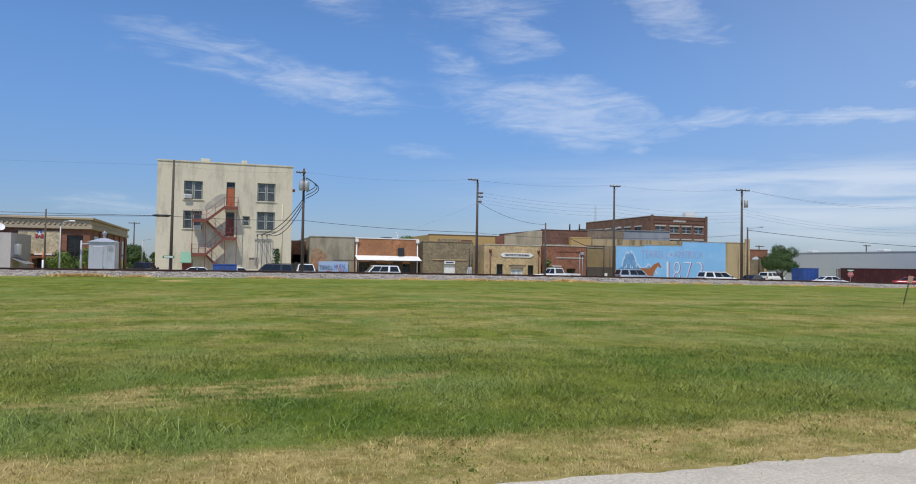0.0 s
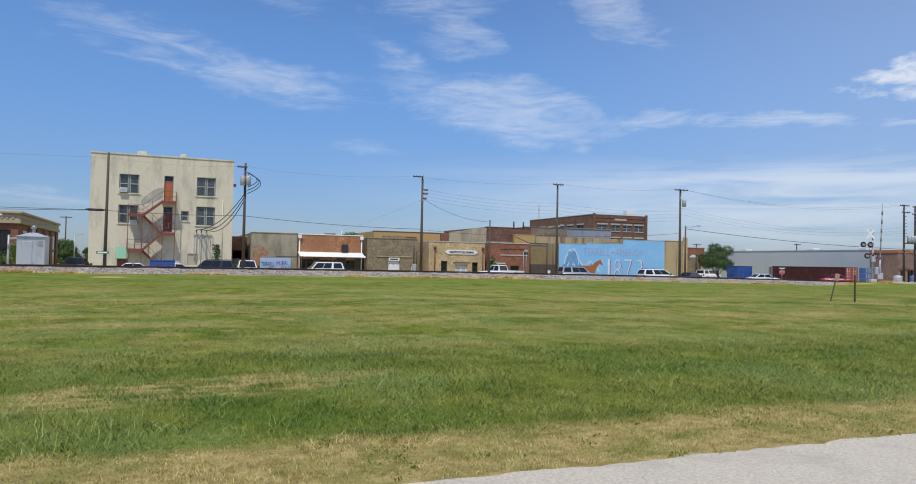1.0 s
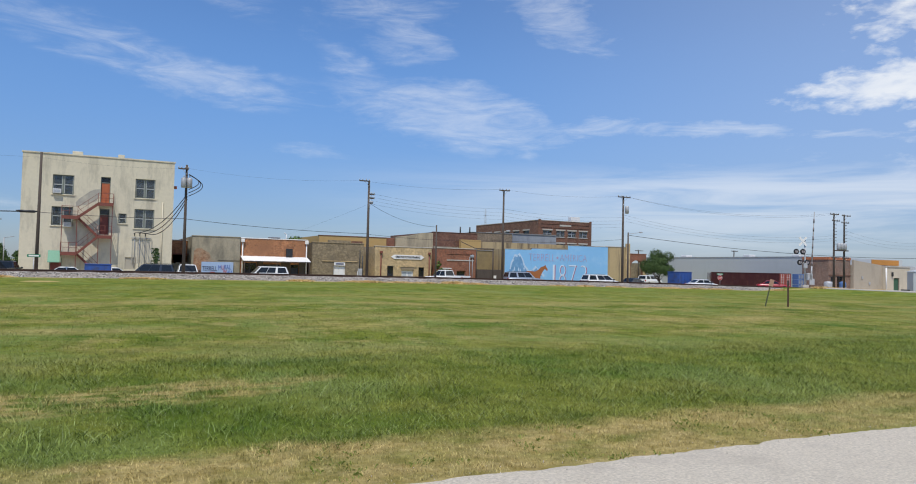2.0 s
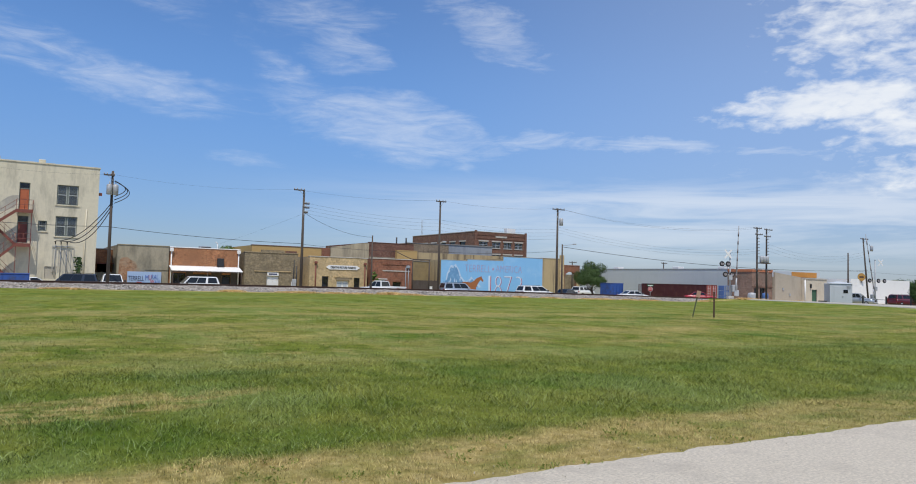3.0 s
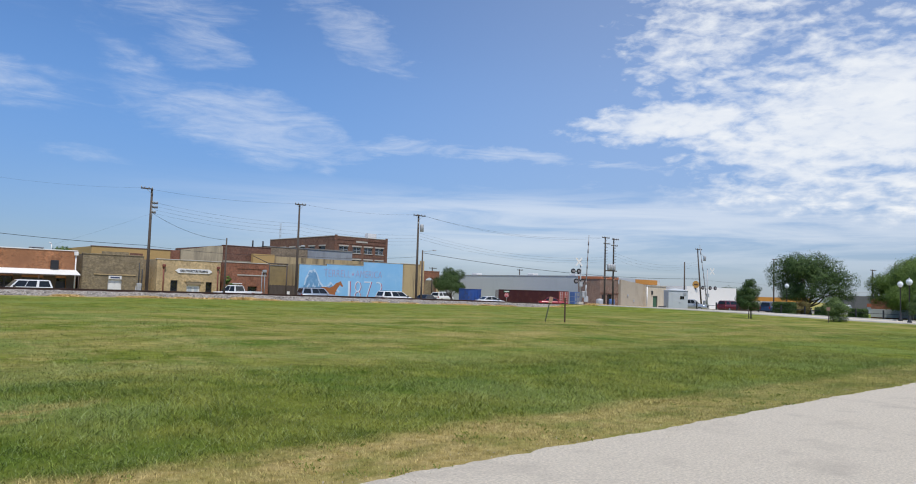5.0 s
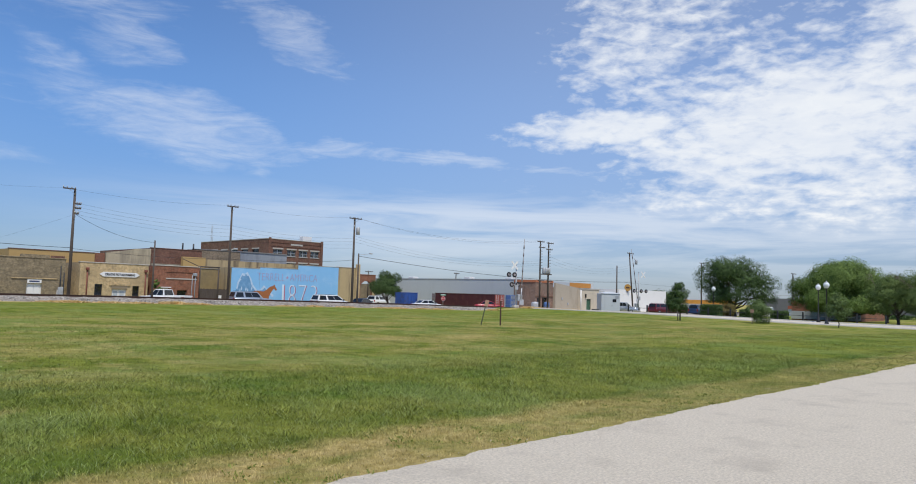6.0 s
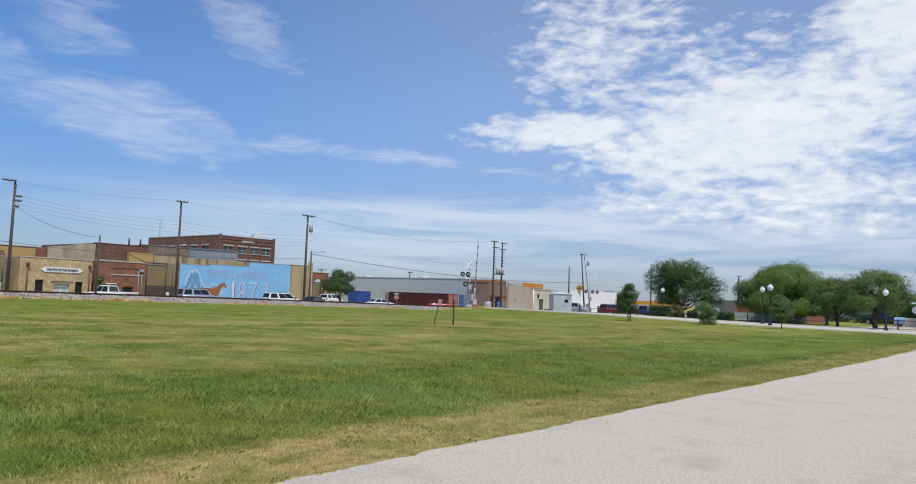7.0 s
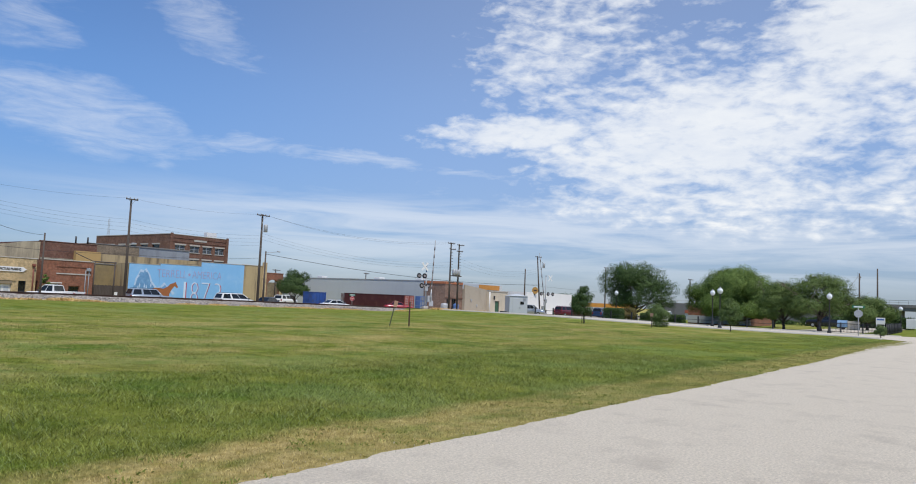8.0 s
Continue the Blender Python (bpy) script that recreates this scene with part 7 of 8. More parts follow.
def tree(label, x, y, height, width, trunk, leaf_mat, seed, leaves=9000, leaf=0.16, shape="round", bare=0, fork=0.35, z=None, name="tree", depth=None, gaps=0.0, clumps_n=26, low=0.3, clear=None, uneven=0.22):
    """A tree: a tapered trunk with limbs, and a crown of many small leaves in uneven clumps."""
    rng = random.Random(seed)
    t = thing(name, label, "tree" if name == "tree" else "shrub", (x, y, ground_z(x, y) if z is None else z))
    depth = width if depth is None else depth
    base = height * fork
    bm = bmesh.new()
    limb(bm, (0, 0, -0.1), (rng.gauss(0, 0.35) * trunk, rng.gauss(0, 0.35) * trunk, base), trunk, trunk * 0.75, rng, 2 if trunk < 0.1 else 3)
    clumps = []
    n = clumps_n if shape != "shrub" else 14
    for k in range(n):
        a, u = rng.random() * 6.283, rng.random()
        if shape == "cone":
            h = 0.08 + 0.9 * u
            rad = (0.36 * math.sin(math.pi * min(1, 0.22 + 0.78 * u)) ** 0.8 + 0.02) * rng.random() ** 0.4
            q = Vector((math.cos(a) * rad * width, math.sin(a) * rad * depth, base + (height - base) * h))
            size = 0.17 * width * (1.15 - 0.6 * u)
        else:
            # clumps over an oval whose widest level lies at the share `low` of the crown's height
            v_ = u ** 0.85
            spread = math.sqrt(max(0.05, 1 - ((v_ - low) / (1.02 - low if v_ > low else low + 0.25)) ** 2))
            r = (0.55 + 0.45 * rng.random() ** 0.6) * (1 + uneven * noise.noise((math.cos(a) * 1.6, math.sin(a) * 1.6, v_ * 2.0 + seed)))
            q = Vector((math.cos(a) * spread * r * width * 0.41, math.sin(a) * spread * r * depth * 0.41, base + (height - base) * (0.06 + 0.80 * v_ * (0.9 + 0.1 * r))))
            size = width * (0.13 + 0.07 * rng.random()) * (26 / n) ** 0.35
        clumps.append((q, size))
        if k < 12:
            limb(bm, (0, 0, base * (0.6 + 0.4 * rng.random())), q, trunk * 0.38, trunk * 0.07, rng)
    part("trunk", bm, BARK, t, "dark rough trunk with limbs")
    if shape != "cone":
        clumps.append((Vector((0, 0, base + (height - base) * 0.42)), width * 0.24))
    total_size = sum(s ** 2 for _, s in clumps)
    heart = Vector((0, 0, base + (height - base) * 0.35))
    v = []
    for q, size in clumps:
        m = int(leaves * size ** 2 / total_size)
        for _ in range(m):
            d = Vector((rng.gauss(0, 1), rng.gauss(0, 1), rng.gauss(0, 0.8)))
            d.normalize()
            rr = size * (0.55 + 0.5 * rng.random() ** 0.6) * (1 + 0.35 * noise.noise((d * 2.2 + q)))
            if gaps and noise.noise((q + d * size) * 1.7) < -0.35 + gaps * 0.3:
                continue
            c = q + Vector((d.x * rr, d.y * rr, d.z * rr * 0.85))
            if c.z < (base * 0.4 if clear is None else clear + 0.5 * noise.noise(c * 0.6)):
                continue
            face = (d + (c - heart).normalized() * 0.7 + Vector((rng.gauss(0, 0.45), rng.gauss(0, 0.45), 0.25 + rng.gauss(0, 0.45)))).normalized()
            e = face.cross(Vector((rng.gauss(0, 1), rng.gauss(0, 1), rng.gauss(0, 1)))).normalized()
            o = e.cross(face).normalized()
            L = leaf * (0.7 + 0.6 * rng.random())
            v.append([c - e * L, c + o * L * 0.55 + d * L * 0.15, c + e * L, c - o * L * 0.55 + d * L * 0.15])
    me = bpy.data.meshes.new("crown")
    me.from_pydata([p for quad in v for p in quad], [], [(4 * i, 4 * i + 1, 4 * i + 2, 4 * i + 3) for i in range(len(v))])
    me.materials.append(leaf_mat)
    cr = new("crown", me)
    cr.parent = t
    if bare:
        bm = bmesh.new()
        for k in range(bare):
            a = rng.random() * 6.283
            q = Vector((math.cos(a) * width * 0.52, math.sin(a) * depth * 0.52, base + (height - base) * (0.35 + 0.6 * rng.random())))
            pts = limb(bm, (0, 0, base), q, trunk * 0.14, 0.012, rng)
            for _ in range(16):
                f = pts[rng.randint(1, 3)]
                rod(bm, f, f + Vector((rng.gauss(0, 1), rng.gauss(0, 1), rng.gauss(0.3, 0.8))) * width * 0.07, 0.012, 0.004, 4)
        part("dead_branches", bm, surface("dead_wood", (0.20, 0.16, 0.13), 0.95) if "dead_wood" not in bpy.data.materials else bpy.data.materials["dead_wood"], t, "bare grey dead branches")
    return t


OAK = leafy("oak_leaves", (0.024, 0.052, 0.013), (0.082, 0.134, 0.033))
ELM = leafy("elm_leaves", (0.062, 0.110, 0.020), (0.172, 0.250, 0.052))
MESQUITE = leafy("mesquite_leaves", (0.055, 0.098, 0.022), (0.165, 0.225, 0.058))
YOUNG = leafy("young_leaves", (0.055, 0.095, 0.028), (0.155, 0.215, 0.062))
tree("dark green live oak with a broad crown beside the street", 101.3, 42.7, 8.7, 11.2, 0.30, OAK, 11, 105000, 0.075, fork=0.2, z=-0.3, clumps_n=60, low=0.25, gaps=0.85, clear=1.9, uneven=0.6)
tree("young dark green tree with a slim oval crown", 63.0, 31.6, 3.5, 2.5, 0.05, OAK, 12, 15000, 0.045, "cone", fork=0.22, clumps_n=46, clear=0.75)
tree("small young tree at the field's edge", 65.6, 18.95, 2.85, 2.4, 0.045, YOUNG, 13, 9000, 0.045, "cone", fork=0.25, gaps=0.5, clumps_n=40, clear=0.7)
tree("broad rounded bright green tree beyond the street", 106.0, 29.9, 8.3, 12.8, 0.4, ELM, 14, 140000, 0.082, fork=0.1, clumps_n=90, low=0.25, clear=1.3)
tree("bushy mesquite tree with low foliage in the park", 90.5, 20.2, 5.6, 6.0, 0.18, MESQUITE, 15, 54000, 0.058, bare=4, fork=0.2, gaps=0.35, clumps_n=46, low=0.4, clear=0.35)
tree("mesquite tree with a dark trunk and dead branches", 89.3, 16.2, 6.4, 7.9, 0.27, MESQUITE, 16, 66000, 0.058, bare=12, fork=0.30, gaps=0.6, clumps_n=64, low=0.3, clear=1.3, uneven=0.45)
tree("green tree at the back of the park", 112.0, 14.6, 4.4, 7.0, 0.22, MESQUITE, 17, 34000, 0.08, fork=0.25, bare=6, clumps_n=40, clear=0.9)
tree("green tree beyond the iron railing", 104.0, 24.4, 5.4, 6.0, 0.22, MESQUITE, 18, 32000, 0.075, fork=0.2, clumps_n=40, clear=0.8)
tree("green street tree beside the arcade", 81.0, 92.5, 6.0, 5.4, 0.15, OAK, 19, 16000, 0.11, fork=0.22, z=-0.6)
tree("small street tree before the brick office", -17.6, 91.0, 2.9, 3.6, 0.08, ELM, 20, 6000, 0.08, fork=0.25, z=-0.5, gaps=0.8)
tree("small street tree beside the signal hut", -14.6, 91.5, 3.4, 3.2, 0.08, ELM, 21, 6000, 0.08, fork=0.25, z=-0.5, gaps=0.8)
tree("dark tree behind the brick office", -16.5, 150.0, 5.0, 5.6, 0.22, OAK, 22, 9000, 0.16, fork=0.12, z=-0.5)
tree("dark tree in the gap beside the stucco building", -11.4, 140.0, 3.6, 3.6, 0.16, OAK, 23, 6000, 0.14, fork=0.12, z=-0.5)
tree("thin green tree beside the tan brick shop", 39.4, 86.6, 3.1, 1.5, 0.06, ELM, 24, 5000, 0.07, "cone", fork=0.2, z=-0.6)
tree("bushy tree behind the old brick building", 25.3, 106.0, 6.3, 4.0, 0.15, ELM, 25, 8000, 0.12, fork=0.35, z=-0.4)
tree("round grey-green bush at the field's edge", 67.2, 26.2, 2.2, 2.3, 0.05, YOUNG, 26, 11000, 0.05, "shrub", fork=0.02, name="bush")
tree("small round shrub at the street corner", 74.0, 8.6, 1.05, 1.0, 0.05, YOUNG, 27, 9000, 0.035, "shrub", fork=0.2, name="bush")
tree("reddish-green shrub beside the hedge", 93.0, 40.2, 2.1, 2.4, 0.06, leafy("red_shrub_leaves", (0.08, 0.085, 0.02), (0.20, 0.14, 0.05)), 28, 7000, 0.06, "shrub", fork=0.02, name="bush")
tree("dark green tree behind the white block", 156.0, 82.0, 4.6, 9.0, 0.25, OAK, 29, 9000, 0.18, fork=0.1, z=-0.5)
tree("green tree near the overpass", 140.0, 17.5, 4.6, 6.5, 0.25, MESQUITE, 30, 14000, 0.14, fork=0.1)
tree("low green tree near the overpass", 150.0, 16.4, 3.2, 5.0, 0.2, MESQUITE, 31, 9000, 0.13, fork=0.08)


def hedge(x, y, w, d, h, label, seed):
    rng = random.Random(seed)
    s = thing("hedge", label, "hedge", (x, y, ground_z(x, y)))
    v = []
    for _ in range(4200):
        c = Vector((rng.uniform(-w / 2, w / 2), rng.uniform(-d / 2, d / 2), rng.uniform(0.05, h)))
        ax = rng.randint(0, 2)
        c[ax] = ((w / 2, d / 2, h)[ax]) * (1 if ax == 2 or rng.random() < 0.5 else -1) + rng.gauss(0, 0.06)
        e = Vector((rng.gauss(0, 1), rng.gauss(0, 1), rng.gauss(0, 1))).normalized()
        o = e.orthogonal().normalized()
        v.append([c - e * 0.08, c + o * 0.05, c + e * 0.08, c - o * 0.05])
    me = bpy.data.meshes.new("leaves")
    me.from_pydata([p for q in v for p in q], [], [(4 * i, 4 * i + 1, 4 * i + 2, 4 * i + 3) for i in range(len(v))])
    me.materials.append(OAK)
    new("leaves", me).parent = s
    part("core", boxes((-w / 2 + 0.1, w / 2 - 0.1, -d / 2 + 0.1, d / 2 - 0.1, 0, h - 0.1), bevel=0.1), OAK, s)


hedge(91.0, 41.3, 1.6, 2.2, 1.4, "clipped dark green hedge beside the sidewalk", 1)
hedge(95.0, 38.3, 1.5, 1.4, 1.15, "clipped dark green hedge beside the oak", 2)
hedge(99.0, 35.7, 1.5, 1.8, 1.15, "clipped dark green hedge near the lot", 3)

def thicket(label, x0, y0, x1, y1, h, seed, count=26000):
    """A far belt of undergrowth with an uneven top, as one mass of leaves, added to darken the background."""
    rs = np.random.RandomState(seed)
    u = rs.uniform(0, 1, count)
    x, y = x0 + (x1 - x0) * u + rs.normal(0, 0.8, count), y0 + (y1 - y0) * u + rs.normal(0, 0.8, count)
    top = np.array([h * (0.75 + 0.45 * noise.noise((a * 0.35, b * 0.35, seed))) for a, b in zip(x, y)])
    z = np.array([ground_z(a, b) for a, b in zip(x, y)]) + top * rs.uniform(0, 1, count) ** 0.7
    e = rs.normal(0, 1, (count, 3))
    e /= np.linalg.norm(e, axis=1)[:, None]
    o = np.cross(e, rs.normal(0, 1, (count, 3)))
    o /= np.linalg.norm(o, axis=1)[:, None]
    c = np.stack([x, y, z], 1)
    q = np.stack([c - e * 0.16, c + o * 0.09, c + e * 0.16, c - o * 0.09], 1).reshape(-1, 3)
    me = bpy.data.meshes.new("thicket")
    me.from_pydata(q.tolist(), [], [(4 * i, 4 * i + 1, 4 * i + 2, 4 * i + 3) for i in range(count)])
    me.materials.append(OAK)
    tagged(new("thicket", me), label, "shrubs", kind="stuff")


# both belts are added: they stand in for the shaded background below the crowns
thicket("dark green undergrowth added to close the bright gaps behind the park trees", 140, 12, 138, 27, 2.0, 5)
thicket("dark green undergrowth added against the bright horizon beyond the far lot", 148, 32, 150, 48, 0.9, 6, 14000)
# ---- far side: overpass, low buildings beyond the trees ----
b = thing("overpass", "concrete road overpass with a railing", "bridge")
# stained concrete, its base colour darkened to hold the bridge's underside shadow
SHADED_CONCRETE = surface("shaded_concrete", (0.17, 0.165, 0.16), 0.95, 0, 0.15, 2, (0.10, 0.10, 0.10), 0.5, streak=0.3)
part("deck", boxes((205, 214, -60, 24.0, 3.4, 4.4)), SHADED_CONCRETE, b)
part("parapet", boxes((204.8, 205.0 - 0.003, -60, 24.0, 4.2, 4.9)), SHADED_CONCRETE, b)
for k in range(24):
    part("railing_post", boxes((204.95, 205.05, -24 + 2.0 * k, -23.9 + 2.0 * k, 4.9, 5.9)), SILVER, b)
part("railing", rods(((205, -60, 5.9), (205, 24, 5.9), 0.05), ((205, -60, 5.4), (205, 24, 5.4), 0.03), sides=5), SILVER, b)
for y in (-20, -6, 8, 19.5):
    part("pier", boxes((206.5, 212.5, y, y + 1.2, -0.5, 3.395), bevel=0.05), SHADED_CONCRETE, b)
# the approach ramp sinks away from the bridge
b = thing("approach_ramp", "grey concrete ramp wall with a railing leading to the overpass", "ramp")
for k in range(14):
    y, z = 24.01 + 4.0 * k, 4.9 - 0.135 * k
    part("wall_panel", boxes((205, 214, y, y + 3.98, -0.6, z)), SHADED_CONCRETE, b)
    part("railing_post", boxes((204.95, 205.05, y + 1.9, y + 2.0, z, z + 0.9)), SILVER, b)
    part("railing", rods(((205, y, z + 0.9), (205, y + 4.0, z + 0.77), 0.05), sides=5), SILVER, b)
b = plain_building("orange_store", "low store with an orange roof band beyond the trees", 152.0, 162.0, 68.0, 78.0, 2.1, WHITE)
part("roof_band", boxes((151.9, 162.0, 67.9, 67.99, 1.3, 2.15)), surface("store_orange", (0.60, 0.27, 0.04), 0.7), b)
part("side_band", boxes((151.85, 151.99, 67.9, 78.0, 1.3, 2.15)), bpy.data.materials["store_orange"], b)
b = plain_building("brick_park_building", "small brick building under the broad tree", 110.0, 122.0, 29.0, 38.0, 2.2, BRICK_RED)
part("base_panel", boxes((109.9, 109.99, 29.0, 38.0, -0.3, 0.8)), GREY_METAL, b)
b = plain_building("red_roof_store", "low store with a red and white roof edge beyond the lot", 160.0, 185.0, 48.0, 56.0, 1.4, GREY_METAL)
part("roof_band", boxes((159.85, 159.99, 48.0, 56.0, 0.8, 1.45)), surface("store_red", (0.36, 0.10, 0.05), 0.7), b)
b = thing("lot_sign", "white sign board on legs by the railing", "sign", (104.0, 12.1, ground_z(104.0, 12.1)), -83)
part("board", boxes((-0.5, 0.5, -0.04, 0.04, 0.95, 1.75), bevel=0.02), WHITE, b)
part("heading_bar", boxes((-0.4, 0.4, -0.052, -0.041, 1.45, 1.62)), INK_BLUE, b)
for x in (-0.4, 0.4):
    part("leg", boxes((x - 0.05, x + 0.05, -0.03, 0.03, 0, 0.949)), WHITE, b)

# ---- small things beyond the cross street ----
car("van", "white", "white van parked beside the far lot", 111.0, 41.8, 15)
s = thing("garden_sign", "small brown wooden sign on a stake before the bush", "sign", (64.0, 25.36, ground_z(64.0, 25.36)), -70)
part("stake", boxes((-0.03, 0.03, -0.02, 0.02, -0.05, 0.98)), POLE, s)
part("board", boxes((-0.14, 0.14, -0.045, -0.022, 0.98, 1.26), bevel=0.008), surface("brown_board", (0.28, 0.17, 0.12), 0.8), s)
s = thing("covered_trailer", "small trailer under a pale blue tarpaulin", "trailer", (110.0, 17.2, ground_z(110.0, 17.2)), 5)
bm = bmesh.new()
prism(bm, [(-0.7, 0.35), (0.7, 0.35), (0.62, 1.0), (0.2, 1.25), (-0.25, 1.22), (-0.66, 0.95)], -0.6, 0.6)
part("tarpaulin", bm, surface("blue_tarpaulin", (0.17, 0.29, 0.44), 0.6, 0, 0.15), s)
for x in (-0.6, 0.6):
    bm = bmesh.new()
    disc(bm, (x, 0, 0.3), (1, 0, 0), 0.3, 0.16, 14)
    part("wheel", bm, TYRE, s)
s = thing("utility_cabinet", "beige metal utility cabinet in the lot", "cabinet", (110.0, 15.9, ground_z(110.0, 15.9)), 5)
part("body", boxes((-0.5, 0.5, -0.75, 0.75, 0.05, 1.15), bevel=0.03), surface("beige_enamel", (0.46, 0.42, 0.34), 0.6), s)
part("plinth", boxes((-0.55, 0.55, -0.8, 0.8, -0.02, 0.048)), CONCRETE, s)
part("door", boxes((-0.53, -0.503, -0.68, 0.68, 0.12, 1.05), bevel=0.01), bpy.data.materials["beige_enamel"], s)
s = thing("white_trailer", "white box trailer parked near the overpass", "trailer", (132.0, 9.6, ground_z(132.0, 9.6)), -4)
part("box", boxes((-1.1, 1.1, -2.2, 2.2, 0.25, 1.75), bevel=0.04), WHITE, s)
for y in (-0.5, 0.5):
    for x in (-1.05, 1.05):
        bm = bmesh.new()
        disc(bm, (x, y, 0.32), (1, 0, 0), 0.32, 0.2, 14)
        part("wheel", bm, TYRE, s)
part("corner_trim", boxes((-1.13, -1.103, -2.2, -2.1, 0.3, 1.7)), SILVER, s)

# ---- grass ----
def grass(name, label, seed, count, x0, x1, y0, y1, height, width, bias=1.0, lie=0.45, clump=0.0, per=9):
    """Single blades of two faces each, gathered in tufts, over a stretch of the field."""
    rs = np.random.RandomState(seed)
    x = rs.uniform(x0, x1, count)
    y = y0 + (y1 - y0) * rs.uniform(0, 1, count) ** bias
    if clump:
        m = count // per
        cx, cy = rs.uniform(x0, x1, m), y0 + (y1 - y0) * rs.uniform(0, 1, m) ** bias
        k = rs.randint(0, m, count)
        x, y = cx[k] + rs.normal(0, clump, count), np.maximum(y0 - 0.15, cy[k] + rs.normal(0, clump, count))
    z = np.array([ground_z(a, b) for a, b in zip(x, y)])
    lush = np.array([noise.noise((a * 0.9, b * 1.3, 2.0)) for a, b in zip(x, y)])
    h = height * rs.uniform(0.45, 1.25, count) * (1.0 + 0.75 * lush)
    a, b = rs.uniform(0, 6.2832, count), rs.uniform(0, 6.2832, count)
    lx, ly = np.cos(a) * h * lie * rs.uniform(0.2, 1.6, count), np.sin(a) * h * lie * rs.uniform(0.2, 1.6, count)
    wx, wy = np.cos(b) * width / 2, np.sin(b) * width / 2
    co = np.empty((count, 5, 3))
    co[:, 0] = np.stack([x - wx, y - wy, z - 0.01], 1)
    co[:, 1] = np.stack([x + wx, y + wy, z - 0.01], 1)
    co[:, 2] = np.stack([x + wx * 0.8 + lx * 0.4, y + wy * 0.8 + ly * 0.4, z + h * 0.62], 1)
    co[:, 3] = np.stack([x - wx * 0.8 + lx * 0.4, y - wy * 0.8 + ly * 0.4, z + h * 0.62], 1)
    co[:, 4] = np.stack([x + lx, y + ly, z + h * 0.95], 1)
    base = np.arange(count)[:, None] * 5
    loops = (base + np.array([0, 1, 2, 3, 3, 2, 4])).ravel()
    me = bpy.data.meshes.new(name)
    me.vertices.add(count * 5)
    me.vertices.foreach_set("co", co.ravel())
    me.loops.add(len(loops))
    me.loops.foreach_set("vertex_index", loops)
    me.polygons.add(count * 2)
    starts = (np.arange(count)[:, None] * 7 + np.array([0, 4])).ravel()
    me.polygons.foreach_set("loop_start", starts)
    me.update(calc_edges=True)
    me.validate()
    me.materials.append(BLADES)
    return tagged(new(name, me), label, "grass", kind="stuff")


grass("grass", "short dry straw-coloured grass along the street edge", 1, 90000, -5, 20, 5.12, 6.9, 0.026, 0.0045, 1.0, 1.3)
grass("grass", "lush green grass tufts beyond the dry strip", 2, 200000, -7, 24, 6.5, 13.0, 0.042, 0.005, 1.0, 1.7, 0.30, 30)
grass("grass", "coarse green tufts leaning over the shorter grass", 8, 26000, -7, 24, 6.9, 12.0, 0.085, 0.0065, 1.2, 1.9, 0.10, 14)
grass("grass", "longer pale grass blades standing above the rest", 6, 5000, -7, 26, 6.9, 16.0, 0.11, 0.005, 1.0, 1.6, 0.16)
grass("grass", "mown green grass of the field", 3, 150000, -13, 46, 12.0, 27.0, 0.028, 0.011, 1.1, 2.6, 0.9, 120)
grass("grass", "mown grass on the far part of the field", 4, 64000, -18, 64, 25.0, 44.0, 0.018, 0.022, 1.3, 3.2)
grass("grass", "grass along the street edge towards the corner", 5, 30000, 20, 66, 5.6, 13.0, 0.036, 0.014, 1.0, 1.4, 0.3, 20)
grass("grass", "dry yellowish verge grass towards the corner", 7, 34000, 18, 62, 5.2, 7.4, 0.03, 0.010, 1.0, 1.5, 0.12, 12)


def straw_tufts():
    """Dry straw-coloured tufts where the field meets the ballast."""
    rs = np.random.RandomState(9)
    v, f = [], []
    for k in range(1700):
        x = rs.uniform(-40, 88)
        thick = noise.noise((x * 0.17, 3.0, 0)) + 0.5 * noise.noise((x * 0.6, 7.0, 0))
        if thick < 0.12:
            continue
        y = 56.2 + rs.normal(0, 0.35)
        for _ in range(34):
            a, h = rs.uniform(0, 6.283), rs.uniform(0.04, 0.12) + min(0.22, 0.4 * thick) * rs.uniform(0.1, 1)
            p = Vector((x + rs.normal(0, 0.3), y + rs.normal(0, 0.2), 0))
            p.z = max(ground_z(p.x, p.y), rail_z(p.x) - 0.62) - 0.02
            q = Vector((math.cos(a), math.sin(a), 0))
            n = len(v)
            v += [p - q * 0.045, p + q * 0.045, p + Vector((rs.normal(0, 0.22), rs.normal(0, 0.22), h))]
            f.append((n, n + 1, n + 2))
    me = bpy.data.meshes.new("straw_tufts")
    me.from_pydata(v, [], f)
    me.materials.append(leafy("straw", (0.50, 0.335, 0.125), (0.76, 0.53, 0.225)))
    tagged(new("straw_tufts", me), "dry straw tufts along the foot of the ballast", "grass", kind="stuff")


straw_tufts()


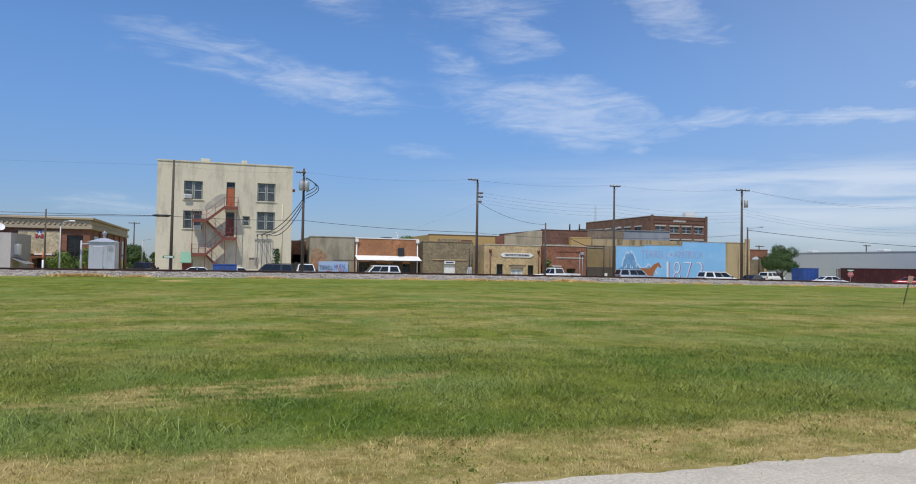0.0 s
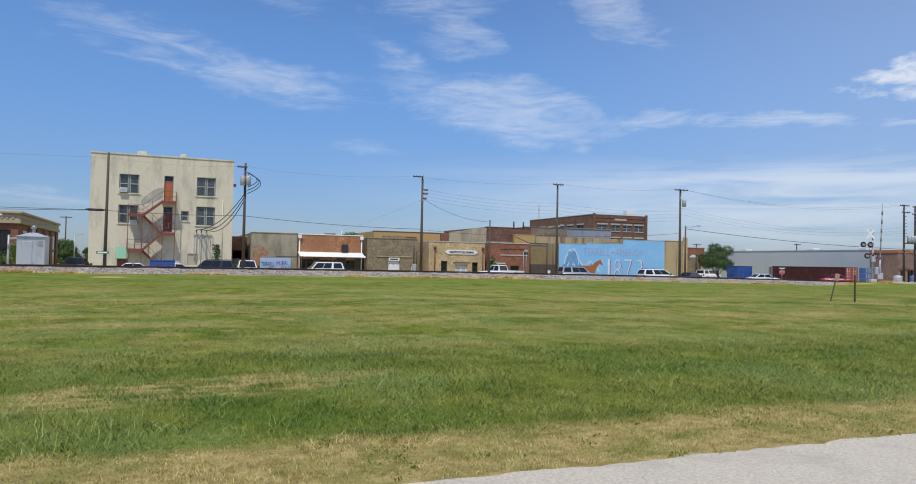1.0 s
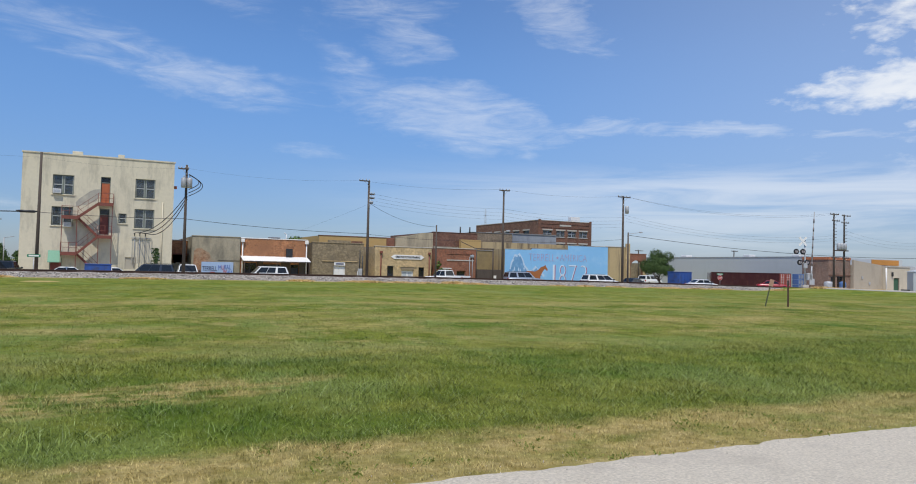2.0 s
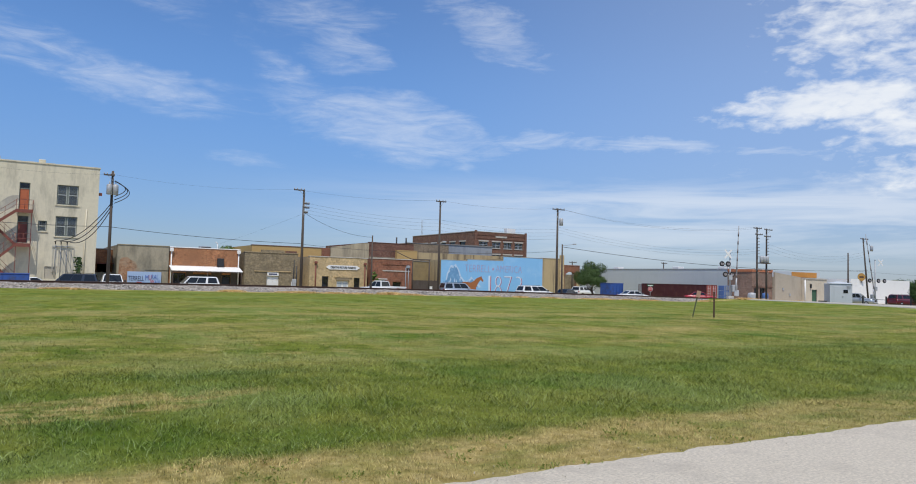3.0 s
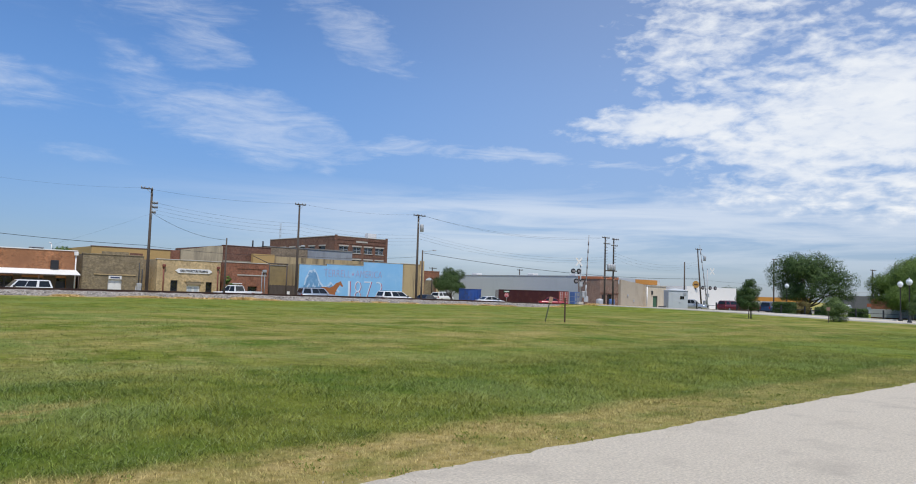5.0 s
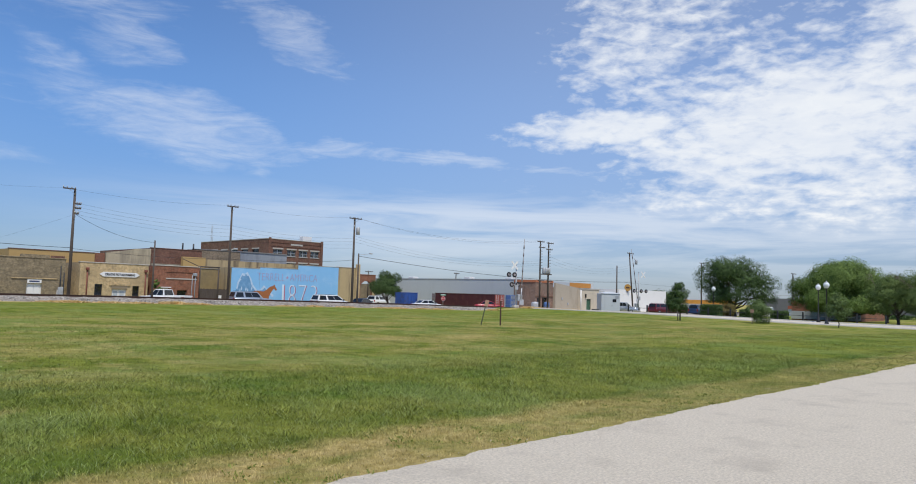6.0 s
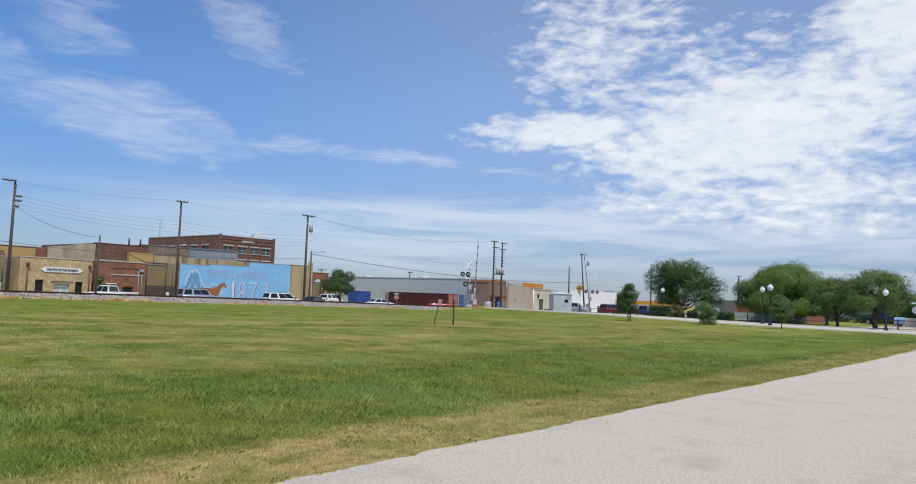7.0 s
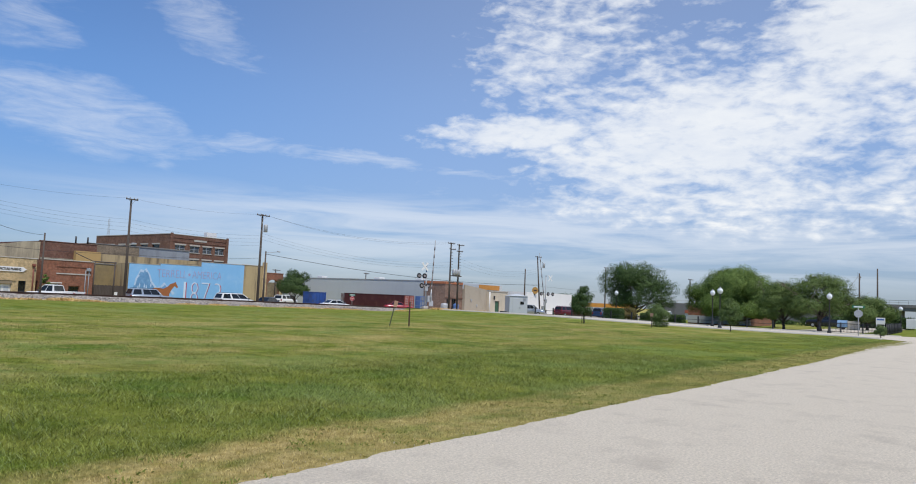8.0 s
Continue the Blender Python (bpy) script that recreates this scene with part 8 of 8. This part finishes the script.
def weeds():
    """Scattered broad-leaved weeds and green sprouts in the dry strip, each a small rosette."""
    rs = np.random.RandomState(21)
    v, f = [], []
    for k in range(420):
        x, y = rs.uniform(-4, 24), rs.uniform(5.1, 6.9)
        if noise.noise((x * 0.7, y * 0.9, 8.0)) < 0.0:
            continue
        for _ in range(rs.randint(5, 16)):
            a, h, r = rs.uniform(0, 6.283), rs.uniform(0.01, 0.04), rs.uniform(0.012, 0.055)
            p = Vector((x + rs.normal(0, 0.05), y + rs.normal(0, 0.05), ground_z(x, y) - 0.005))
            q, w = Vector((math.cos(a), math.sin(a), 0)), Vector((-math.sin(a), math.cos(a), 0)) * 0.005
            n = len(v)
            v += [p - w, p + w, p + q * r * 0.6 + w + Vector((0, 0, h)), p + q * r + Vector((0, 0, h * 0.8)), p + q * r * 0.6 - w + Vector((0, 0, h))]
            f.append((n, n + 1, n + 2, n + 3, n + 4))
    me = bpy.data.meshes.new("weeds")
    me.from_pydata(v, [], f)
    me.materials.append(leafy("weed_leaves", (0.16, 0.20, 0.03), (0.32, 0.35, 0.085)))
    tagged(new("weeds", me), "green weeds sprouting in the dry grass strip", "weeds", kind="stuff")


weeds()


def pebbles():
    """Loose stones and crumbs along the broken edge of the street."""
    rs = np.random.RandomState(22)
    bm = bmesh.new()
    for k in range(400):
        x = rs.uniform(-2, 24)
        y = ragged(x) + rs.normal(0.02, 0.16)
        s = rs.uniform(0.004, 0.011)
        m = Matrix.Translation((x, y, ground_z(x, y) + 0.006 + s * 0.3)) @ Euler(rs.uniform(0, 6, 3)).to_matrix().to_4x4() @ Matrix.Diagonal((s, s * 0.8, s * 0.55, 1))
        vs = [bm.verts.new(m @ Vector(p)) for p in ((1, 0, 0), (-1, 0, 0), (0, 1, 0), (0, -1, 0), (0, 0, 1), (0, 0, -1))]
        for a, b, c in ((0, 2, 4), (2, 1, 4), (1, 3, 4), (3, 0, 4), (2, 0, 5), (1, 2, 5), (3, 1, 5), (0, 3, 5)):
            bm.faces.new((vs[a], vs[b], vs[c]))
    tagged(linked("pebbles", bm, STREET), "loose pale pebbles along the street edge", "pebbles", kind="stuff")


pebbles()
